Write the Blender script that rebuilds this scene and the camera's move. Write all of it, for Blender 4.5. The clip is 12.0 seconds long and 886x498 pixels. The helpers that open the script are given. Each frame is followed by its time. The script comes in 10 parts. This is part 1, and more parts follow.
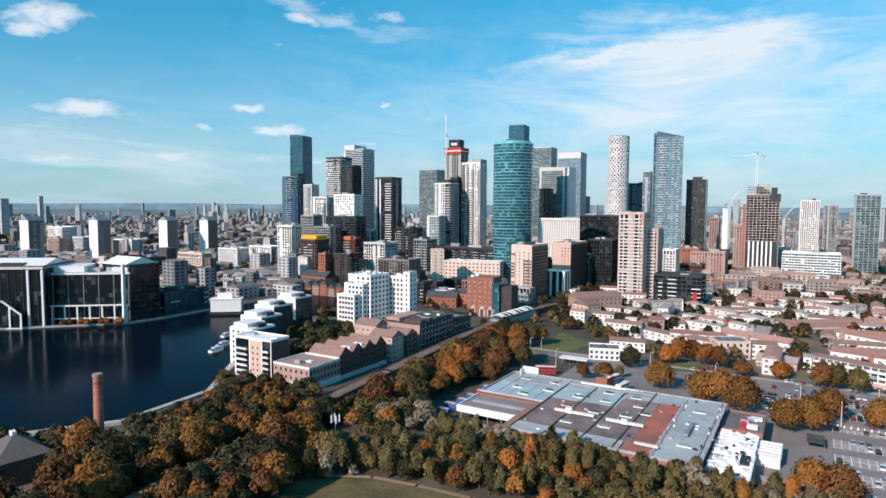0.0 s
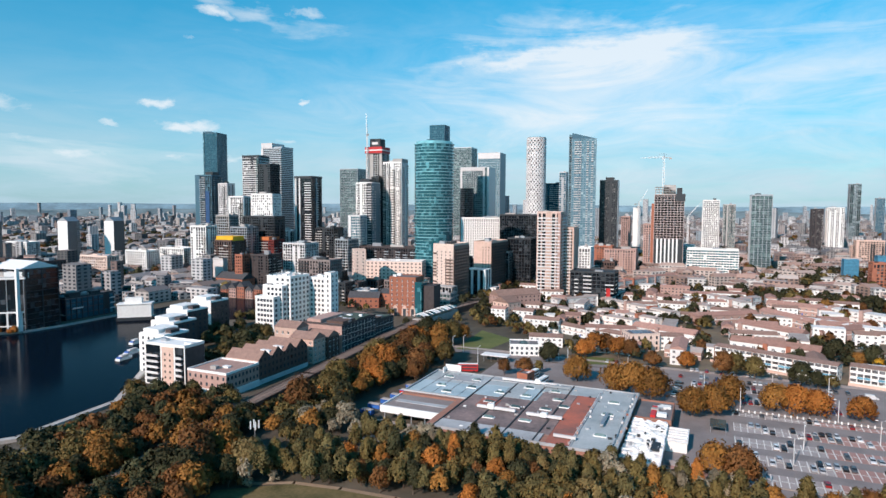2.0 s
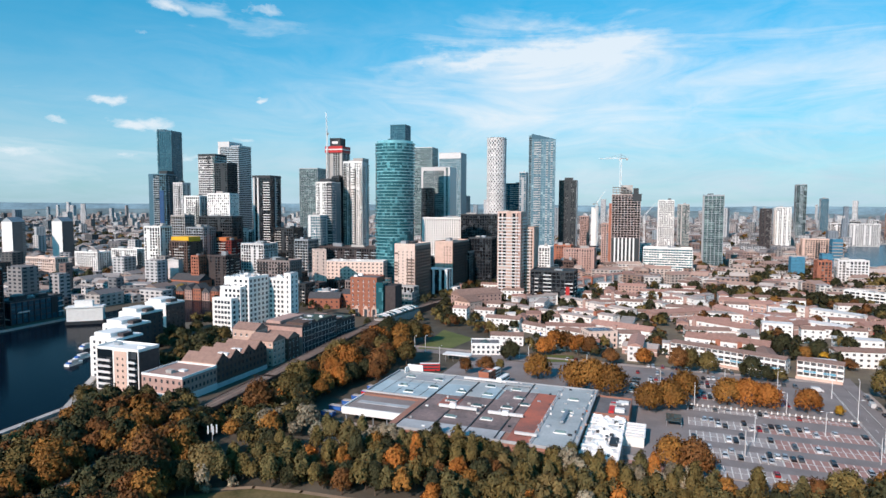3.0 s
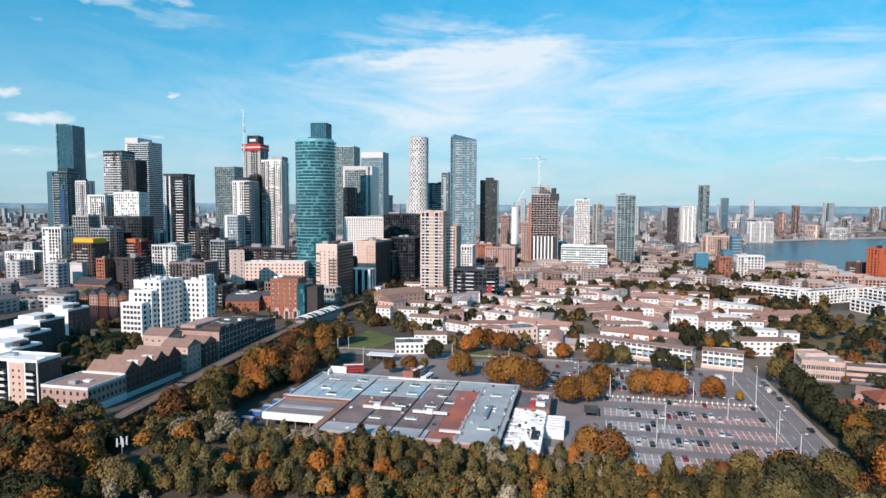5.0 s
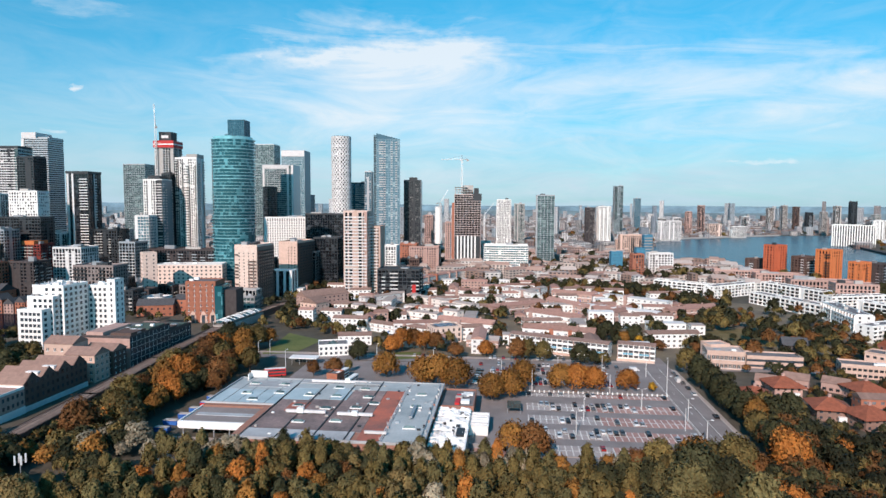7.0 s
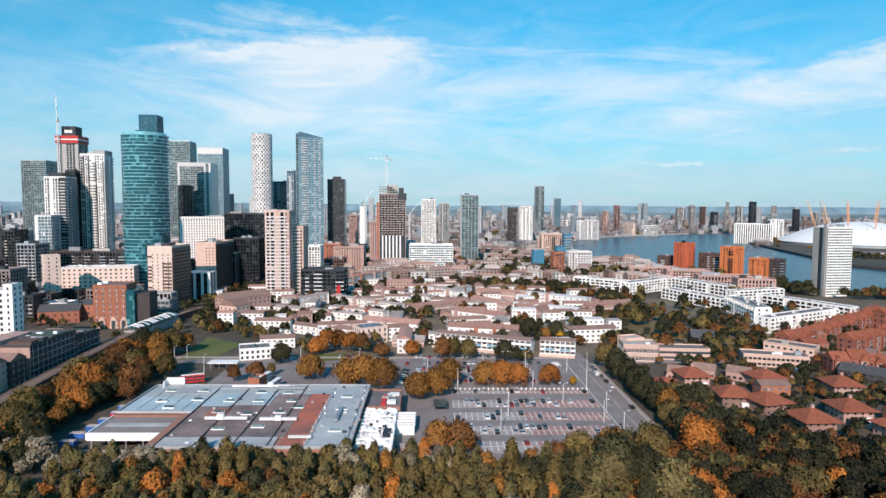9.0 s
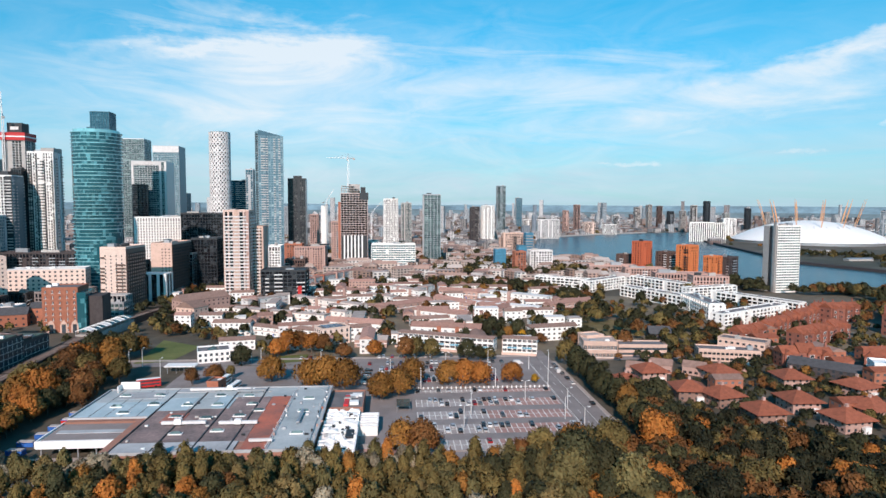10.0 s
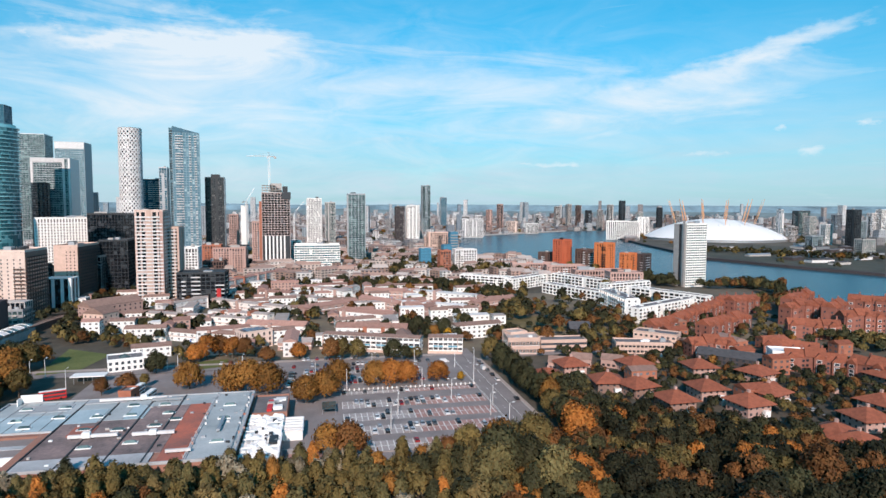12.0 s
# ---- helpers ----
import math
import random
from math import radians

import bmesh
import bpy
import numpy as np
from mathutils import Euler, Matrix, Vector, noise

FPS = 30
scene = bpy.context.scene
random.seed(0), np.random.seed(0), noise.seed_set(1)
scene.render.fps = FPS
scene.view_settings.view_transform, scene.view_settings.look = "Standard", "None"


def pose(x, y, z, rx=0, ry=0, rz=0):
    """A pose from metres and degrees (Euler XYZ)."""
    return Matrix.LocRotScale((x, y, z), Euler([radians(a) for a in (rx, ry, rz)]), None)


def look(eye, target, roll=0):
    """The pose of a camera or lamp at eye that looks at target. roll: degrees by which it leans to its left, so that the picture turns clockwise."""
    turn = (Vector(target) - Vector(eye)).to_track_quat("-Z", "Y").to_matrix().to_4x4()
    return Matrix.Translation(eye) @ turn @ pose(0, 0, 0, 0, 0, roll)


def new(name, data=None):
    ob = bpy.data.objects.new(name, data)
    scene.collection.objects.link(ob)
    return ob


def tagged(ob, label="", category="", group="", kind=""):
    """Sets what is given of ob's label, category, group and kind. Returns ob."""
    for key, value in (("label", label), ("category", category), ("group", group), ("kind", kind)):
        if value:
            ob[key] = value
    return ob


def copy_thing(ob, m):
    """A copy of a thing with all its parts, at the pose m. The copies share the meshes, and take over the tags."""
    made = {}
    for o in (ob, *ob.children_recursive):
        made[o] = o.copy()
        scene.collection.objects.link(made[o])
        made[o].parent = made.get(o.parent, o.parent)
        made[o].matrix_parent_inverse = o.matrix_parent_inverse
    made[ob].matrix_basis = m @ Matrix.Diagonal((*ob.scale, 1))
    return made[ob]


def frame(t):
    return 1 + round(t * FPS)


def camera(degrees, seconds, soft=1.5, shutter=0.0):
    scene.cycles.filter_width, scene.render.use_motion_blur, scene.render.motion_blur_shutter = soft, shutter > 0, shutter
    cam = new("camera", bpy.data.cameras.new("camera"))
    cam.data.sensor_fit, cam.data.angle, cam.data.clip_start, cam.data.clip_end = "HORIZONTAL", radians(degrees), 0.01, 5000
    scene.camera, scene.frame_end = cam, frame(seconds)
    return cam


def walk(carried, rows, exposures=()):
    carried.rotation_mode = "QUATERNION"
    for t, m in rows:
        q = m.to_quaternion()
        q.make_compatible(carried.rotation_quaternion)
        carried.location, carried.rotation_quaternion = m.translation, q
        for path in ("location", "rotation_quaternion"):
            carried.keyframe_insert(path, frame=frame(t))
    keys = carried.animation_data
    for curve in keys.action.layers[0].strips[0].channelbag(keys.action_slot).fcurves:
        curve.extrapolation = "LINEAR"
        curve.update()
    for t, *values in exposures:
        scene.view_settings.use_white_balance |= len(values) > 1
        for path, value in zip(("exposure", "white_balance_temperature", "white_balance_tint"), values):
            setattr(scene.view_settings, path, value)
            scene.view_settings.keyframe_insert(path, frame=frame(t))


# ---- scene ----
cam = camera(71.38, 12.0, soft=1.5)
PATH = [
    (0.0, pose(0.0, 0.0, 90.0, 85.95, -0.28, 0.00)),
    (0.5, pose(0.0, 0.0, 90.0, 85.94, -0.23, -1.83)),
    (1.0, pose(0.0, 0.0, 90.0, 85.94, -0.22, -3.67)),
    (1.5, pose(0.0, 0.0, 90.0, 85.95, -0.23, -5.47)),
    (2.0, pose(0.0, 0.0, 90.0, 85.94, -0.24, -7.25)),
    (2.5, pose(0.0, 0.0, 90.0, 85.94, -0.25, -9.06)),
    (3.0, pose(0.0, 0.0, 90.0, 85.94, -0.24, -10.85)),
    (5.0, pose(0.0, 0.0, 90.0, 85.92, -0.21, -18.01)),
    (5.5, pose(0.0, 0.0, 90.0, 85.92, -0.21, -19.79)),
    (6.0, pose(0.0, 0.0, 90.0, 85.92, -0.22, -21.57)),
    (6.5, pose(0.0, 0.0, 90.0, 85.92, -0.25, -23.33)),
    (7.0, pose(0.0, 0.0, 90.0, 85.93, -0.25, -25.07)),
    (9.0, pose(0.0, 0.0, 90.0, 85.93, -0.32, -32.02)),
    (9.5, pose(0.0, 0.0, 90.0, 85.91, -0.29, -33.78)),
    (10.0, pose(0.0, 0.0, 90.0, 85.90, -0.29, -35.52)),
    (10.5, pose(0.0, 0.0, 90.0, 85.90, -0.29, -37.26)),
    (11.0, pose(0.0, 0.0, 90.0, 85.89, -0.25, -38.99)),
    (11.5, pose(0.0, 0.0, 90.0, 85.88, -0.25, -40.72)),
    (12.0, pose(0.0, 0.0, 90.0, 85.89, -0.23, -42.47)),
]
walk(cam, PATH)
scene.view_settings.exposure = 0.0

# ---- daylight ----
SUN_AZ, SUN_EL = -136.0, 31.0      # degrees clockwise from +y, and above the ground
sun_dir = Vector((math.sin(radians(SUN_AZ)) * math.cos(radians(SUN_EL)),
                  math.cos(radians(SUN_AZ)) * math.cos(radians(SUN_EL)), math.sin(radians(SUN_EL))))
sun = new("sun", bpy.data.lights.new("sun", "SUN"))
sun.data.energy, sun.data.angle, sun.data.color = 5.3, radians(0.6), (1.0, 0.79, 0.715)
sun.matrix_world = look((0, 0, 400), Vector((0, 0, 400)) - sun_dir)


def make_sky():
    """Clear autumn sky with thin streaks and a few small puffs of cloud."""
    world = bpy.data.worlds.new("sky")
    world.use_nodes = True
    scene.world = world
    nt = world.node_tree
    nt.nodes.clear()
    N = lambda kind, **kw: node(nt, kind, **kw)
    out = N("ShaderNodeOutputWorld")
    bg = N("ShaderNodeBackground")
    bg.inputs["Strength"].default_value = 0.125
    sky = N("ShaderNodeTexSky")
    sky.sky_type, sky.sun_disc = "NISHITA", False
    sky.sun_elevation, sky.sun_rotation = radians(SUN_EL), radians(SUN_AZ)
    sky.altitude, sky.air_density, sky.dust_density, sky.ozone_density = 50, 1.0, 0.6, 2.0
    tint = N("ShaderNodeMix", data_type="RGBA", blend_type="MULTIPLY")
    tint.inputs[0].default_value = 1.0
    hue = N("ShaderNodeMix", data_type="RGBA")
    hue.inputs[6].default_value, hue.inputs[7].default_value = (0.29, 0.76, 0.98, 1), (0.17, 1.15, 1.29, 1)
    nt.links.new(hue.outputs[2], tint.inputs[7])
    nt.links.new(sky.outputs[0], tint.inputs[6])
    tex = N("ShaderNodeTexCoord")
    sep = N("ShaderNodeSeparateXYZ")
    nt.links.new(tex.outputs["Generated"], sep.inputs[0])

    def M(op, a, b=None, c=None):
        n = N("ShaderNodeMath", operation=op)
        for k, v in enumerate((a, b, c)):
            if v is None:
                continue
            if isinstance(v, (int, float)):
                n.inputs[k].default_value = v
            else:
                nt.links.new(v, n.inputs[k])
        return n.outputs[0]

    az = M("ARCTAN2", sep.outputs[0], sep.outputs[1])
    el = M("ARCSINE", sep.outputs[2])
    comb = N("ShaderNodeCombineXYZ")
    nt.links.new(M("MULTIPLY", az, 57.3), comb.inputs[0])
    nt.links.new(M("MULTIPLY", el, 57.3), comb.inputs[1])

    def fbm(sx, sy, detail, rough, seed, warp=0.0):
        mp = N("ShaderNodeMapping")
        mp.inputs["Scale"].default_value = (sx, sy, 1)
        mp.inputs["Location"].default_value = (seed, seed * 0.7, 0)
        nt.links.new(comb.outputs[0], mp.inputs[0])
        n = N("ShaderNodeTexNoise")
        n.inputs["Scale"].default_value, n.inputs["Detail"].default_value = 1.0, detail
        n.inputs["Roughness"].default_value, n.inputs["Distortion"].default_value = rough, warp
        nt.links.new(mp.outputs[0], n.inputs[0])
        return n.outputs[0]

    azd, eld = M("MULTIPLY", az, 57.3), M("MULTIPLY", el, 57.3)
    nt.links.new(M("MINIMUM", M("MAXIMUM", M("DIVIDE", eld, 19.0), 0.0), 1.0), hue.inputs[0])
    wob = M("MULTIPLY", M("SUBTRACT", fbm(0.25, 0.5, 3, 0.6, 11), 0.5), 9.0)

    def bent(scale_a, scale_e, push_a, push_e, seed):
        """The sky's two angles, pushed about by noise so that clouds get torn edges."""
        return (M("ADD", azd, M("MULTIPLY", M("SUBTRACT", fbm(scale_a, scale_e, 6, 0.62, seed), 0.5), push_a)),
                M("ADD", eld, M("MULTIPLY", M("SUBTRACT", fbm(scale_a, scale_e, 6, 0.62, seed + 40.0), 0.5), push_e)))

    broad, small = bent(0.1, 0.22, 15.0, 6.5, 51.0), bent(0.42, 0.7, 3.6, 1.5, 63.0)

    def blob(a, e, ra, re, tilt=0.0, rag=1.0, sky_at=broad):
        """A soft oval of the sky, 1 in its middle; a, e in degrees."""
        da = M("SUBTRACT", sky_at[0], a)
        de = M("SUBTRACT", M("SUBTRACT", sky_at[1], e), M("MULTIPLY", da, tilt))
        de = M("ADD", de, M("MULTIPLY", wob, 0.12 * rag * re / 2))
        q = M("ADD", M("POWER", M("ABSOLUTE", M("DIVIDE", da, ra)), 2.0), M("POWER", M("ABSOLUTE", M("DIVIDE", de, re)), 2.0))
        return M("EXPONENT", M("MULTIPLY", q, -1.0))

    wisps = fbm(0.05, 0.26, 9, 0.6, 3.0, 1.6)
    fine = fbm(0.45, 0.95, 7, 0.62, 8.0, 0.5)
    veil = 0.0
    for args, amount in CLOUD_VEILS:
        veil = M("ADD", M("MULTIPLY", blob(*args), amount), veil)
    thin = M("ADD", M("MULTIPLY", M("SUBTRACT", wisps, 0.5), 2.2), M("SUBTRACT", veil, 0.27))
    haze = M("MULTIPLY", M("MAXIMUM", M("SUBTRACT", fbm(0.11, 0.34, 9, 0.62, 33.0, 1.2), 0.36), 0.0), M("MULTIPLY", blob(30, 8, 34, 7), 2.1))
    thin = M("MAXIMUM", thin, haze)
    thin = M("MULTIPLY", M("MINIMUM", M("MAXIMUM", thin, 0.0), 1.0), 0.85)
    puffs = 0.0
    for args, amount in CLOUD_PUFFS:
        puffs = M("MAXIMUM", M("MULTIPLY", blob(*args, sky_at=small), amount), puffs)
    puff = M("ADD", M("MULTIPLY", M("SUBTRACT", fine, 0.5), 1.9), M("SUBTRACT", M("MULTIPLY", puffs, 1.9), 0.95))
    puff = M("MULTIPLY", M("MINIMUM", M("MAXIMUM", M("MULTIPLY", puff, 1.05), 0.0), 1.0), 0.82)
    low = M("MULTIPLY", M("EXPONENT", M("MULTIPLY", M("POWER", M("DIVIDE", M("MAXIMUM", eld, 0.0), 8.5), 2.0), -1.0)),
            M("ADD", 0.2, M("MULTIPLY", fbm(0.06, 0.5, 8, 0.62, 21.0, 0.8), 1.15)))
    hazy = N("ShaderNodeMix", data_type="RGBA")
    nt.links.new(M("MINIMUM", low, 0.92), hazy.inputs[0])
    nt.links.new(tint.outputs[2], hazy.inputs[6])
    hazy.inputs[7].default_value = (4.2, 5.6, 6.6, 1)
    allc = M("MINIMUM", M("MAXIMUM", thin, puff), 0.96)
    mix = N("ShaderNodeMix", data_type="RGBA")
    nt.links.new(allc, mix.inputs[0])
    nt.links.new(hazy.outputs[2], mix.inputs[6])
    mix.inputs[7].default_value = (7.0, 7.4, 7.8, 1)
    nt.links.new(mix.outputs[2], bg.inputs[0])
    nt.links.new(bg.outputs[0], out.inputs[0])


def node(nt, kind, **kw):
    n = nt.nodes.new(kind)
    if "operation" in kw:
        n.operation = kw["operation"]
    if "data_type" in kw:
        n.data_type = kw["data_type"]
    if "blend_type" in kw:
        n.blend_type = kw["blend_type"]
    return n


# (azimuth, elevation, half width, half height, slope, raggedness), strength
CLOUD_VEILS = [
    ((21.0, 12.4, 12.0, 3.3, -0.05, 1.4), 1.0),
    ((14.0, 13.6, 7.0, 0.6, 0.04, 1.5), 0.55),
    ((27.0, 14.0, 9.0, 1.5, 0.06, 1.5), 0.5),
    ((20.0, 7.5, 15.0, 3.4, 0.0, 1.2), 0.8),
    ((-10.0, 16.6, 9.0, 0.9, -0.16, 2.0), 0.62),
    ((44.0, 11.0, 12.0, 2.6, 0.05, 1.5), 0.72),
    ((55.0, 8.0, 13.0, 2.8, 0.08, 1.2), 0.68),
    ((71.0, 12.4, 8.0, 1.0, 0.24, 1.2), 0.9),
    ((66.0, 9.0, 10.0, 2.4, 0.05, 1.2), 0.5),
    ((-25.0, 4.5, 18.0, 2.4, 0.0, 1.0), 0.42),
]
CLOUD_PUFFS = [
    ((-32.3, 14.0, 3.8, 1.5, 0.12, 1.2), 1.0),
    ((-33.5, 13.2, 2.0, 0.9, 0.0, 1.2), 1.0),
    ((-29.6, 7.5, 4.0, 0.9, 0.0, 1.0), 1.0),
    ((-17.3, 8.3, 1.8, 0.65, 0.0, 1.0), 1.0),
    ((-15.0, 6.6, 2.9, 0.8, 0.0, 1.0), 1.0),
    ((-12.6, 16.0, 2.6, 0.7, -0.1, 1.5), 0.9),
    ((-5.0, 16.4, 2.2, 0.8, -0.1, 1.5), 0.75),
    ((-14.6, 13.8, 0.9, 0.5, -0.1, 1.5), 0.7),
    ((-4.9, 9.2, 0.7, 0.35, 0.0, 0.8), 0.9),
    ((-36.6, 6.9, 1.2, 0.7, 0.0, 0.8), 1.0),
    ((-24.0, 4.0, 4.2, 0.7, 0.0, 0.8), 0.95),
    ((-21.0, 6.6, 1.4, 0.4, 0.0, 0.8), 0.8),
    ((-16.0, 4.0, 1.6, 0.4, 0.0, 0.8), 0.85),
    ((15.6, 8.4, 0.9, 0.4, 0.0, 0.8), 0.85),
    ((9.0, 12.6, 1.2, 0.35, 0.0, 0.8), 0.75),
    ((73.0, 4.4, 2.2, 0.5, 0.0, 1.0), 0.85),
    ((52.0, 3.6, 5.0, 0.4, 0.0, 1.0), 0.8),
    ((76.5, 6.4, 1.5, 0.4, 0.0, 1.0), 0.85),
    ((71.0, 6.4, 0.9, 0.5, 0.0, 1.0), 0.75),
    ((65.0, 4.4, 3.0, 0.35, 0.0, 1.0), 0.75),
    ((-32.0, 3.5, 5.0, 0.45, 0.0, 1.0), 0.8),
    ((-27.0, 5.0, 4.0, 0.4, 0.0, 1.0), 0.7),
    ((-11.0, 4.0, 3.0, 0.4, 0.0, 1.0), 0.75),
    ((-7.0, 5.6, 1.6, 0.35, 0.0, 1.0), 0.7),
    ((57.0, 7.0, 2.6, 0.5, 0.0, 1.0), 0.6),
    ((60.5, 9.0, 1.8, 0.5, 0.1, 1.0), 0.6),
    ((48.0, 6.2, 1.8, 0.35, 0.0, 1.0), 0.6),
    ((8.5, 12.9, 1.4, 0.45, 0.12, 1.2), 0.85),
    ((11.5, 13.3, 1.0, 0.5, 0.3, 1.2), 0.8),
]
make_sky()


# ---- materials ----
def mat(name, color, rough=0.85, var=0.25, scale=0.35, fine=6.0, metal=0.0, bump=0.0, island=0.0, per_object=0.12, second=None, spec=0.35):
    """Weathered surface: base colour with broad stains and fine grain, a little change from object to object."""
    m = bpy.data.materials.new(name)
    m.use_nodes = True
    nt = m.node_tree
    b = nt.nodes["Principled BSDF"]
    b.inputs["Roughness"].default_value, b.inputs["Metallic"].default_value = rough, metal
    b.inputs["Specular IOR Level"].default_value = spec
    tc = node(nt, "ShaderNodeTexCoord")
    info = node(nt, "ShaderNodeObjectInfo")
    off = node(nt, "ShaderNodeVectorMath", operation="ADD")
    nt.links.new(tc.outputs["Object"], off.inputs[0])
    sc = node(nt, "ShaderNodeVectorMath", operation="SCALE")
    sc.inputs["Scale"].default_value = 50.0
    comb = node(nt, "ShaderNodeCombineXYZ")
    for k in range(3):
        nt.links.new(info.outputs["Random"], comb.inputs[k])
    nt.links.new(comb.outputs[0], sc.inputs[0])
    nt.links.new(sc.outputs[0], off.inputs[1])

    def noise_at(s, d):
        n = node(nt, "ShaderNodeTexNoise")
        n.inputs["Scale"].default_value, n.inputs["Detail"].default_value, n.inputs["Roughness"].default_value = s, d, 0.6
        nt.links.new(off.outputs[0], n.inputs[0])
        return n.outputs[0]

    big, small = noise_at(scale, 4), noise_at(fine, 3)
    fac = node(nt, "ShaderNodeMath", operation="MULTIPLY_ADD")
    nt.links.new(big, fac.inputs[0])
    fac.inputs[1].default_value = 0.7
    part2 = node(nt, "ShaderNodeMath", operation="MULTIPLY")
    nt.links.new(small, part2.inputs[0])
    part2.inputs[1].default_value = 0.3
    nt.links.new(part2.outputs[0], fac.inputs[2])
    ramp = node(nt, "ShaderNodeMapRange")
    ramp.inputs["From Min"].default_value, ramp.inputs["From Max"].default_value = 0.3, 0.7
    nt.links.new(fac.outputs[0], ramp.inputs[0])
    mix = node(nt, "ShaderNodeMix", data_type="RGBA")
    lo = [c * (1 - var) for c in color]
    hi = [min(1, c * (1 + var)) for c in (second or color)]
    mix.inputs[6].default_value, mix.inputs[7].default_value = (*lo, 1), (*hi, 1)
    nt.links.new(ramp.outputs[0], mix.inputs[0])
    col = mix.outputs[2]
    if island or per_object:
        hsv = node(nt, "ShaderNodeHueSaturation")
        add = None
        for source, amount in ((info.outputs["Random"], per_object), (None, island)):
            if not amount:
                continue
            if source is None:
                source = node(nt, "ShaderNodeNewGeometry").outputs["Random Per Island"]
            mr = node(nt, "ShaderNodeMapRange")
            mr.inputs["To Min"].default_value, mr.inputs["To Max"].default_value = 1 - amount, 1 + amount
            nt.links.new(source, mr.inputs[0])
            if add is None:
                add = mr.outputs[0]
            else:
                mm = node(nt, "ShaderNodeMath", operation="MULTIPLY")
                nt.links.new(add, mm.inputs[0])
                nt.links.new(mr.outputs[0], mm.inputs[1])
                add = mm.outputs[0]
        nt.links.new(add, hsv.inputs["Value"])
        nt.links.new(col, hsv.inputs["Color"])
        col = hsv.outputs[0]
    nt.links.new(col, b.inputs["Base Color"])
    if bump:
        bm_ = node(nt, "ShaderNodeBump")
        bm_.inputs["Strength"].default_value, bm_.inputs["Distance"].default_value = bump, 0.1
        nt.links.new(small, bm_.inputs["Height"])
        nt.links.new(bm_.outputs[0], b.inputs["Normal"])
    return m


def glass_mat(name, dark, light, bay, floor_h, share=0.25, rough=0.12, metal=0.0, spec=0.6):
    """Glazing of a facade: panes that differ (blinds, rooms behind; in the teal glass also painted reflections),
    mirror-like gloss. Cells follow metres on the object's own walls.
    """
    m = bpy.data.materials.new(name)
    m.use_nodes = True
    nt = m.node_tree
    b = nt.nodes["Principled BSDF"]
    b.inputs["Metallic"].default_value = metal
    b.inputs["Specular IOR Level"].default_value = spec
    tc = node(nt, "ShaderNodeTexCoord")
    mp = node(nt, "ShaderNodeVectorMath", operation="DIVIDE")
    mp.inputs[1].default_value = (bay, bay, floor_h)
    nt.links.new(tc.outputs["Object"], mp.inputs[0])
    fl = node(nt, "ShaderNodeVectorMath", operation="FLOOR")
    nt.links.new(mp.outputs[0], fl.inputs[0])
    wn = node(nt, "ShaderNodeTexWhiteNoise")
    nt.links.new(fl.outputs[0], wn.inputs[0])
    big = node(nt, "ShaderNodeTexNoise")
    big.inputs["Scale"].default_value, big.inputs["Detail"].default_value = 0.05, 3
    nt.links.new(tc.outputs["Object"], big.inputs[0])
    mr = node(nt, "ShaderNodeMapRange")
    mr.inputs["From Min"].default_value, mr.inputs["From Max"].default_value = 1 - share, 1.0
    nt.links.new(wn.outputs[0], mr.inputs[0])
    mul = node(nt, "ShaderNodeMath", operation="MULTIPLY")
    nt.links.new(mr.outputs[0], mul.inputs[0])
    nt.links.new(big.outputs[0], mul.inputs[1])
    sc = node(nt, "ShaderNodeMath", operation="MULTIPLY")
    sc.inputs[1].default_value = 1.7
    nt.links.new(mul.outputs[0], sc.inputs[0])
    mix = node(nt, "ShaderNodeMix", data_type="RGBA")
    mix.inputs[6].default_value, mix.inputs[7].default_value = (*dark, 1), (*light, 1)
    nt.links.new(sc.outputs[0], mix.inputs[0])
    nt.links.new(mix.outputs[2], b.inputs["Base Color"])
    rr = node(nt, "ShaderNodeMapRange")
    rr.inputs["To Min"].default_value, rr.inputs["To Max"].default_value = rough * 0.5, rough * 1.6
    nt.links.new(wn.outputs[0], rr.inputs[0])
    nt.links.new(rr.outputs[0], b.inputs["Roughness"])
    return m


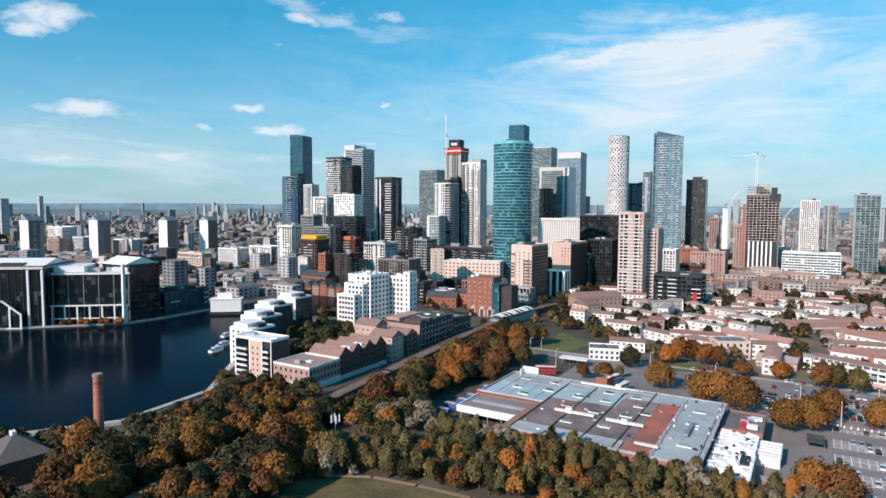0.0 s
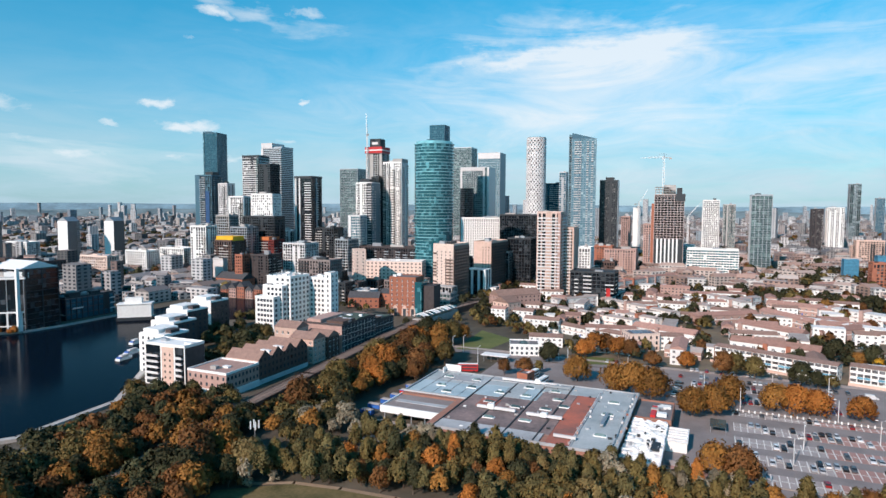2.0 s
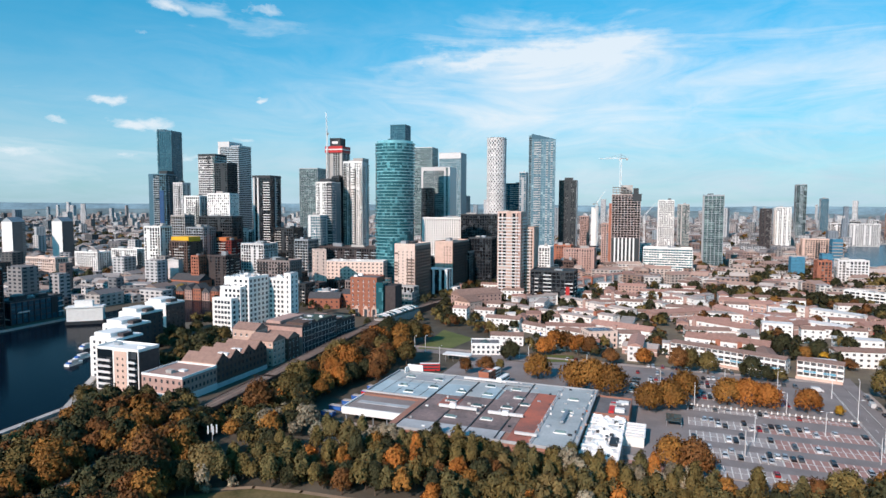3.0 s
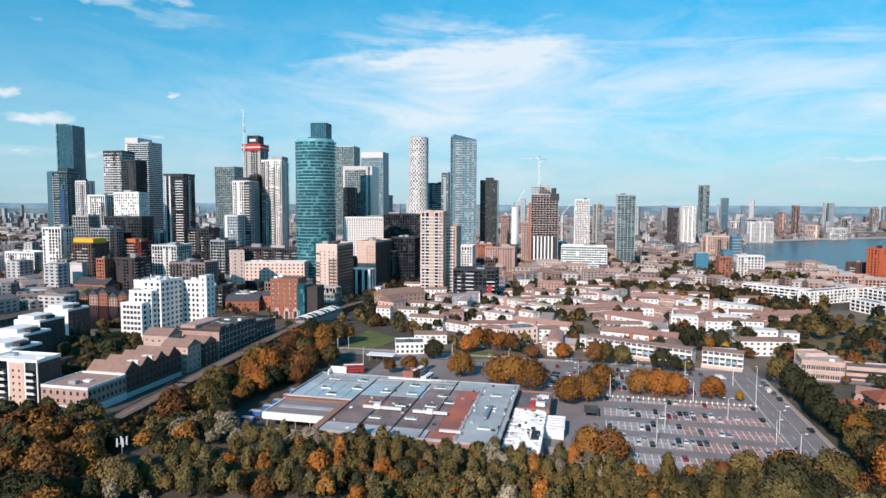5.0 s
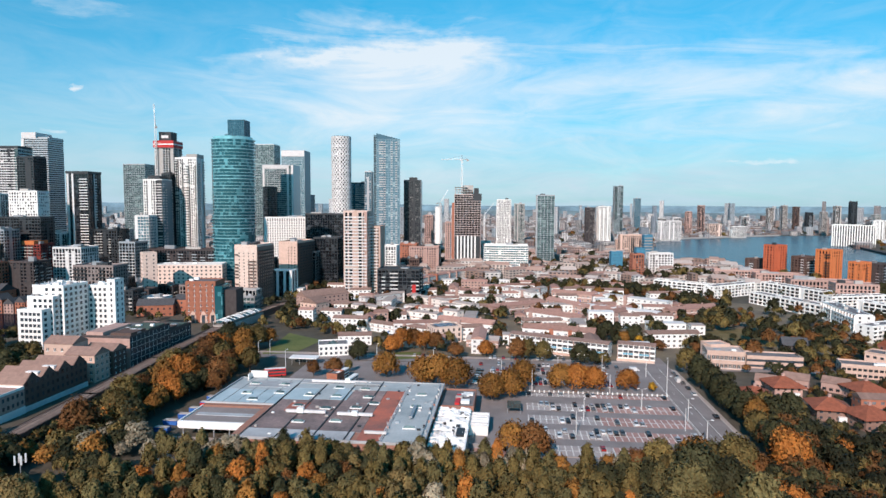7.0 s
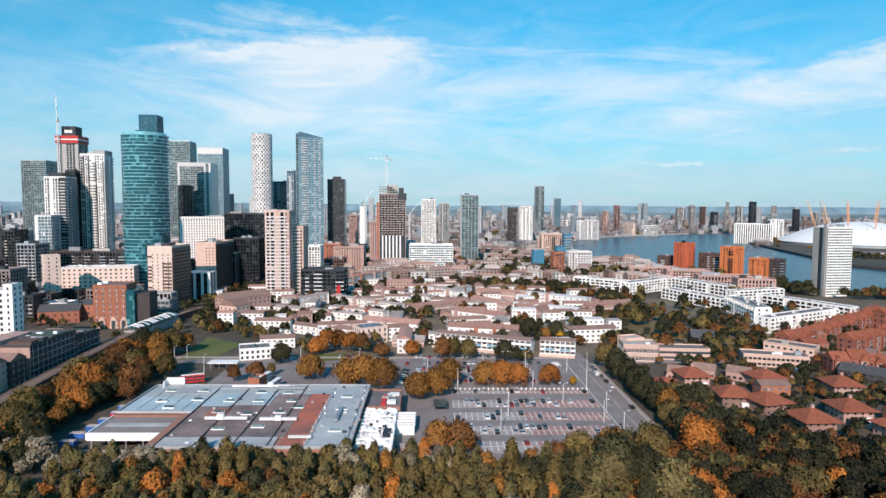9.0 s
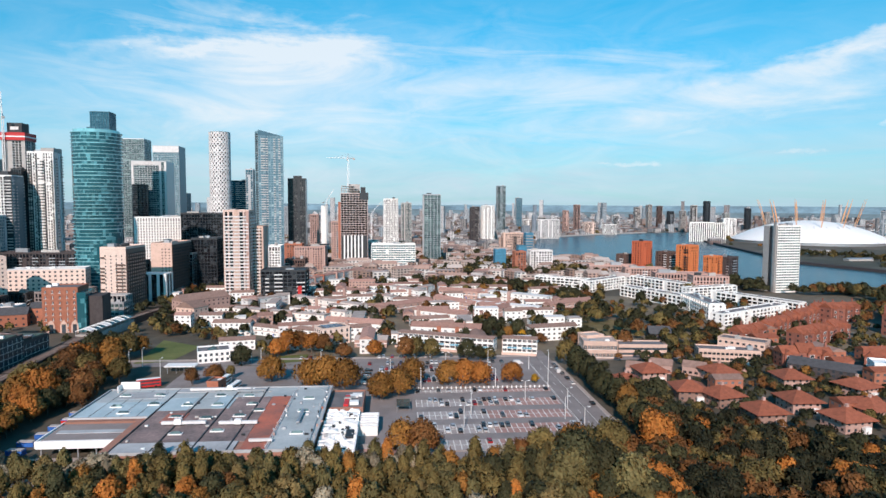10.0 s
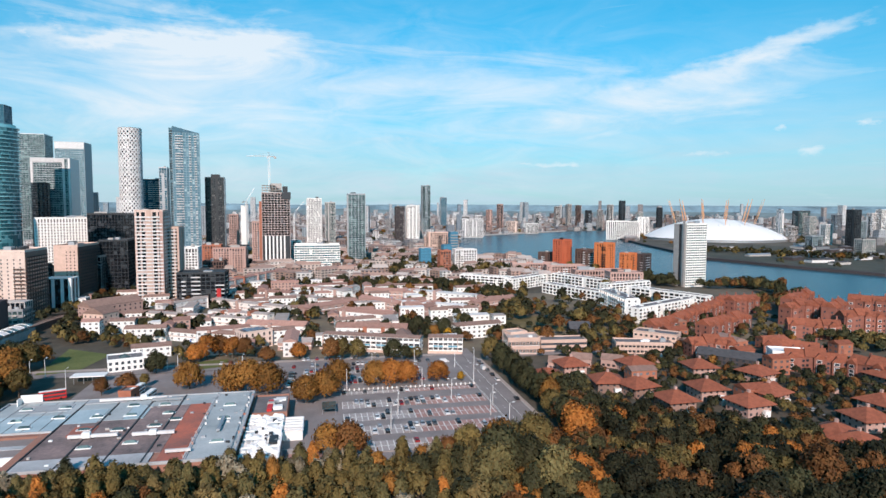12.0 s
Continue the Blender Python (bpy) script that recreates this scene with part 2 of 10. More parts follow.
def facade_mat(name, stops, roof=(0.3, 0.28, 0.27), bay=3.2, floor_h=3.1, glass=(0.03, 0.04, 0.05), contrast=1.0):
    """Distant buildings: wall colour picked per building, a grid of windows in metres (UV), flat roofs."""
    m = bpy.data.materials.new(name)
    m.use_nodes = True
    nt = m.node_tree
    b = nt.nodes["Principled BSDF"]
    b.inputs["Roughness"].default_value = 0.8
    geo = node(nt, "ShaderNodeNewGeometry")
    ramp = node(nt, "ShaderNodeValToRGB")
    ramp.color_ramp.interpolation = "CONSTANT"
    els = ramp.color_ramp.elements
    while len(els) < len(stops):
        els.new(0.5)
    for k, c in enumerate(stops):
        els[k].position = k / len(stops)
        els[k].color = (*c, 1)
    nt.links.new(geo.outputs["Random Per Island"], ramp.inputs[0])
    uv = node(nt, "ShaderNodeUVMap")
    sep = node(nt, "ShaderNodeSeparateXYZ")
    nt.links.new(uv.outputs[0], sep.inputs[0])

    def M(op, a, bb=None):
        n = node(nt, "ShaderNodeMath", operation=op)
        for k, v in enumerate((a, bb)):
            if v is None:
                continue
            if isinstance(v, (int, float)):
                n.inputs[k].default_value = v
            else:
                nt.links.new(v, n.inputs[k])
        return n.outputs[0]

    fu = M("FRACT", M("DIVIDE", sep.outputs[0], bay))
    fv = M("FRACT", M("DIVIDE", sep.outputs[1], floor_h))
    inu = M("LESS_THAN", M("ABSOLUTE", M("SUBTRACT", fu, 0.5)), 0.26)
    inv = M("LESS_THAN", M("ABSOLUTE", M("SUBTRACT", fv, 0.55)), 0.25)
    wall = M("GREATER_THAN", sep.outputs[1], 0.0)
    win = M("MULTIPLY", M("MULTIPLY", M("MULTIPLY", inu, inv), wall), contrast)
    nz = node(nt, "ShaderNodeTexNoise")
    nz.inputs["Scale"].default_value, nz.inputs["Detail"].default_value = 0.08, 4
    tc = node(nt, "ShaderNodeTexCoord")
    nt.links.new(tc.outputs["Object"], nz.inputs[0])
    stain = node(nt, "ShaderNodeMix", data_type="RGBA", blend_type="MULTIPLY")
    stain.inputs[0].default_value = 0.5
    nt.links.new(ramp.outputs[0], stain.inputs[6])
    nt.links.new(nz.outputs[0], stain.inputs[7])
    m0 = node(nt, "ShaderNodeMix", data_type="RGBA")
    nt.links.new(wall, m0.inputs[0])
    rf = node(nt, "ShaderNodeMix", data_type="RGBA")
    rf.inputs[0].default_value = 0.5
    rf.inputs[6].default_value = (*roof, 1)
    nt.links.new(stain.outputs[2], rf.inputs[7])
    nt.links.new(rf.outputs[2], m0.inputs[6])
    nt.links.new(stain.outputs[2], m0.inputs[7])
    m1 = node(nt, "ShaderNodeMix", data_type="RGBA")
    nt.links.new(win, m1.inputs[0])
    nt.links.new(m0.outputs[2], m1.inputs[6])
    m1.inputs[7].default_value = (*glass, 1)
    nt.links.new(m1.outputs[2], b.inputs["Base Color"])
    rg = M("SUBTRACT", 0.85, M("MULTIPLY", win, 0.65))
    nt.links.new(rg, b.inputs["Roughness"])
    return m


def water_mat(name, color, rough, wave, spec=0.5, ior=1.33):
    m = mat(name, color, rough=rough, var=0.15, scale=0.01, fine=0.05, per_object=0, spec=spec)
    nt = m.node_tree
    b = nt.nodes["Principled BSDF"]
    b.inputs["IOR"].default_value = ior
    tc = node(nt, "ShaderNodeTexCoord")
    mp = node(nt, "ShaderNodeMapping")
    mp.inputs["Scale"].default_value = (0.25, 0.7, 1)
    nt.links.new(tc.outputs["Object"], mp.inputs[0])
    n = node(nt, "ShaderNodeTexNoise")
    n.inputs["Scale"].default_value, n.inputs["Detail"].default_value = 1.0, 4
    nt.links.new(mp.outputs[0], n.inputs[0])
    bp = node(nt, "ShaderNodeBump")
    bp.inputs["Strength"].default_value, bp.inputs["Distance"].default_value = wave, 0.15
    nt.links.new(n.outputs[0], bp.inputs["Height"])
    nt.links.new(bp.outputs[0], b.inputs["Normal"])
    return m


WHITE = mat("white_render", (0.78, 0.77, 0.74), var=0.1, per_object=0.05)
OFFWHITE = mat("grey_white_panel", (0.62, 0.61, 0.6), var=0.15)
CREAM = mat("cream_brick", (0.67, 0.525, 0.45), var=0.14, fine=3.0)
PEACH = mat("peach_brick", (0.58, 0.41, 0.335), var=0.16, fine=3.0)
PINK = mat("pinkish_brick", (0.42, 0.275, 0.235), var=0.18, fine=3.0)
BRICK = mat("red_brick", (0.34, 0.13, 0.08), var=0.25, fine=3.0)
BROWNBRICK = mat("brown_brick", (0.11, 0.07, 0.058), var=0.25, fine=3.0)
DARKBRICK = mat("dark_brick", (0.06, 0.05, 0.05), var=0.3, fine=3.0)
ORANGE = mat("orange_cladding", (0.6, 0.185, 0.065), var=0.12)
RUST = mat("rust_cladding", (0.5, 0.12, 0.055), var=0.15)
YELLOW = mat("yellow_cladding", (0.75, 0.42, 0.03), var=0.12)
TILE = mat("brown_roof_tile", (0.25, 0.16, 0.13), var=0.25, scale=0.5, fine=4.0, bump=0.4)
PINKTILE = mat("pinkish_roof_tile", (0.32, 0.185, 0.15), per_object=0.25, var=0.25, scale=0.5, fine=4.0, bump=0.4)
REDTILE = mat("orange_roof_tile", (0.255, 0.08, 0.044), var=0.32, scale=0.5, fine=4.0, bump=0.5)
SLATE = mat("dark_slate", (0.07, 0.07, 0.075), var=0.3, scale=0.5, fine=4.0)
FLATROOF = mat("pale_flat_roof", (0.4, 0.34, 0.31), var=0.25, scale=0.15)
GREYROOF = mat("grey_roof_felt", (0.15, 0.145, 0.15), var=0.35, scale=0.12)
CONCRETE = mat("concrete", (0.4, 0.38, 0.36), var=0.2)
DARKMETAL = mat("dark_metal", (0.04, 0.045, 0.05), rough=0.5, var=0.2, metal=0.3)
BLUESTEEL = mat("blue_grey_cladding", (0.07, 0.15, 0.2), rough=0.4, var=0.15, metal=0.3)
STEEL = mat("grey_steel", (0.4, 0.42, 0.44), rough=0.45, var=0.15, metal=0.6)
WHITEPAINT = mat("white_paint", (0.8, 0.8, 0.78), rough=0.5, var=0.06, per_object=0.03)
WINDOW = mat("window_glass", (0.035, 0.045, 0.055), rough=0.12, var=0.4, per_object=0.5, spec=0.6)
TEALWINDOW = mat("teal_window_glass", (0.03, 0.16, 0.15), rough=0.15, var=0.3, per_object=0.3, spec=0.6)
BLUEPANEL = mat("blue_panel", (0.12, 0.33, 0.45), rough=0.6, var=0.2)
ASPHALT = mat("asphalt", (0.225, 0.2, 0.195), var=0.24, scale=0.08, fine=2.0, per_object=0)
BAY = mat("pinkish_bay_paving", (0.36, 0.215, 0.19), var=0.22, scale=0.1, fine=2.0, per_object=0)
PAVING = mat("pale_paving", (0.36, 0.31, 0.28), var=0.2, scale=0.2, fine=2.0, per_object=0.05)
LINE = mat("road_line_paint", (0.7, 0.69, 0.66), var=0.12, per_object=0)
GRASS = mat("grass", (0.07, 0.075, 0.022), var=0.35, scale=0.09, fine=0.9, per_object=0.0, second=(0.17, 0.125, 0.06), bump=0.6)
RAILBED = mat("track_ballast", (0.24, 0.17, 0.135), var=0.3, scale=0.3, fine=5.0)
GROUND = mat("town_ground", (0.06, 0.055, 0.04), var=0.45, scale=0.012, fine=0.15, per_object=0, second=(0.11, 0.093, 0.07))
DIRT = mat("worn_path", (0.3, 0.22, 0.15), var=0.2, scale=0.3)
DOCKWATER = water_mat("dark_dock_water", (0.002, 0.006, 0.013), 0.12, 0.35, 0.16, 1.1)
RIVERWATER = water_mat("river_water", (0.028, 0.085, 0.118), 0.26, 0.5, 0.3, 1.22)
RED = mat("red_paint", (0.5, 0.03, 0.03), rough=0.4, var=0.15)
BLUE = mat("blue_paint", (0.03, 0.12, 0.4), rough=0.5, var=0.3)
LAWN = mat("mown_lawn", (0.085, 0.115, 0.028), var=0.2, scale=0.05, fine=0.8, per_object=0.0, second=(0.13, 0.14, 0.045))
SHEET = mat("blue_scaffold_sheeting", (0.05, 0.19, 0.29), rough=0.7, var=0.3)
BARK = mat("bark", (0.1, 0.075, 0.055), var=0.3, fine=5.0)
TYRE = mat("tyre_rubber", (0.02, 0.02, 0.02), var=0.2)


def leaf_mat(name, color, second, var=0.3):
    m = mat(name, color, rough=0.75, var=var, scale=0.25, fine=2.5, island=0.22, per_object=0.28, second=second, spec=0.2)
    return m


LEAF = {
    "green": leaf_mat("dark_green_leaves", (0.027, 0.029, 0.013), (0.052, 0.05, 0.021)),
    "olive": leaf_mat("olive_leaves", (0.082, 0.064, 0.021), (0.155, 0.112, 0.037)),
    "gold": leaf_mat("golden_brown_leaves", (0.165, 0.074, 0.018), (0.25, 0.116, 0.026)),
    "orange": leaf_mat("orange_leaves", (0.27, 0.09, 0.02), (0.38, 0.145, 0.03)),
    "rust": leaf_mat("rust_red_leaves", (0.1, 0.043, 0.016), (0.165, 0.072, 0.022)),
    "sage": leaf_mat("grey_green_leaves", (0.105, 0.079, 0.029), (0.185, 0.134, 0.053)),
    "silver": leaf_mat("silvery_green_leaves", (0.14, 0.12, 0.078), (0.31, 0.265, 0.185)),
    "meadow": leaf_mat("moss_green_leaves", (0.086, 0.073, 0.027), (0.145, 0.118, 0.046)),
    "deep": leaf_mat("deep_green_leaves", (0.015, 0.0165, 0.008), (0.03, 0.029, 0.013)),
    "yellow": leaf_mat("yellow_leaves", (0.4, 0.2, 0.016), (0.45, 0.26, 0.025)),
}

# glazing of the tall buildings
G_BLUE = glass_mat("blue_curtain_glass", (0.022, 0.085, 0.125), (0.07, 0.19, 0.25), 3.0, 3.6, 0.35)
# The lighter teal panes are sky reflections put into the colour.
G_TEAL = glass_mat("teal_curtain_glass", (0.016, 0.085, 0.105), (0.1, 0.3, 0.34), 2.6, 3.4, 0.3)
G_SLAB = glass_mat("pale_blue_slab_glass", (0.1, 0.2, 0.25), (0.42, 0.56, 0.6), 3.2, 3.3, 0.3)
G_GREY = glass_mat("grey_green_glass", (0.05, 0.085, 0.09), (0.2, 0.29, 0.28), 6.0, 3.8, 0.5)
G_DARK = glass_mat("dark_glass", (0.008, 0.011, 0.015), (0.07, 0.08, 0.09), 3.0, 3.3, 0.25)
G_HOME = glass_mat("flat_windows_glass", (0.02, 0.025, 0.03), (0.26, 0.25, 0.24), 3.0, 3.1, 0.35)
G_PALE = glass_mat("pale_blue_glass", (0.045, 0.125, 0.16), (0.26, 0.4, 0.45), 1.6, 3.4, 0.4)


# ---- builders ----
HOMEWINDOW = mat("house_window_glass", (0.1, 0.1, 0.105), rough=0.2, var=0.5, scale=0.4, per_object=0.4, spec=0.6)
class Bits:
    """Faces gathered into one mesh."""

    def __init__(self):
        self.v, self.f, self.uv = [], [], []

    def quad(self, pts, uv=None):
        n = len(self.v)
        self.v.extend(tuple(p) for p in pts)
        self.f.append(tuple(range(n, n + len(pts))))
        self.uv.extend(uv or [(0.0, -1.0)] * len(pts))

    def box(self, x0, y0, z0, x1, y1, z1, m=None, bottom=False):
        """Box with metres along the walls as UV; below zero on roofs."""
        c = [Vector(p) for p in ((x0, y0, z0), (x1, y0, z0), (x1, y1, z0), (x0, y1, z0), (x0, y0, z1), (x1, y0, z1), (x1, y1, z1), (x0, y1, z1))]
        if m is not None:
            c = [m @ p for p in c]
        n = len(self.v)
        self.v.extend(tuple(p) for p in c)
        h = z1 - z0
        w, d = x1 - x0, y1 - y0
        for a, b, s in ((0, 1, w), (1, 2, d), (2, 3, w), (3, 0, d)):
            self.f.append((n + a, n + b, n + b + 4, n + a + 4))
            self.uv.extend([(0, 0.001), (s, 0.001), (s, h), (0, h)])
        self.f.append((n + 4, n + 5, n + 6, n + 7))
        self.uv.extend([(0.0, -1.0)] * 4)
        if bottom:
            self.f.append((n + 3, n + 2, n + 1, n))
            self.uv.extend([(0.0, -1.0)] * 4)
        return self

    def prism(self, poly, z0, z1, m=None):
        lo = [Vector((x, y, z0)) for x, y in poly]
        hi = [Vector((x, y, z1)) for x, y in poly]
        if m is not None:
            lo, hi = [m @ p for p in lo], [m @ p for p in hi]
        n, k = len(self.v), len(poly)
        self.v.extend(tuple(p) for p in lo + hi)
        s = 0.0
        for i in range(k):
            j = (i + 1) % k
            e = (lo[j] - lo[i]).length
            self.f.append((n + i, n + j, n + k + j, n + k + i))
            self.uv.extend([(s, 0.001), (s + e, 0.001), (s + e, z1 - z0), (s, z1 - z0)])
            s += e
        self.f.append(tuple(range(n + k, n + 2 * k)))
        self.uv.extend([(0.0, -1.0)] * k)
        return self

    def gable(self, x0, y0, x1, y1, z0, zr, along="x", over=0.3):
        """Pitched roof with its ridge along x or y, a thick eave all round."""
        x0, y0, x1, y1 = x0 - over, y0 - over, x1 + over, y1 + over
        t = 0.25
        if along == "x":
            ym = (y0 + y1) / 2
            a = [(x0, y0, z0), (x1, y0, z0), (x1, y1, z0), (x0, y1, z0), (x0, ym, zr), (x1, ym, zr)]
            fs = [(0, 1, 5, 4), (2, 3, 4, 5), (3, 0, 4), (1, 2, 5)]
        else:
            xm = (x0 + x1) / 2
            a = [(x0, y0, z0), (x1, y0, z0), (x1, y1, z0), (x0, y1, z0), (xm, y0, zr), (xm, y1, zr)]
            fs = [(1, 2, 5, 4), (3, 0, 4, 5), (0, 1, 4), (2, 3, 5)]
        n = len(self.v)
        self.v.extend(a)
        for q in fs:
            self.f.append(tuple(n + i for i in q))
            self.uv.extend([(0.0, -1.0)] * len(q))
        self.box(x0, y0, z0 - t, x1, y1, z0 + 0.001, bottom=True)
        return self

    def hip(self, x0, y0, x1, y1, z0, zr, over=0.5, ridge=0.0):
        x0, y0, x1, y1 = x0 - over, y0 - over, x1 + over, y1 + over
        xm, ym, r = (x0 + x1) / 2, (y0 + y1) / 2, ridge / 2
        n = len(self.v)
        self.v.extend([(x0, y0, z0), (x1, y0, z0), (x1, y1, z0), (x0, y1, z0), (xm - r, ym, zr), (xm + r, ym, zr)])
        for q in ((0, 1, 5, 4), (1, 2, 5), (2, 3, 4, 5), (3, 0, 4)):
            self.f.append(tuple(n + i for i in q))
            self.uv.extend([(0.0, -1.0)] * len(q))
        self.box(x0, y0, z0 - 0.25, x1, y1, z0 + 0.001, bottom=True)
        return self

    def tube(self, p0, p1, r0, r1, k=6, cap=True):
        p0, p1 = Vector(p0), Vector(p1)
        q = (p1 - p0).to_track_quat("Z", "Y")
        n = len(self.v)
        for p, r in ((p0, r0), (p1, r1)):
            for i in range(k):
                a = 2 * math.pi * i / k
                self.v.append(tuple(p + q @ Vector((r * math.cos(a), r * math.sin(a), 0))))
        for i in range(k):
            j = (i + 1) % k
            self.f.append((n + i, n + j, n + k + j, n + k + i))
            self.uv.extend([(0.0, -1.0)] * 4)
        if cap:
            self.f.append(tuple(range(n + k, n + 2 * k)))
            self.uv.extend([(0.0, -1.0)] * k)
        return self

    def mesh(self, name, material, smooth=False):
        me = bpy.data.meshes.new(name)
        me.from_pydata(self.v, [], self.f)
        layer = me.uv_layers.new(name="UVMap")
        layer.data.foreach_set("uv", [c for p in self.uv for c in p])
        me.materials.append(material)
        if smooth:
            me.polygons.foreach_set("use_smooth", [True] * len(me.polygons))
        me.update()
        return me


def part(name, shape, material=None, parent=None, label="", at=None, kind=""):
    """One mesh object under a thing or a part. shape: Bits or a mesh that is shared."""
    me = shape.mesh(name, material) if isinstance(shape, Bits) else shape
    ob = new(name, me)
    if parent is not None:
        ob.parent = parent
    if at is not None:
        ob.matrix_basis = at
    return tagged(ob, label=label, kind=kind)


def thing(name, x, y, yaw, label, category, group="", z=0.0, kind=""):
    ob = new(name)
    ob.empty_display_size = 2
    ob.matrix_basis = pose(x, y, z, 0, 0, yaw)
    return tagged(ob, label=label, category=category, group=group, kind=kind)


def box(*a, **k):
    return Bits().box(*a, **k)


def shift(x, y, z, rz=0.0):
    return pose(x, y, z, 0, 0, rz)


def rim_bits(hw, hd, thick, z0, z1):
    b = Bits()
    b.box(-hw, -hd, z0, hw, -hd + thick, z1, bottom=True)
    b.box(-hw, hd - thick, z0, hw, hd, z1)
    b.box(-hw, -hd + thick, z0, -hw + thick, hd - thick, z1)
    b.box(hw - thick, -hd + thick, z0, hw, hd - thick, z1)
    return b


def roof_plant(t, w, d, h, seed=1, n=4, mat_=None):
    """Parapet and plant rooms on a flat roof."""
    r = random.Random(seed)
    m = mat_ or CONCRETE
    part("parapet", rim_bits(w / 2, d / 2, 0.4, h, h + 1.1), m, t)
    for k in range(n if math.hypot(t.matrix_basis.translation.x, t.matrix_basis.translation.y) < 700 else min(n, 2)):
        pw, pd, ph = r.uniform(0.12, 0.3) * w, r.uniform(0.12, 0.3) * d, r.uniform(1.5, 4)
        px, py = r.uniform(-0.3, 0.3) * w, r.uniform(-0.3, 0.3) * d
        part("plant_room", box(px - pw / 2, py - pd / 2, h, px + pw / 2, py + pd / 2, h + ph), r.choice((CONCRETE, STEEL, DARKMETAL)), t)


FAR_OFF = 505.0      # metres from the middle of the park beyond which small pieces stay joined


def lively_faces(t, w, d, h, yaw, fl, bay, band, proud, wall, bal_mat, life, sides):
    """What breaks up the grid of a facade: stacks of balconies, blank bays and cells closed by a panel. life: their shares."""
    r = random.Random(int(abs(w * 31 + d * 17 + h * 7 + t.matrix_basis.translation.x)))
    here = t.matrix_basis.translation
    n = max(1, int(h / fl))
    decks, panels = Bits(), Bits()
    for side, (run, off, ang) in enumerate(((w, d / 2, 0), (d, w / 2, 90), (w, d / 2, 180), (d, w / 2, 270))):
        a = radians(yaw + ang)
        if not sides[side] or math.sin(a) * -here.x - math.cos(a) * -here.y < 0:
            continue
        k = max(1, round(run / bay))
        cell = run / k
        turn = pose(0, 0, 0, 0, 0, ang)
        i = 0
        while i < k:
            x0 = -run / 2 + i * cell
            kind = r.random()
            wide = 2 if kind < life[0] and i + 1 < k and r.random() < 0.5 else 1
            first = r.choice((1, 1, 1, 2, n // 3))
            last = n - r.choice((0, 0, 0, 1, 2))
            for f in range(first, last):
                z = f * fl
                if kind < life[0]:
                    if r.random() < 0.07:
                        continue
                    x1 = x0 + wide * cell - 0.3
                    decks.box(x0 + 0.3, -off - 1.35, z, x1, -off, z + 0.22, turn, bottom=True)
                    decks.box(x0 + 0.3, -off - 1.35, z + 0.22, x1, -off - 1.25, z + 1.15, turn)
                elif kind < life[0] + life[1]:
                    if f == first:
                        panels.box(x0, -off - 0.06, z, x0 + cell, -off + proud, last * fl, turn)
                elif r.random() < life[2]:
                    s = r.choice((0.45, 0.9))
                    panels.box(x0 + cell * (0.9 - s), -off - 0.04, z + band, x0 + cell * 0.95, -off + proud, z + fl, turn)
            i += wide
    if decks.f:
        part("balcony_tier", decks, bal_mat or r.choice((wall, OFFWHITE, STEEL, CONCRETE, DARKMETAL)), t, kind="stuff")
    if panels.f:
        part("wall_panelling", panels, wall, t, kind="stuff")


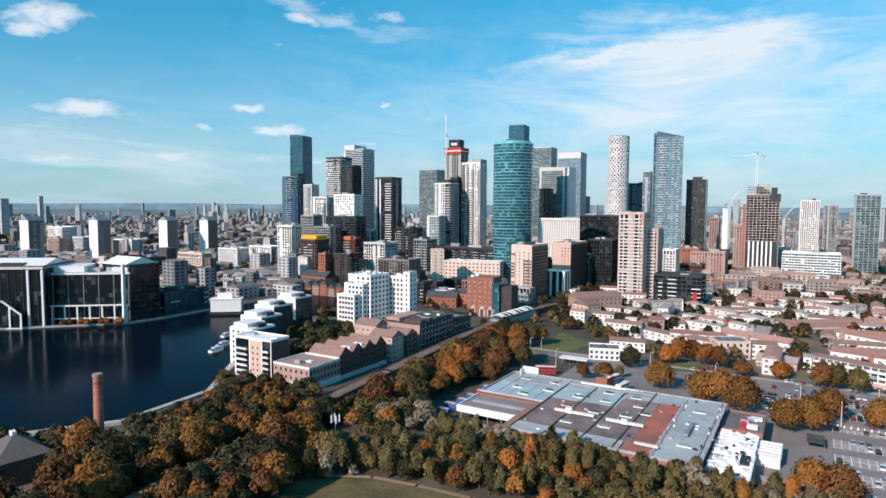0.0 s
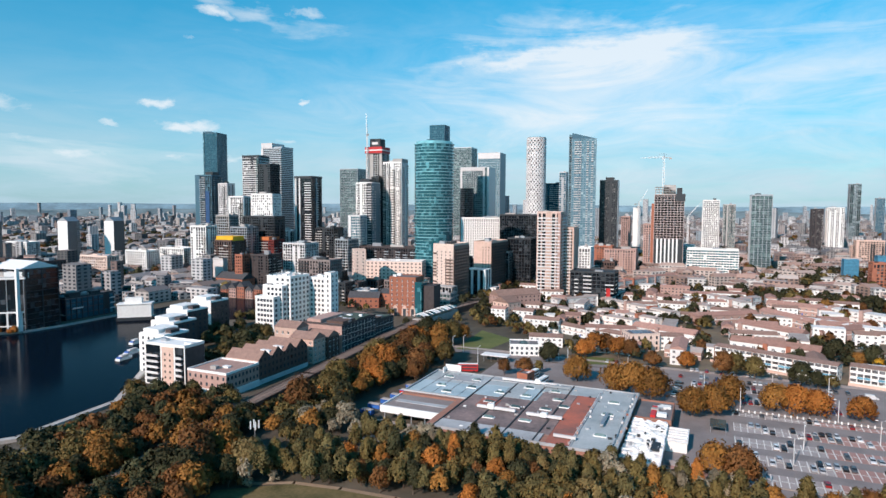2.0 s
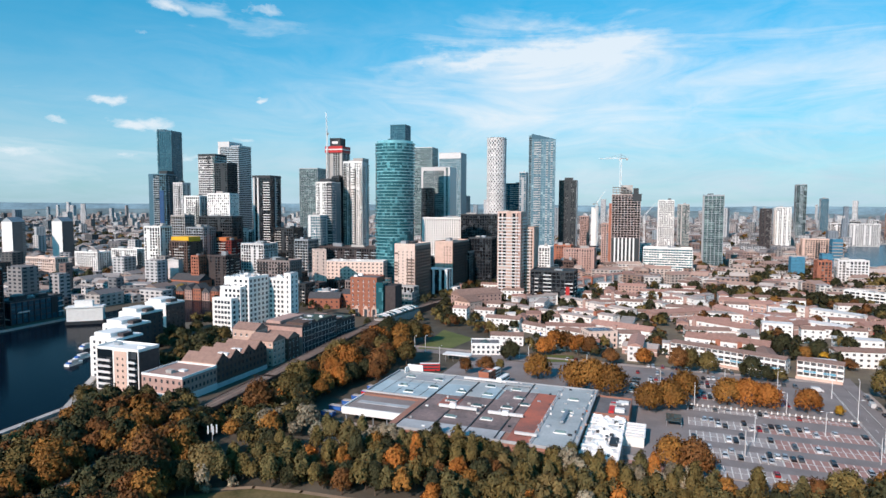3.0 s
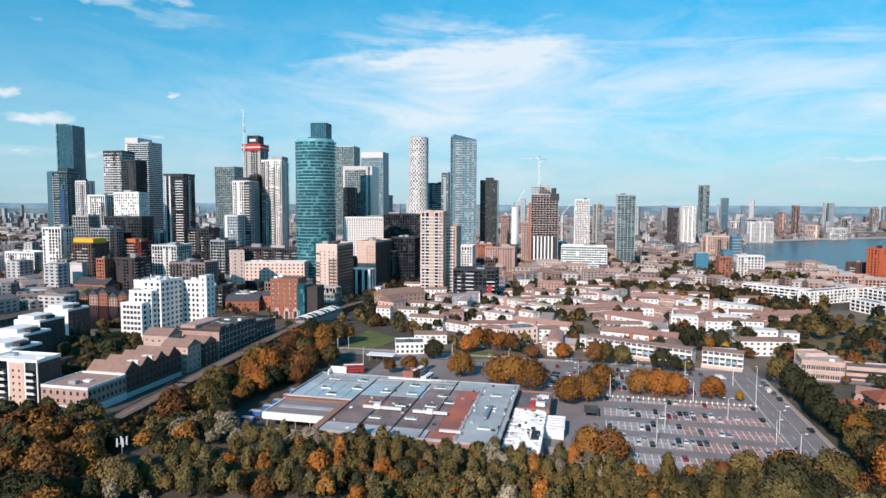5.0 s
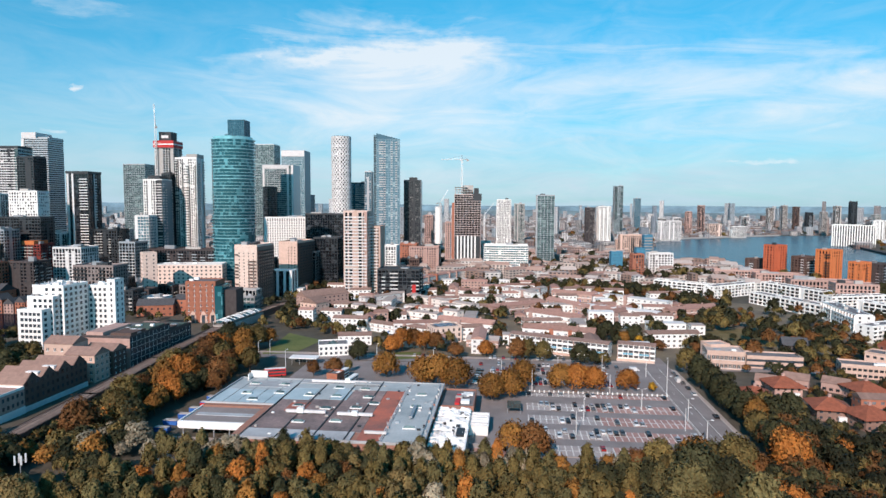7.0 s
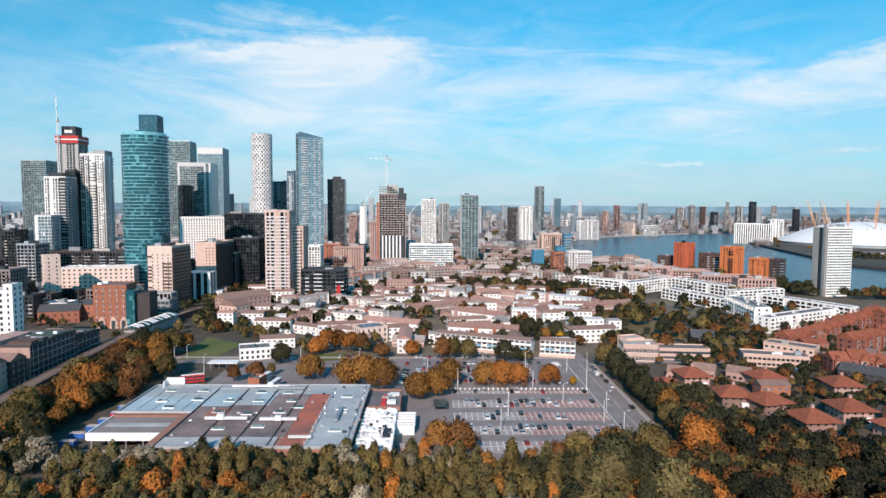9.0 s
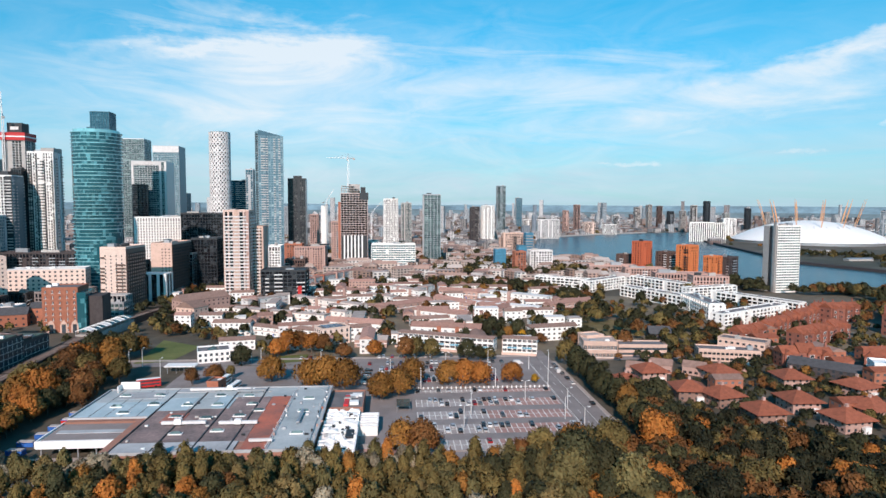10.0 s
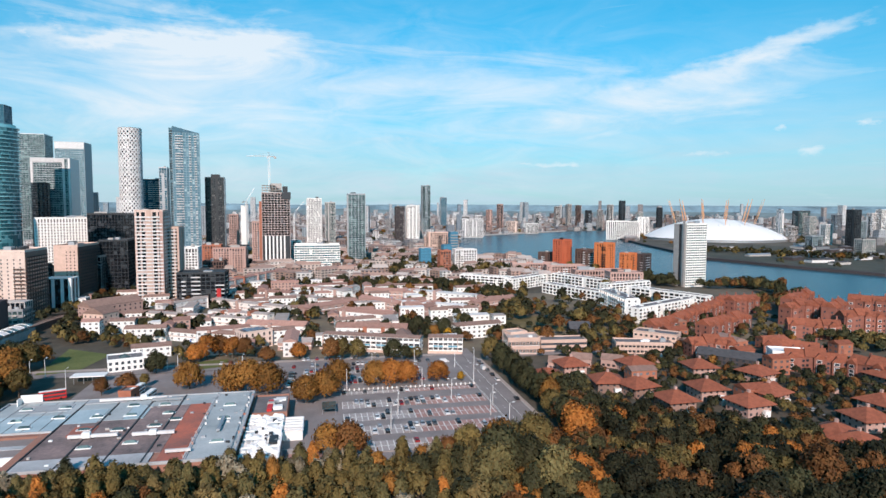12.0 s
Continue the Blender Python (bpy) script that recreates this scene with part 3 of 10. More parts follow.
def tower(label, x, y, w, d, h, yaw=-28.0, fl=3.3, bay=3.2, wall=CONCRETE, glass=G_HOME, band=1.0, pier=0.6, proud=0.35,
          name="tower_block", category="tower", roof=None, plant=4, balcony=None, bal_mat=None, base=0.0, group="", sides=(1, 1, 1, 1), life=None):
    """Tall building: glazed core, a band at each floor and piers between the bays. balcony: (side, from, to, depth) with side 0 front, 1 right, 2 back, 3 left."""
    t = thing(name, x, y, yaw, label, category, group)
    t["size"] = (w, d, h)
    hw, hd = w / 2, d / 2
    part("core", box(-hw + proud, -hd + proud, 0, hw - proud, hd - proud, h - 0.3), glass, t)
    n = max(1, int(h / fl))
    far = math.hypot(x, y) > FAR_OFF
    grid = Bits()
    if band > 0:
        ring = box(-hw, -hd, 0, hw, hd, band, bottom=True).mesh("floor_band", wall)
        for k in range(n):
            if far:
                grid.box(-hw, -hd, k * fl, hw, hd, k * fl + band, bottom=True)
            else:
                part("floor_band", ring, parent=t, at=shift(0, 0, k * fl))
    part("roof", box(-hw - 0.05, -hd - 0.05, h - 0.8, hw + 0.05, hd + 0.05, h, bottom=True), roof or wall, t)
    if pier > 0:
        post = box(-pier / 2, -0.02, 0, pier / 2, proud + 0.12, h - 0.4).mesh("pier", wall)
        for side, (run, off, ang) in enumerate(((w, hd, 0), (d, hw, 90), (w, hd, 180), (d, hw, 270))):
            if not sides[side]:
                continue
            k = max(1, round(run / bay))
            for i in range(k + 1):
                s = -run / 2 + i * run / k
                s = min(max(s, -run / 2 + pier / 2), run / 2 - pier / 2)
                m = pose(0, 0, 0, 0, 0, ang) @ shift(s, -off - 0.1, 0)
                if far:
                    grid.box(-pier / 2, -0.02, 0, pier / 2, proud + 0.12, h - 0.4, m)
                else:
                    part("pier", post, parent=t, at=m)
    if life is None:
        life = (0.3, 0.12, 0.1) if band >= 0.6 and pier >= 0.4 else (0, 0, 0)
    if sum(life):
        lively_faces(t, w, d, h, yaw, fl, bay, band, proud, wall, bal_mat, life, sides)
    if grid.f:
        part("facade_grid", grid, wall, t, kind="stuff")
    if plant:
        roof_plant(t, w, d, h, int(abs(x * 7 + y)), plant, wall)
    for side, a, b, depth in balcony or ():
        run, off, ang = ((w, hd, 0), (d, hw, 90), (w, hd, 180), (d, hw, 270))[side]
        q = Bits()
        q.box(a * run, -off - depth, 0, b * run, -off, 0.25, bottom=True)
        q.box(a * run, -off - depth, 0.25, b * run, -off - depth + 0.12, 1.25)
        me = q.mesh("balcony", bal_mat or wall)
        for k in range(1, n):
            part("balcony", me, parent=t, at=pose(0, 0, 0, 0, 0, ang) @ shift(0, 0, k * fl))
    return t


def strip(t, side, a, b, material, out=0.7, z0=0.0, z1=None, name="facade_strip"):
    """Full height strip on one face of a tower; a, b: shares of the face's width from its left end."""
    w, d, h = t["size"]
    run, off, ang = ((w, d / 2, 0), (d, w / 2, 90), (w, d / 2, 180), (d, w / 2, 270))[side]
    return part(name, box(run * (a - 0.5), -off - out, z0, run * (b - 0.5), -off + 0.1, h if z1 is None else z1, bottom=True), material, t, at=pose(0, 0, 0, 0, 0, ang))


def crown(t, x0, y0, x1, y1, up, material, name="roof_storey"):
    """Box on a tower's roof, in shares of its plan."""
    w, d, h = t["size"]
    return part(name, box((x0 - 0.5) * w, (y0 - 0.5) * d, h, (x1 - 0.5) * w, (y1 - 0.5) * d, h + up), material, t)


def line_frame(ax, ay, bx, by):
    """Yaw and length of the front wall from A (left) to B (right) as one looks at it."""
    return math.degrees(math.atan2(by - ay, bx - ax)), math.hypot(bx - ax, by - ay)


WINDOW_MESH = {}


def window_mesh(w, h, material=None, frame_mat=None):
    key = (w, h, material.name if material else "", frame_mat.name if frame_mat else "")
    if key not in WINDOW_MESH:
        me = box(-w / 2, -0.03, 0, w / 2, 0.05, h, bottom=True).mesh("window", material or WINDOW)
        sill = Bits()
        f = 0.14
        sill.box(-w / 2 - f, -0.14, -f, w / 2 + f, 0.03, 0, bottom=True)
        sill.box(-w / 2 - f, -0.08, h, w / 2 + f, 0.03, h + f, bottom=True)
        sill.box(-w / 2 - f, -0.08, 0, -w / 2, 0.03, h)
        sill.box(w / 2, -0.08, 0, w / 2 + f, 0.03, h)
        WINDOW_MESH[key] = (me, sill.mesh("window_frame", frame_mat or WHITEPAINT))
    return WINDOW_MESH[key]


def windows(t, run, off, ang, n, z0, fl, floors, w=1.3, h=1.4, a=0.0, b=1.0, material=None, frame_mat=None, framed=False, skip=0.0, seed=3):
    """A grid of windows on one wall of a thing; each is an object. off: distance of the wall from the thing's middle."""
    me, fr = window_mesh(w, h, material, frame_mat)
    r = random.Random(seed)
    here = t.matrix_basis.translation
    near = math.hypot(here.x, here.y) < 345
    panes, frames = Bits(), Bits()
    for k in range(floors):
        for i in range(n):
            if r.random() < skip:
                continue
            s = run * (a + (b - a) * (i + 0.5) / n) - run / 2
            m = pose(0, 0, 0, 0, 0, ang) @ shift(s, -off, z0 + k * fl)
            if near:
                o = part("window", me, parent=t, at=m)
                if framed:
                    part("window_frame", fr, parent=o)
            else:
                panes.box(-w / 2, -0.03, 0, w / 2, 0.05, h, m, bottom=True)
                if framed:
                    frames.box(-w / 2 - 0.2, -0.1, -0.2, w / 2 + 0.2, 0.04, 0, m, bottom=True)
                    frames.box(-0.08, -0.1, 0, 0.08, 0.04, h, m)
    if panes.f:
        part("windows", panes, material or WINDOW, t, kind="stuff")
    if frames.f:
        part("window_frames", frames, frame_mat or WHITEPAINT, t, kind="stuff")


def block(label, ax, ay, bx, by, depth, h, wall, roof=FLATROOF, floors=3, n_front=8, n_side=3, win=(1.3, 1.4), name="apartment_block",
          category="building", pitched=0.0, roof_mat=None, material=None, framed=False, side_windows=True, plant=0, parapet=True, group="", z0=0.9, a=0.0, b=1.0, trim=None, along="x"):
    """Building on a front wall from A to B: walls, windows one by one, a flat roof with parapet or a pitched one."""
    yaw, run = line_frame(ax, ay, bx, by)
    m = pose(ax, ay, 0, 0, 0, yaw) @ Vector((run / 2, depth / 2, 0))
    t = thing(name, m.x, m.y, yaw, label, category, group)
    hw, hd = run / 2, depth / 2
    part("wall", box(-hw, -hd, 0, hw, hd, h), wall, t)
    if pitched:
        part("roof", Bits().gable(-hw, -hd, hw, hd, h, h + pitched, along), roof_mat or TILE, t)
    else:
        part("roof", box(-hw + 0.3, -hd + 0.3, h - 0.4, hw - 0.3, hd - 0.3, h + 0.06), roof, t)
        if parapet:
            pm = trim or wall
            part("parapet", rim_bits(hw + 0.06, hd + 0.06, 0.36, h - 0.3, h + 0.8), pm, t)
        r = random.Random(int(abs(ax * 3 + by)))
        for k in range(plant):
            px, py, s = r.uniform(-0.8, 0.8) * hw, r.uniform(-0.5, 0.5) * hd, r.uniform(0.8, 2.2)
            part("plant_box", box(px - s, py - s * 0.7, h, px + s, py + s * 0.7, h + r.uniform(0.8, 2.2)), r.choice((STEEL, CONCRETE, WHITEPAINT)), t)
    fl = (h - 0.4) / floors
    if n_front:
        windows(t, run, hd, 0, n_front, z0, fl, floors, win[0], win[1], a, b, material, None, framed)
    if n_side and side_windows:
        windows(t, depth, hw, 90, n_side, z0, fl, floors, win[0], win[1], 0, 1, material, None, framed)
        windows(t, depth, hw, 270, n_side, z0, fl, floors, win[0], win[1], 0, 1, material, None, framed)
    return t


def roof_of(t):
    return [c for c in t.children if c.name.split(".")[0] == "roof"][0]


def terrace(label, ax, ay, bx, by, depth=9.0, h=7.5, wall=WHITE, roof_mat=PINKTILE, rise=2.2, floors=2, bays=8, group="terraces of the estate", name="terrace", chimneys=3, win=(1.5, 1.3), material=None):
    """Row of houses with a low pitched roof, party walls and chimneys."""
    t = block(label, ax, ay, bx, by, depth, h, wall, floors=floors, n_front=bays, n_side=1, win=win, name=name, category="terrace", pitched=rise, roof_mat=roof_mat, group=group, material=material or HOMEWINDOW, framed=True)
    part("sill_band", box(-line_frame(ax, ay, bx, by)[1] / 2, -depth / 2 - 0.12, h * 0.5, line_frame(ax, ay, bx, by)[1] / 2, -depth / 2, h * 0.5 + 0.4, bottom=True), PINK if wall is not PINK else WHITE, t)
    yaw, run = line_frame(ax, ay, bx, by)
    for k in range(chimneys):
        x = -run / 2 + run * (k + 0.5) / chimneys
        part("chimney", box(x - 0.5, -0.35, h + rise * 0.6, x + 0.5, 0.35, h + rise + 1.1), PINK, roof_of(t))
    n = max(2, bays // 2)
    rr = random.Random(int(abs(ax * 5 + by)))
    if wall is not PINK:
        for k in range(max(1, int(run / 24))):
            x = -run / 2 + 24 * k + rr.uniform(3, 20)
            part("stair_bay", box(x - 1.3, -depth / 2 - rr.uniform(0.5, 1.6), 0, x + 1.3, depth / 2 - 0.1, h + rr.uniform(0.6, 1.8)), rr.choice((PINK, PINK, BRICK)), t, "brick stair bay")
    for k in range(int(run / 14)):
        x = rr.uniform(-0.46, 0.46) * run
        part("back_extension", box(x - 2, depth / 2 - 0.1, 0, x + 2, depth / 2 + rr.uniform(2, 4.5), h * rr.uniform(0.4, 0.75)), rr.choice((wall, PINK)), t)
    for k in range(n):
        x = -run / 2 + run * (k + 0.5) / n
        part("front_door", box(x + 0.9, -depth / 2 - 0.06, 0, x + 1.8, -depth / 2 + 0.02, 2.05), (RED, WHITEPAINT, BLUE, DARKMETAL)[k % 4], t)
    return t


# ---- ground, water, quays, distance ----
CU, SU = math.cos(radians(31)), math.sin(radians(31))


def uv(u, v):
    """The streets' own axes: u along the shop's front, v away from it."""
    return CU * u + SU * v, -SU * u + CU * v


GRID = -31.0


def sheet(name, pts, z, material, label, category, thick=0.0):
    b = Bits()
    if thick:
        b.prism(pts, z - thick, z)
    else:
        b.quad([(x, y, z) for x, y in pts])
    return tagged(part(name, b, material), label=label, category=category, kind="structure")


def rect(u0, v0, u1, v1):
    return [uv(u0, v0), uv(u1, v0), uv(u1, v1), uv(u0, v1)]


ground_bits = Bits()
R = 4850.0
ring = [0, 150, 400, 900, 2000, R]
for a, b in zip(ring, ring[1:]):
    for k in range(48):
        p = [(r * math.cos(q * math.pi / 24), r * math.sin(q * math.pi / 24), 0.0) for r, q in ((a, k), (b, k), (b, k + 1), (a, k + 1))]
        ground_bits.quad(p if a else [p[0], p[1], p[2]])
tagged(part("ground", ground_bits, GROUND), "brown and grey town ground under trees and streets", "ground", kind="structure")

# hills that close the view, distance haze put into their blue colours
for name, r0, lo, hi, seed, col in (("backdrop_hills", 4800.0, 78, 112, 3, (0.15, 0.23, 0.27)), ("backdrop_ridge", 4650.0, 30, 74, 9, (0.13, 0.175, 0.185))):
    hill = Bits()
    pts = []
    for k in range(0, 181):
        a = radians(-60 + k)
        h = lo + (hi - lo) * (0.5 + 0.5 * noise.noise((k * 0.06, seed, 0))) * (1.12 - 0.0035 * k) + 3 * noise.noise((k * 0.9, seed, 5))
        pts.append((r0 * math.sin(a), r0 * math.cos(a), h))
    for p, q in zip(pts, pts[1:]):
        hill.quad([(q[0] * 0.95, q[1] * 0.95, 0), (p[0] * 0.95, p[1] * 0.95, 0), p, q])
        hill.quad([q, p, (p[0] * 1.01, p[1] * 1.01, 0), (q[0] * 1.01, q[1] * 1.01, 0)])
    tagged(part(name, hill, mat(name + "_haze", col, var=0.4, scale=0.006, fine=0.05, per_object=0, second=tuple(c * 1.25 for c in col))), "wooded hills along the horizon, blue haze put into their colour", "hills", kind="structure")

DOCK = [(-420, 215), (-165, 232), (-131.5, 247.5), (-111.6, 289.9), (-118, 345), (-122, 400), (-114.7, 492), (-85.5, 498), (-99, 592), (-142, 617),
        (-175, 560), (-195.3, 523.8), (-220.6, 478.4), (-236.4, 457.2), (-315.2, 434.3), (-560, 430), (-560, 240)]
sheet("water_dock", DOCK, 0.12, DOCKWATER, "dark still dock water reflecting the offices", "water")
RIVER = [(752.3, 754.5), (763.5, 673.5), (724.2, 582.7), (700, 450), (681.0, 353.6), (715.8, 289.9), (690.9, 222.8), (639.1, 172.6),
         (678.0, 138.7), (760, -120), (900, -500), (1250, -500), (1010, -60), (952.5, 196.6), (975.5, 316.0), (1018.6, 460.1), (1269.4, 715.6), (1532.9, 970.0),
         (1950, 1230), (1738.2, 1277.6), (1428.8, 1261.6), (1202.6, 1229.0), (900, 960)]
sheet("water_river", RIVER, 0.14, RIVERWATER, "wide grey-blue river with small ripples", "water")


def quay(name, pts, label, z=1.3, wide=3.0, material=CONCRETE):
    """A low quay wall along a shore."""
    t = thing(name, pts[0][0], pts[0][1], 0, label, "quay", kind="structure")
    for (ax, ay), (bx, by) in zip(pts, pts[1:]):
        yaw, run = line_frame(ax, ay, bx, by)
        part("quay_wall", box(0, -wide / 2, 0, run, wide / 2, z), material, t, at=shift(ax - pts[0][0], ay - pts[0][1], 0, yaw))
    return t


quay("quay_near", [(-420, 215), (-165, 232), (-131.5, 247.5), (-111.6, 289.9), (-118, 345), (-122, 400)], "pale stone quay edge with a railing path")
quay("quay_far", [(-195.3, 523.8), (-220.6, 478.4), (-236.4, 457.2), (-315.2, 434.3), (-560, 430)], "pale concrete quay edge in front of dark offices")
quay("embankment_far", [(952.5, 196.6), (975.5, 316.0), (1018.6, 460.1), (1269.4, 715.6), (1532.9, 970.0)], "dark river wall of the far bank", z=4, wide=8, material=DARKBRICK)
quay("embankment_north", [(1738.2, 1277.6), (1428.8, 1261.6), (1202.6, 1229.0)], "river wall of the bank upstream", z=4, wide=8, material=CONCRETE)
quay("embankment_near", [(752.3, 754.5), (763.5, 673.5), (724.2, 582.7), (700, 450), (681.0, 353.6), (715.8, 289.9), (690.9, 222.8)], "river wall of the near bank", z=3, wide=6)

# streets and the car park's ground
sheet("road_carpark", rect(-36, 206, 84, 362), 0.05, ASPHALT, "worn grey asphalt of the supermarket car park", "asphalt")
sheet("road_service", rect(84.2, 205, 91, 372), 0.07, ASPHALT, "asphalt service road with a centre line", "road")
sheet("road_back", rect(-150, 346, 84, 357), 0.07, ASPHALT, "asphalt street behind the car park", "road")
sheet("road_east", rect(96.2, 346, 300, 356), 0.07, ASPHALT, "asphalt street between the houses", "road")
sheet("pavement_east", rect(91.2, 240, 93.0, 345), 0.15, PAVING, "pale paved footway beside the service road", "pavement", 0.14)
sheet("pavement_back", rect(-150, 357.2, 84, 361), 0.15, PAVING, "pale paved footway along the street", "pavement", 0.14)
sheet("road_bus", rect(-112, 282, -37, 345), 0.06, ASPHALT, "asphalt bus stand by the supermarket", "asphalt")
sheet("lawn_bus", [(56.5, 377.5), (74.4, 371.3), (99.0, 400.3), (83.6, 432.4)], 0.12, LAWN, "mown green lawn beside the bus stand", "lawn")
sheet("lawn_street", [(114.5, 334.6), (138.8, 329.3), (146.3, 343.6), (129.3, 349.5)], 0.12, LAWN, "strip of mown grass along the street", "lawn")
sheet("meadow", [(-62, 150), (40, 135), (30, 176), (9, 185), (-22, 198), (-47, 196)], 0.08, GRASS, "rough meadow grass with dry patches", "meadow")
sheet("meadow_east", [(183, 70), (200, 62), (196, 92), (186, 97)], 0.08, GRASS, "small meadow between the trees", "meadow")
sheet("lawn_school", [(298.9, 299.3), (330, 270), (386, 262), (398, 312), (328.4, 329.1)], 0.08, GRASS, "mown green playing field of the school", "lawn")
for a, b in (((-36, 199.5), (-23, 198.5)), ((-23, 198.5), (-8, 192.5)), ((-8, 192.5), (9, 184)), ((9, 184), (30, 168))):
    yaw, run = line_frame(*a, *b)
    tagged(part("footpath", box(-0.4, -0.9, 0, run + 0.4, 0.9, 0.03), DIRT, at=shift(a[0], a[1], 0.1, yaw)), "trodden earth footpath through the meadow", "path", kind="structure")
for k in range(9):
    tagged(part("road_line", box(-0.08, 0, 0, 0.08, 4, 0.012), LINE, at=pose(*uv(80.8, 215 + 14 * k), 0.075, 0, 0, GRID)), "white dashed centre line of the service road", "road marking", "centre line dashes", kind="structure")
for u in (84.4, 77.2):
    tagged(part("road_line", box(-0.1, 0, 0, 0.1, 138, 0.012), LINE, at=pose(*uv(u, 208), 0.09, 0, 0, GRID)), "white edge line of the service road", "road marking", kind="structure")
for u in (76.6, 91.1):
    tagged(part("kerb", box(-0.15, 0, 0, 0.15, 140, 0.16), CONCRETE, at=pose(*uv(u, 206), 0.0, 0, 0, GRID)), "concrete kerb of the service road", "kerb", kind="structure")

sheet("court_paving", [uv(-70, 364), uv(330, 364), uv(330, 560), uv(60, 640), uv(-70, 640)], 0.04, mat("estate_ground", (0.15, 0.125, 0.105), var=0.35, scale=0.05, fine=0.6, per_object=0, second=(0.17, 0.14, 0.09)), "pale paved courts and small gardens of the estate", "paving")

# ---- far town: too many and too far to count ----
# Pale walls, bluish towers with faint windows: distance haze put into the colours.
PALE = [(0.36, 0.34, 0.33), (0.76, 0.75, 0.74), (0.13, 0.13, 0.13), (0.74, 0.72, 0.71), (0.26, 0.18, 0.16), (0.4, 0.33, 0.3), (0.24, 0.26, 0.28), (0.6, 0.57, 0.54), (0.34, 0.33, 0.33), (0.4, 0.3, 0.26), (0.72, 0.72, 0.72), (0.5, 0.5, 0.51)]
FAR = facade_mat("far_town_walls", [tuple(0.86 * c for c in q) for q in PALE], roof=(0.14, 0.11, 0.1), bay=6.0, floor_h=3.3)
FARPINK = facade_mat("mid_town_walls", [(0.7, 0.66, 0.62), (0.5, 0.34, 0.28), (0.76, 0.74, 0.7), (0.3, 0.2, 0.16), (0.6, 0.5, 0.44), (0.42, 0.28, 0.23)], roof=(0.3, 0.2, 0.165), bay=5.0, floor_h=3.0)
FARHAZED = facade_mat("far_tower_walls_hazed", [(0.34, 0.4, 0.44), (0.46, 0.49, 0.51), (0.26, 0.31, 0.36), (0.56, 0.57, 0.58), (0.4, 0.36, 0.35), (0.7, 0.7, 0.7)], bay=6.0, floor_h=3.5, contrast=0.8)


def in_poly(x, y, poly):
    c = False
    for (ax, ay), (bx, by) in zip(poly, poly[1:] + poly[:1]):
        if (ay > y) != (by > y) and x < (bx - ax) * (y - ay) / (by - ay) + ax:
            c = not c
    return c


def far_town(name, r0, r1, n, seed, size, heights, tall, material, label, a0=-42, a1=84):
    r = random.Random(seed)
    b = Bits()
    for k in range(n):
        a = radians(r.uniform(a0, a1))
        d = math.sqrt(r.uniform(r0 * r0, r1 * r1))
        x, y = d * math.sin(a), d * math.cos(a)
        if in_poly(x, y, RIVER) or math.hypot(x - DOME[0], y - DOME[1]) < 240 or (1000 < x < 1700 and 200 < y < 800 and d < 1750):
            continue
        w, dd = r.uniform(*size), r.uniform(*size) * 0.6
        h = r.uniform(*heights)
        if r.random() < tall:
            h, w, dd = r.uniform(heights[1], heights[1] * 3.2), w * 0.7, w * 0.6
        yaw = r.choice((-28, -28, 62, 5, -50)) + r.uniform(-5, 5)
        m = pose(x, y, 0, 0, 0, yaw)
        if r.random() < 0.5 and h < 14:
            rr = h * 0.3
            b.box(-w / 2, -dd / 2, 0, w / 2, dd / 2, h, m)
            n0 = len(b.v)
            pts = [m @ Vector(p) for p in ((-w / 2, -dd / 2, h), (w / 2, -dd / 2, h), (w / 2, dd / 2, h), (-w / 2, dd / 2, h), (-w / 2, 0, h + rr), (w / 2, 0, h + rr))]
            b.v.extend(tuple(p) for p in pts)
            for q in ((0, 1, 5, 4), (2, 3, 4, 5), (3, 0, 4), (1, 2, 5)):
                b.f.append(tuple(n0 + i for i in q))
                b.uv.extend([(0.0, -1.0)] * len(q))
        else:
            b.box(-w / 2, -dd / 2, 0, w / 2, dd / 2, h, m)
    return tagged(part(name, b, material), label, "buildings", kind="stuff")


DOME = (1674.3, 738.7)
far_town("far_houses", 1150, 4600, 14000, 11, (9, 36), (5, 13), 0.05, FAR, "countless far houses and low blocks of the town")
far_town("far_blocks", 1500, 4600, 520, 12, (18, 36), (18, 38), 0.22, FARHAZED, "scattered far tower blocks in haze")
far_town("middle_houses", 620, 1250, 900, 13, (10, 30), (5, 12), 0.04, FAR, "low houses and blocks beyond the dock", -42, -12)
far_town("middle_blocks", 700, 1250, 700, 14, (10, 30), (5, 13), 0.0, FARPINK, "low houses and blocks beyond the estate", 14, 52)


# ---- the tall buildings ----
def round_tower(label, x, y, r, h, fl, glass, band_mat, bulge=0.0, name="round_tower"):
    """Cylinder of glass with a projecting ring at each floor."""
    t = thing(name, x, y, 0, label, "tower")
    k = 40
    core = Bits()
    n = int(h / fl)
    for i in range(n):
        z0, z1 = i * fl, (i + 1) * fl
        for j in range(k):
            a, b = 2 * math.pi * j / k, 2 * math.pi * (j + 1) / k
            core.quad([(r * math.cos(a), r * math.sin(a), z0), (r * math.cos(b), r * math.sin(b), z0), (r * math.cos(b), r * math.sin(b), z1), (r * math.cos(a), r * math.sin(a), z1)])
    part("core", core, glass, t)
    for i in range(n + 1):
        s = r * (1.03 + bulge * math.sin(i * 0.33) * 0.5)
        part("floor_ring", ring_mesh(round(s, 2), (0.55, 0.95, 0.7)[i % 3], 48, band_mat), parent=t, at=shift(0.6 * math.cos(i * 0.16), 0.6 * math.sin(i * 0.16), i * fl))
    return t


RINGS = {}


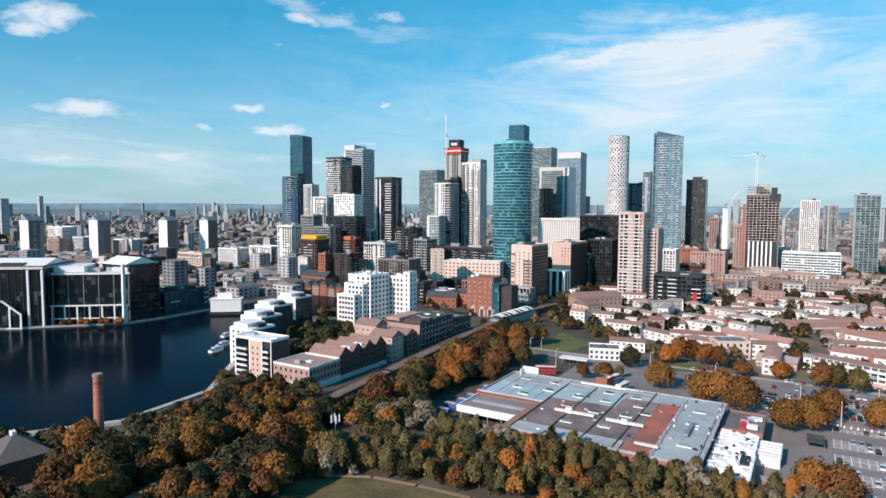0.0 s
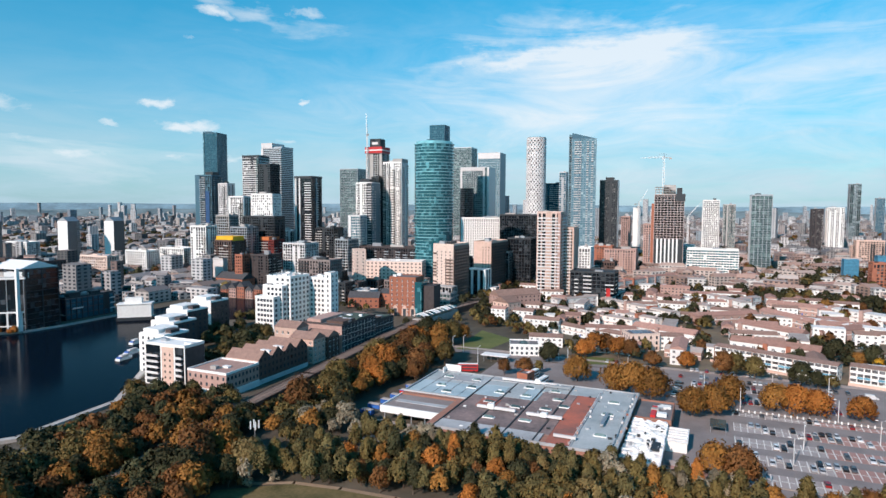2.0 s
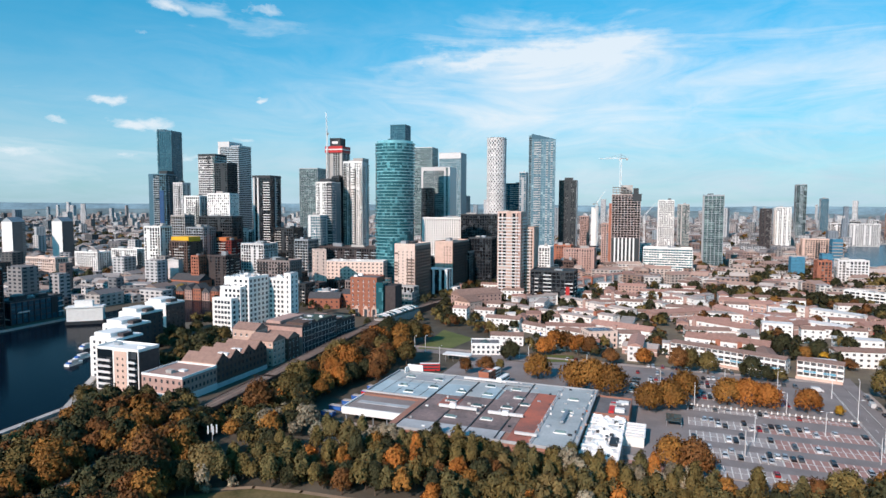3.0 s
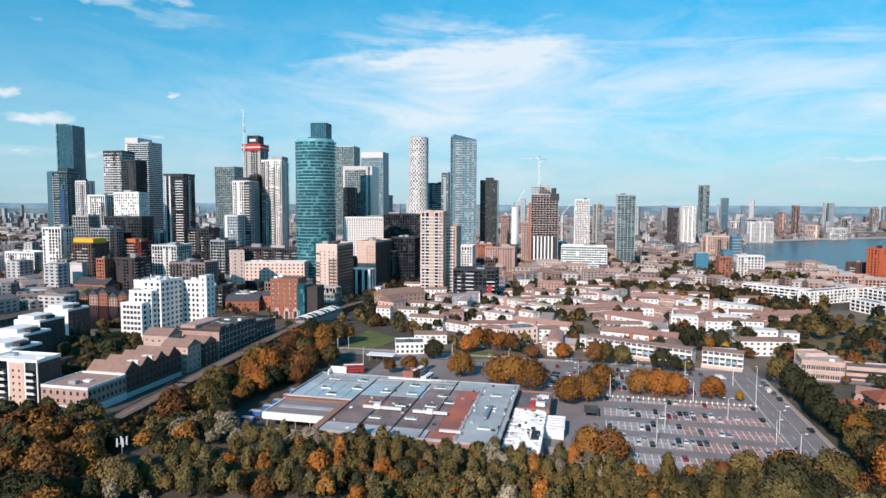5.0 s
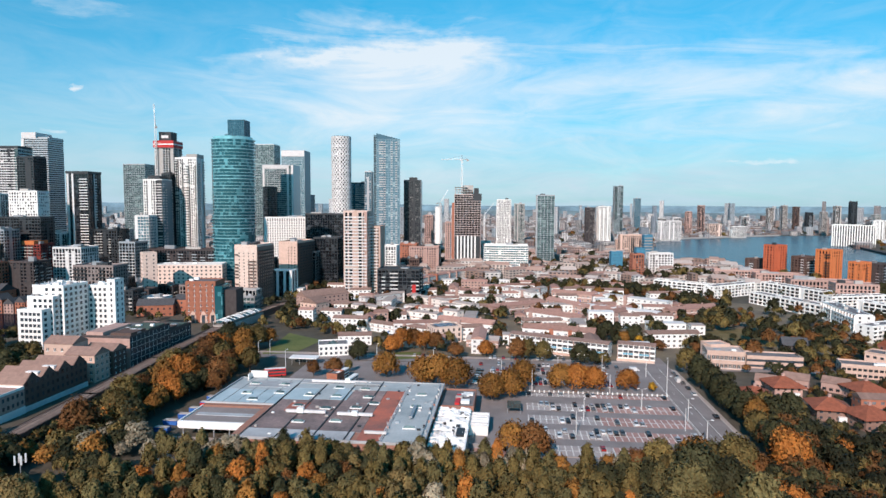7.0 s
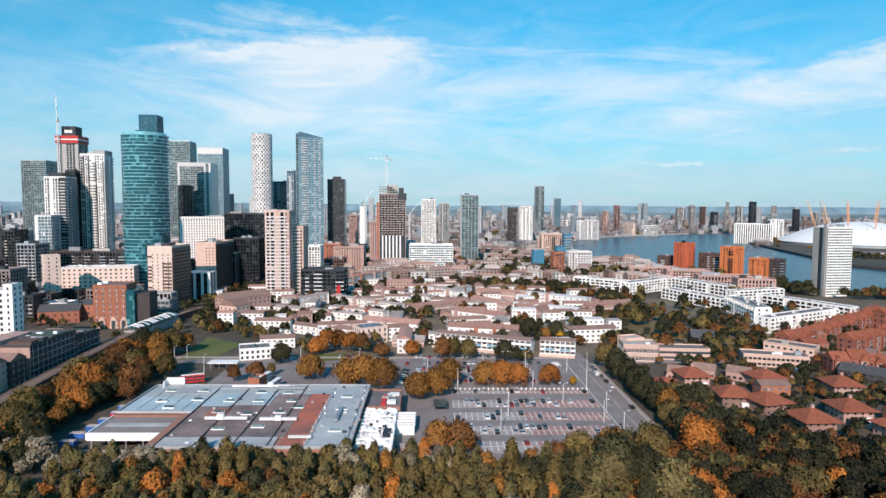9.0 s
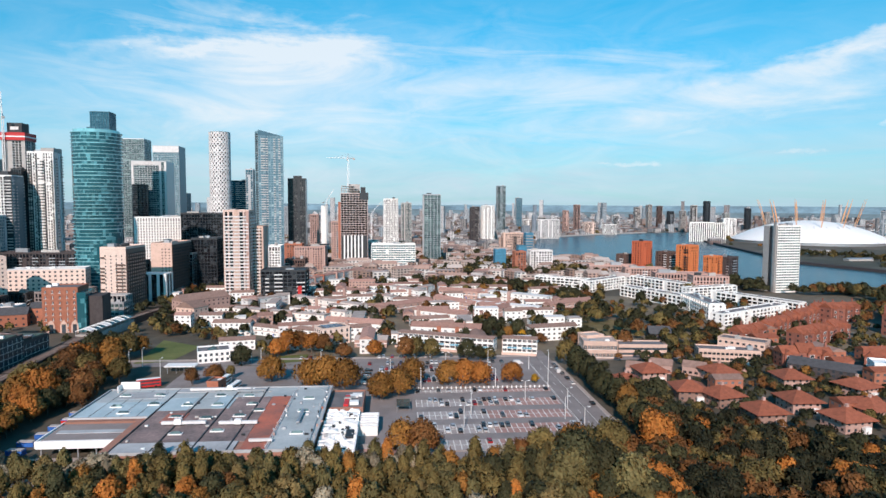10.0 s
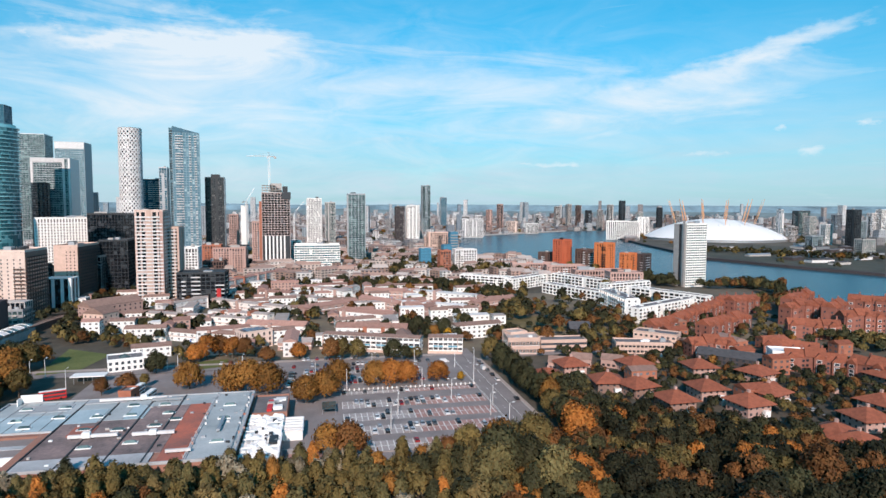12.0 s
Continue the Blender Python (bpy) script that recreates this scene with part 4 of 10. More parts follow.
def ring_mesh(r, h, k, material):
    key = (r, round(h, 2), material.name)
    if key not in RINGS:
        b = Bits()
        b.prism([(r * math.cos(2 * math.pi * j / k), r * math.sin(2 * math.pi * j / k)) for j in range(k)], 0, h)
        b.quad([(r * math.cos(-2 * math.pi * j / k), r * math.sin(-2 * math.pi * j / k), 0) for j in range(k)])
        RINGS[key] = b.mesh("floor_ring", material)
    return RINGS[key]


TEALBAND = mat("teal_spandrel_glass", (0.22, 0.48, 0.52), rough=0.2, var=0.35, scale=0.12, metal=0.3, per_object=0.15, spec=0.6)
arena = round_tower("teal glass cylindrical tower with projecting floor rings", 77.1, 685.7, 21.5, 157.2, 3.4, G_TEAL, TEALBAND, 0.03)
part("crown_ring", ring_mesh(20.0, 3.5, 48, TEALBAND), parent=arena, at=shift(0, 0, 157.2 - 1))
# blue core that stands behind its crown
tower("blue glass tower with a stepped shoulder behind the round tower", 130.3, 1072.1, 27, 27, 227.0, -28, 3.8, 4, BLUESTEEL, G_BLUE, band=0.3, pier=0.3, plant=0)
tower("blue glass shoulder of the tall office tower", 117.5, 1071.6, 12, 22, 203.0, -28, 3.8, 4, BLUESTEEL, G_BLUE, band=0.3, pier=0.3, plant=0)


def lattice_tower(label, x, y, r, h, fl, name="round_tower"):
    """Round white tower with a chequer of deep openings."""
    t = thing(name, x, y, 0, label, "tower")
    k = 36
    n = int(h / fl)
    b = Bits()
    b.prism([(r * 0.97 * math.cos(2 * math.pi * j / 44), r * 0.97 * math.sin(2 * math.pi * j / 44)) for j in range(44)], 0, h)
    part("core", b, G_DARK, t)
    rows = []
    rr_ = random.Random(6)
    for v_ in range(7):
        panel = Bits()
        for j in range(0, k, 2):
            grow = rr_.uniform(-0.3, 0.45)
            a0, a1 = 2 * math.pi * (j - 0.12 - grow * 0.5) / k, 2 * math.pi * (j + 1.12 + grow) / k
            pts = [(q * math.cos(a), q * math.sin(a)) for q, a in ((r, a0), (r * 1.012, (a0 + a1) / 2), (r, a1), (r * 0.95, a1), (r * 0.95, a0))]
            panel.prism(pts, 0, fl * 0.98)
        for j in range(44):
            a0, a1 = 2 * math.pi * j / 44, 2 * math.pi * (j + 1) / 44
            panel.prism([(q * math.cos(a), q * math.sin(a)) for q, a in ((r * 0.96, a0), (r * 1.005, a0), (r * 1.005, a1), (r * 0.96, a1))], 0, 0.9)
        rows.append(panel.mesh("lattice_storey", OFFWHITE))
    rim = ring_mesh(round(r * 1.005, 2), 1.0, 44, OFFWHITE)
    for i in range(n):
        part("lattice_storey", rows[(i * 5 + i // 7) % 7], parent=t, at=shift(0, 0, i * fl, 360 / k * (i % 2)), kind="stuff")
    part("floor_ring", rim, parent=t, at=shift(0, 0, n * fl))
    return t


lattice_tower("white cylindrical residential tower with chequered openings", 298.8, 1058.6, 17.0, 208.1, 3.5)

# far left group
tw = tower("dark blue glass skyscraper with a flat top", -296.1, 1296.6, 30, 36, 230.1, -20, 3.6, 4, BLUESTEEL, G_BLUE, band=0.25, pier=0.2, plant=1)
strip(tw, 0, 0.0, 0.08, G_PALE)
crown(tw, 0.0, 0.0, 0.5, 1.0, 3.5, BLUESTEEL)
tw = tower("blue glass tower under construction with scaffold", -260.7, 1089.2, 30, 30, 137.9, -20, 3.6, 4, BLUESTEEL, G_DARK, band=0.6, pier=0.5)
strip(tw, 0, 0.0, 0.3, BLUESTEEL, 1.2)
strip(tw, 0, 0.62, 0.86, mat("deep_blue_netting", (0.025, 0.07, 0.16), var=0.3), 0.9, z1=112)
crown(tw, 0.5, 0.2, 0.95, 0.8, 6, DARKMETAL)
tower("white residential tower beside the blue one", -214.3, 1007.5, 17, 18, 121.7, -28, 3.2, 3.4, OFFWHITE, G_HOME, band=0.9, pier=0.9)
tower("white apartment tower with black window strips", -176.9, 923.2, 26, 22, 100.7, -28, 3.2, 3.4, WHITE, G_DARK, band=0.8, pier=0.9)
tw = tower("dark grey apartment tower with pale bands", -162.1, 966.5, 30, 26, 159.1, -28, 3.2, 3.4, OFFWHITE, G_DARK, band=1.4, pier=0.2, life=(0.4, 0.0, 0.1))
strip(tw, 0, 0.55, 0.7, DARKMETAL)
strip(tw, 0, 0.85, 1.0, G_GREY)
crown(tw, 0.0, 0.0, 1.0, 1.0, 4, DARKMETAL)
tower("dark balconied tower beside the pale banded one", -141.0, 949.6, 22, 24, 148.5, -28, 3.2, 3.4, DARKMETAL, G_DARK, band=0.9, pier=0.5)
tw = tower("tall grey tower with horizontal louvres", -141.5, 1050.5, 38, 34, 180.4, -28, 3.0, 9, STEEL, G_DARK, band=1.5, pier=0.0)
strip(tw, 0, 0.0, 0.1, OFFWHITE)
crown(tw, 0.0, 0.0, 0.55, 1.0, 9, OFFWHITE)
crown(tw, 0.55, 0.1, 1.0, 1.0, 3, STEEL)
tower("white chequered apartment block", -130.1, 850.1, 34, 20, 103.1, -28, 3.4, 3.0, WHITE, G_DARK, band=1.3, pier=1.2, life=(0.0, 0.0, 0.45))
tw = tower("black glass tower with white window columns", -77.0, 876.6, 27, 26, 126.0, -28, 3.3, 5, DARKMETAL, G_DARK, band=0.3, pier=0.3, life=(0.25, 0.1, 0.1), bal_mat=OFFWHITE)
strip(tw, 0, 0.03, 0.12, OFFWHITE)
strip(tw, 0, 0.26, 0.34, OFFWHITE)
strip(tw, 1, 0.4, 0.5, STEEL)
crown(tw, -0.02, -0.02, 1.02, 1.02, 3, DARKMETAL)
tower("pale stepped block with white frames", -170.6, 802.1, 20, 18, 75.8, -28, 3.2, 3.2, CONCRETE, G_DARK, band=0.8, pier=0.8)
tower("dark office block behind the yellow one", -123.9, 790.4, 46, 22, 74.8, -28, 3.4, 3.2, DARKMETAL, G_DARK, band=0.7, pier=0.4)
tower("white framed apartment tower over the dock", -183.3, 737.6, 22, 18, 64.7, -28, 3.1, 3.4, WHITE, G_DARK, band=0.9, pier=0.9)
tower("grey green glass office tower", -24.8, 1449.8, 46, 44, 171.1, -28, 3.8, 4.5, STEEL, G_GREY, band=0.5, pier=0.2, plant=1)
sq = tower("concrete tower under construction with red hoarding at its top", 21.5, 999.8, 28, 26, 171.4, -28, 3.4, 4, CONCRETE, G_DARK, band=0.8, pier=0.9, plant=0)
H_SQ = 171.4
part("hoarding", box(-15, -14.5, H_SQ, 15, 14.5, H_SQ + 10, bottom=True), RED, sq, "red hoarding round the top floors")
part("hoarding_band", box(-15.2, -14.7, H_SQ + 4, 15.2, 14.7, H_SQ + 5.6, bottom=True), WHITEPAINT, sq)
part("formwork", box(-9, -9, H_SQ + 10, 9, 9, H_SQ + 23), DARKMETAL, sq, "dark formwork box with a pale sign")
part("sign_bar", box(-5, -9.4, H_SQ + 14, 5, -9.05, H_SQ + 18), OFFWHITE, sq)
tw = tower("white slender apartment tower with grey strips", 39.9, 799.0, 26, 20, 143.6, -28, 3.1, 2.6, WHITE, G_HOME, band=1.0, pier=1.0, life=(0.35, 0.12, 0.1))
strip(tw, 0, 0.42, 0.58, WHITE)
strip(tw, 1, 0.1, 0.5, STEEL, 0.5)
crown(tw, 0.5, 0.1, 1.0, 1.0, 5, CONCRETE)
tw = tower("white apartment tower with dark corner", 4.6, 780.0, 22, 22, 116.8, -28, 3.1, 2.6, WHITE, G_DARK, band=1.0, pier=0.9, life=(0.35, 0.12, 0.1))
strip(tw, 0, 0.3, 0.42, WHITE)
strip(tw, 0, 0.72, 1.0, DARKMETAL, 0.5)
strip(tw, 1, 0.0, 1.0, BLUESTEEL, 0.5)
crown(tw, 0.2, 0.1, 0.8, 0.9, 5, DARKMETAL)
tower("dark slender tower between the white ones", 18.6, 799.8, 10, 22, 124.8, -28, 3.1, 2.6, DARKMETAL, G_DARK, band=0.6, pier=0.6)
tower("pale blue office block", -8.1, 760.0, 16, 18, 76.6, -28, 3.3, 3.0, OFFWHITE, G_PALE, band=0.7, pier=0.4)

# office group
tower("grey blue bank tower with a sign band", 247.8, 1530.1, 52, 48, 230.8, -28, 3.9, 5, STEEL, G_GREY, band=0.5, pier=0.2, plant=1)
tw = tower("pale glass bank tower with a teal side", 305.3, 1468.6, 54, 50, 213.6, -28, 3.9, 5, STEEL, G_PALE, band=0.7, pier=0.2, plant=1)
strip(tw, 1, 0.0, 1.0, BLUESTEEL, 0.4)
strip(tw, 0, 0.0, 1.0, OFFWHITE, 0.6, z0=tw["size"][2] - 13)
tw = tower("stone and glass office tower with a dark drum for its reflection", 223.7, 1209.5, 58, 46, 163.2, -28, 3.8, 4.4, STEEL, G_GREY, band=0.7, pier=0.3, plant=1)
strip(tw, 0, 0.0, 0.06, OFFWHITE)
strip(tw, 0, 0.8, 0.86, OFFWHITE)
strip(tw, 0, 0.95, 1.0, OFFWHITE)
strip(tw, 0, 0.0, 0.86, OFFWHITE, 0.8, z0=tw["size"][2] - 6)
strip(tw, 1, 0.0, 1.0, STEEL, 0.4)
# Added drum: a dark arched reflection in the office glass, put into a shape.
round_tower("dark glass drum standing for an arched reflection on the office tower", 194.7, 1168.9, 13, 122.5, 3.8, G_DARK, DARKMETAL, name="round_tower")
SLABFRAME = mat("blue_grey_frame", (0.17, 0.27, 0.32), rough=0.45, var=0.15)
tw = tower("blue glass tower of two slabs with a slanted top", 307.9, 845.7, 33, 24, 183.2, -20, 3.3, 3.2, SLABFRAME, G_SLAB, band=0.9, pier=0.8, plant=0)
strip(tw, 1, 0.0, 1.0, BLUESTEEL, 0.4)
strip(tw, 0, 0.3, 0.36, BLUESTEEL)
wedge = Bits()
wedge.v.extend([(-16.5, -12, 0), (16.5, -12, 0), (16.5, 12, 0), (-16.5, 12, 0), (-16.5, -12, 8), (-16.5, 12, 8)])
for q in ((0, 1, 4), (2, 3, 5), (0, 4, 5, 3), (1, 2, 5, 4)):
    wedge.f.append(q)
    wedge.uv.extend([(0.0, -1.0)] * len(q))
part("slanted_top", wedge, BLUESTEEL, tw, at=shift(0, 0, tw["size"][2]))
gt = tower("tall white edged slab of the blue glass tower", 297.8, 854.6, 16, 24, 189.5, -20, 3.3, 3.2, SLABFRAME, G_SLAB, band=0.9, pier=0.9, plant=0)
tw = tower("dark residential tower with pale windows", 352.8, 860.5, 25, 22, 125.9, -28, 3.2, 2.8, DARKMETAL, G_HOME, band=1.0, pier=1.1, life=(0.2, 0.1, 0.25))
crown(tw, 0.3, 0.2, 0.75, 0.8, 5, DARKMETAL)
strip(tw, 1, 0.0, 1.0, STEEL, 0.3)
tower("teal glass block behind the white round tower", 351.1, 1126.5, 30, 28, 130.3, -28, 3.6, 4, DARKMETAL, G_BLUE, band=0.6, pier=0.4, plant=1)
tower("slender teal tower with a pale lower slab", 360.4, 1092.1, 12, 24, 150.0, -28, 3.6, 4, STEEL, G_BLUE, band=0.6, pier=0.4, plant=1)

# towers to the east
FRAMEPINK = mat("pinkish_concrete", (0.5, 0.39, 0.36), var=0.2)
ct = tower("concrete frame tower under construction with scaffolding", 413.6, 799.3, 38, 28, 105.6, -28, 3.3, 4.2, FRAMEPINK, G_DARK, band=0.6, pier=0.5, plant=0, life=(0, 0, 0))
strip(ct, 0, 0.02, 0.98, DARKMETAL, 0.2, z1=46)
H_CT = 105.6
for k in range(4):
    part("open_slab", box(-19, -14, H_CT + 3.3 * k, 12 - 4 * k, 14, H_CT + 3.3 * k + 0.5, bottom=True), CONCRETE, ct)
    for q in range(6):
        part("column", box(-18 + 4.4 * q - k * 0.1, -13.4, H_CT + 3.3 * k - 2.8, -17.2 + 4.4 * q - k * 0.1, -12.6, H_CT + 3.3 * k), CONCRETE, ct)
part("screen", box(8, -14.8, H_CT - 9, 20, 14.8, H_CT + 1, bottom=True), DARKMETAL, ct, "dark climbing screens round the top floors")
part("core_top", box(-8, -7, H_CT, 8, 7, H_CT + 13), CONCRETE, ct)
part("core_top", box(9, -6, H_CT, 16, 6, H_CT + 9), DARKMETAL, ct)
for k in range(6):
    part("white_strip", box(-15 + k * 5, -14.9, 0, -13 + k * 5, -14.25, 46), WHITEPAINT, ct)
part("hoist", box(-22.5, -12, 0, -19.3, -4, H_CT - 12), BRICK, ct, "reddish hoist tower on the flank")
tower("white slender tower with pale lower half", 587.0, 988.9, 26, 22, 99.8, -28, 3.2, 3, WHITE, G_HOME, band=0.9, pier=1.0)
tower("grey tower block with pale bands", 797.4, 1270.5, 24, 22, 93.5, -28, 3.2, 3, CONCRETE, G_GREY, band=0.8, pier=0.5)
tower("silver grey tower with a slanted glass top", 537.6, 783.2, 26, 20, 105.2, -28, 3.2, 5, STEEL, G_GREY, band=0.4, pier=0.5, plant=1)
tower("white concrete core tower of a building site", 522.0, 1135.8, 14, 14, 86.0, -28, 4, 6, WHITE, WHITE, band=0.3, pier=0.0, plant=1)
tower("grey glass tower with a woven facade", 1308.4, 1512.6, 26, 24, 150.9, -28, 3.4, 4, STEEL, G_GREY, band=1.0, pier=0.6)
tower("white apartment slab near the river", 957.2, 1154.9, 30, 22, 87.8, -28, 3.1, 3, WHITE, G_HOME, band=0.9, pier=0.9)
tower("grey apartment slab near the river", 920.2, 1159.1, 20, 22, 85.0, -28, 3.1, 3, DARKBRICK, G_HOME, band=0.9, pier=0.9)
tower("curved dark glass tower by the far river bend", 1553.6, 1696.0, 22, 18, 116.4, -28, 3.6, 4, STEEL, G_BLUE, band=0.5, pier=0.3)
# Some dark far blocks get pale concrete: distance haze put into the colour.
tower("grey block across the river", 1433.9, 1465.0, 35, 22, 50.3, -28, 3.4, 4.5, CONCRETE, G_DARK, band=1.0, pier=0.8, plant=1, name="riverside_block", group="blocks along the far river bank")
tower("pinkish block across the river", 1456.6, 1370.5, 16, 16, 73.5, -28, 3.4, 4.5, PINK, G_DARK, band=1.0, pier=0.8, plant=1, name="riverside_block", group="blocks along the far river bank")
tower("red brick block across the river", 1554.2, 1412.3, 18, 16, 91.9, -28, 3.4, 4.5, PINK, G_DARK, band=1.0, pier=0.8, plant=1, name="riverside_block", group="blocks along the far river bank")
tower("white block across the river", 1432.6, 1395.6, 20, 16, 55.1, -28, 3.4, 4.5, OFFWHITE, G_DARK, band=1.0, pier=0.8, plant=1, name="riverside_block", group="blocks along the far river bank")
tower("cream block across the river", 1475.5, 1290.2, 34, 18, 38.6, -28, 3.4, 4.5, CREAM, G_DARK, band=1.0, pier=0.8, plant=1, name="riverside_block", group="blocks along the far river bank")
tower("white block across the river", 1531.0, 1255.6, 41, 15, 31.3, -28, 3.4, 4.5, WHITE, G_DARK, band=1.0, pier=0.8, plant=1, name="riverside_block", group="blocks along the far river bank")
tower("dark block across the river", 1995.3, 1506.3, 19, 20, 84.2, -28, 3.4, 4.5, CONCRETE, G_DARK, band=1.0, pier=0.8, plant=1, name="riverside_block", group="blocks along the far river bank")
tower("grey block across the river", 2021.6, 1470.7, 16, 18, 93.4, -28, 3.4, 4.5, CONCRETE, G_DARK, band=1.0, pier=0.8, plant=1, name="riverside_block", group="blocks along the far river bank")
tower("brown block across the river", 2002.5, 1411.5, 18, 18, 89.1, -28, 3.4, 4.5, BROWNBRICK, G_DARK, band=1.0, pier=0.8, plant=1, name="riverside_block", group="blocks along the far river bank")
tower("black block across the river", 1983.2, 1351.7, 19, 18, 70.1, -28, 3.4, 4.5, DARKMETAL, G_DARK, band=1.0, pier=0.8, plant=1, name="riverside_block", group="blocks along the far river bank")
tower("grey block across the river", 1815.3, 1152.0, 16, 16, 91.5, -28, 3.4, 4.5, CONCRETE, G_DARK, band=1.0, pier=0.8, plant=1, name="riverside_block", group="blocks along the far river bank")
tower("black block across the river", 1878.3, 1145.4, 16, 16, 105.2, -28, 3.4, 4.5, DARKMETAL, G_DARK, band=1.0, pier=0.8, plant=1, name="riverside_block", group="blocks along the far river bank")
tower("dark block across the river", 2114.7, 1135.0, 16, 16, 82.0, -28, 3.4, 4.5, DARKMETAL, G_DARK, band=1.0, pier=0.8, plant=1, name="riverside_block", group="blocks along the far river bank")
tower("white block across the river", 1303.9, 1382.0, 30, 20, 46.1, -28, 3.4, 4.5, OFFWHITE, G_DARK, band=1.0, pier=0.8, plant=1, name="riverside_block", group="blocks along the far river bank")
tower("dark glass offices across the river", 1835.3, 491.7, 18, 18, 68.6, -28, 3.6, 4.5, STEEL, G_DARK, band=0.8, pier=0.8, plant=1, name="riverside_block", group="blocks along the far river bank")
tower("black block across the river", 1601.7, 396.1, 20, 21, 81.9, -28, 3.4, 4.5, DARKMETAL, G_DARK, band=1.0, pier=0.8, plant=1, name="riverside_block", group="blocks along the far river bank")
tower("white block across the river", 1853.2, 419.0, 16, 16, 72.4, -28, 3.4, 4.5, OFFWHITE, G_DARK, band=1.0, pier=0.8, plant=1, name="riverside_block", group="blocks along the far river bank")
tower("dark glass offices across the river", 1956.0, 613.6, 41, 22, 75.5, -28, 3.6, 4.5, DARKMETAL, G_GREY, band=0.6, pier=0.6, plant=1, name="riverside_block", group="blocks along the far river bank")


def crane(x, y, h, jib, yaw, label, luffing=0.0):
    """Tower crane: lattice mast, jib, counter jib and cab."""
    t = thing("tower_crane", x, y, yaw, label, "crane", "tower cranes")
    mast = Bits()
    for sx in (-1, 1):
        for sy in (-1, 1):
            mast.box(sx - 0.25, sy - 0.25, 0, sx + 0.25, sy + 0.25, h)
    for k in range(int(h / 5)):
        mast.tube((-1, -1, k * 5), (1, -1, k * 5 + 5), 0.15, 0.15, 4)
        mast.tube((1, 1, k * 5), (1, -1, k * 5 + 5), 0.15, 0.15, 4)
    part("mast", mast, WHITEPAINT, t)
    arm = Bits()
    rise = math.sin(radians(luffing)) * jib
    jib = math.cos(radians(luffing)) * jib
    for sy in (-0.7, 0.7):
        arm.tube((0, sy, h), (jib, sy, h + rise), 0.3, 0.22, 4)
    arm.tube((0, 0, h + 1.8), (jib, 0, h + rise + 0.6), 0.25, 0.15, 4)
    part("jib", arm, WHITEPAINT, t)
    part("counter_jib", Bits().tube((-9, 0, h), (0, 0, h), 0.5, 0.5, 4).box(-9.6, -1, h - 2.5, -6.4, 1, h - 0.2, bottom=True), CONCRETE, t)
    part("apex", Bits().tube((0, 0, h), (0, 0, h + 6), 0.6, 0.2, 4).tube((0, 0, h + 6), (jib * 0.6, 0, h + rise * 0.6 + 1.2), 0.1, 0.1, 4).tube((0, 0, h + 6), (-8.4, 0, h), 0.1, 0.1, 4), STEEL, t)
    part("cab", box(0.8, -1.2, h - 2.6, 2.6, 1.0, h - 0.3, bottom=True), STEEL, t)
    return t


crane(401.5, 794.3, 155.2, 30, 150, "white tower crane over the concrete frame")
crane(4.9, 990.0, 200.8, 34, 100, "white luffing crane beside the red hoarding", 78)
crane(520.3, 1125.5, 94.3, 34, 20, "white luffing crane on the building site", 50)
crane(599.5, 1085.4, 71.7, 40, 20, "pale luffing crane among far blocks", 38)

# slab of flats near the river
kel = tower("white tower block of flats with thin grey bands", 671.6, 322.4, 21, 27, 69.4, -115, 2.75, 3.0, WHITE, G_GREY, band=1.35, pier=0.12, plant=2)
strip(kel, 0, 0.0, 0.4, CONCRETE, 0.25)
strip(kel, 0, 0.42, 0.6, DARKMETAL, 0.2)
strip(kel, 0, 0.62, 1.0, CONCRETE, 0.25)
part("stair_strip", box(5.0, -14.6, 0, 9.0, -13.9, 69.4 + 4), CONCRETE, kel, "dark grey stair tower strip")


GREYBROWN = mat("grey_brown_panel", (0.21, 0.175, 0.165), var=0.12)


def gabled_tower(label, x, y, w, d, h, yaw):
    t = tower(label, x, y, w, d, h, yaw, 2.8, 3.2, OFFWHITE, G_DARK, band=1.5, pier=0.8, plant=0, group="estate tower blocks", sides=(0, 1, 0, 1))
    part("end_wall", box(-w / 2 - 0.3, -d / 2 - 0.6, 0, w / 2 + 0.3, -d / 2 - 0.1, h), WHITE, t, "blank white end wall")
    # This face lies away from the sun; its shade is put into the panel colour.
    part("flank", box(w / 2 + 0.1, -d / 2, 0, w / 2 + 0.55, d / 2, h - 0.2), GREYBROWN, t, "plain flank with shade put into its grey brown")
    part("roof_gable", Bits().gable(-w / 2, -d / 2 - 0.4, w / 2, d / 2, h + 0.1, h + 6, "y", 0.0), STEEL, t)
    return t


gabled_tower("white ended tower block of flats with a pitched top", -560.1, 840.5, 16, 21, 67.1, -20)
gabled_tower("white ended tower block of flats with a pitched top", -495.8, 891.4, 16, 21, 66.2, -20)
gabled_tower("white ended tower block of flats with a pitched top", -422.9, 950.1, 16, 21, 65.1, -20)
gabled_tower("white ended tower block of flats with a pitched top", -376.4, 990.9, 16, 21, 64.4, -20)
tower("offices and flats across the river", 1939.5, 663.9, 10, 18, 78.5, -28, 3.6, 4.5, OFFWHITE, G_PALE, band=0.9, pier=0.8, plant=1, name="riverside_block", group="blocks along the far river bank")
tower("offices and flats across the river", 1867.2, 562.1, 23, 18, 61.2, -28, 3.6, 4.5, CONCRETE, G_GREY, band=0.9, pier=0.8, plant=1, name="riverside_block", group="blocks along the far river bank")
tower("offices and flats across the river", 1636.8, 459.4, 20, 18, 46.9, -28, 3.6, 4.5, OFFWHITE, G_GREY, band=0.9, pier=0.8, plant=1, name="riverside_block", group="blocks along the far river bank")
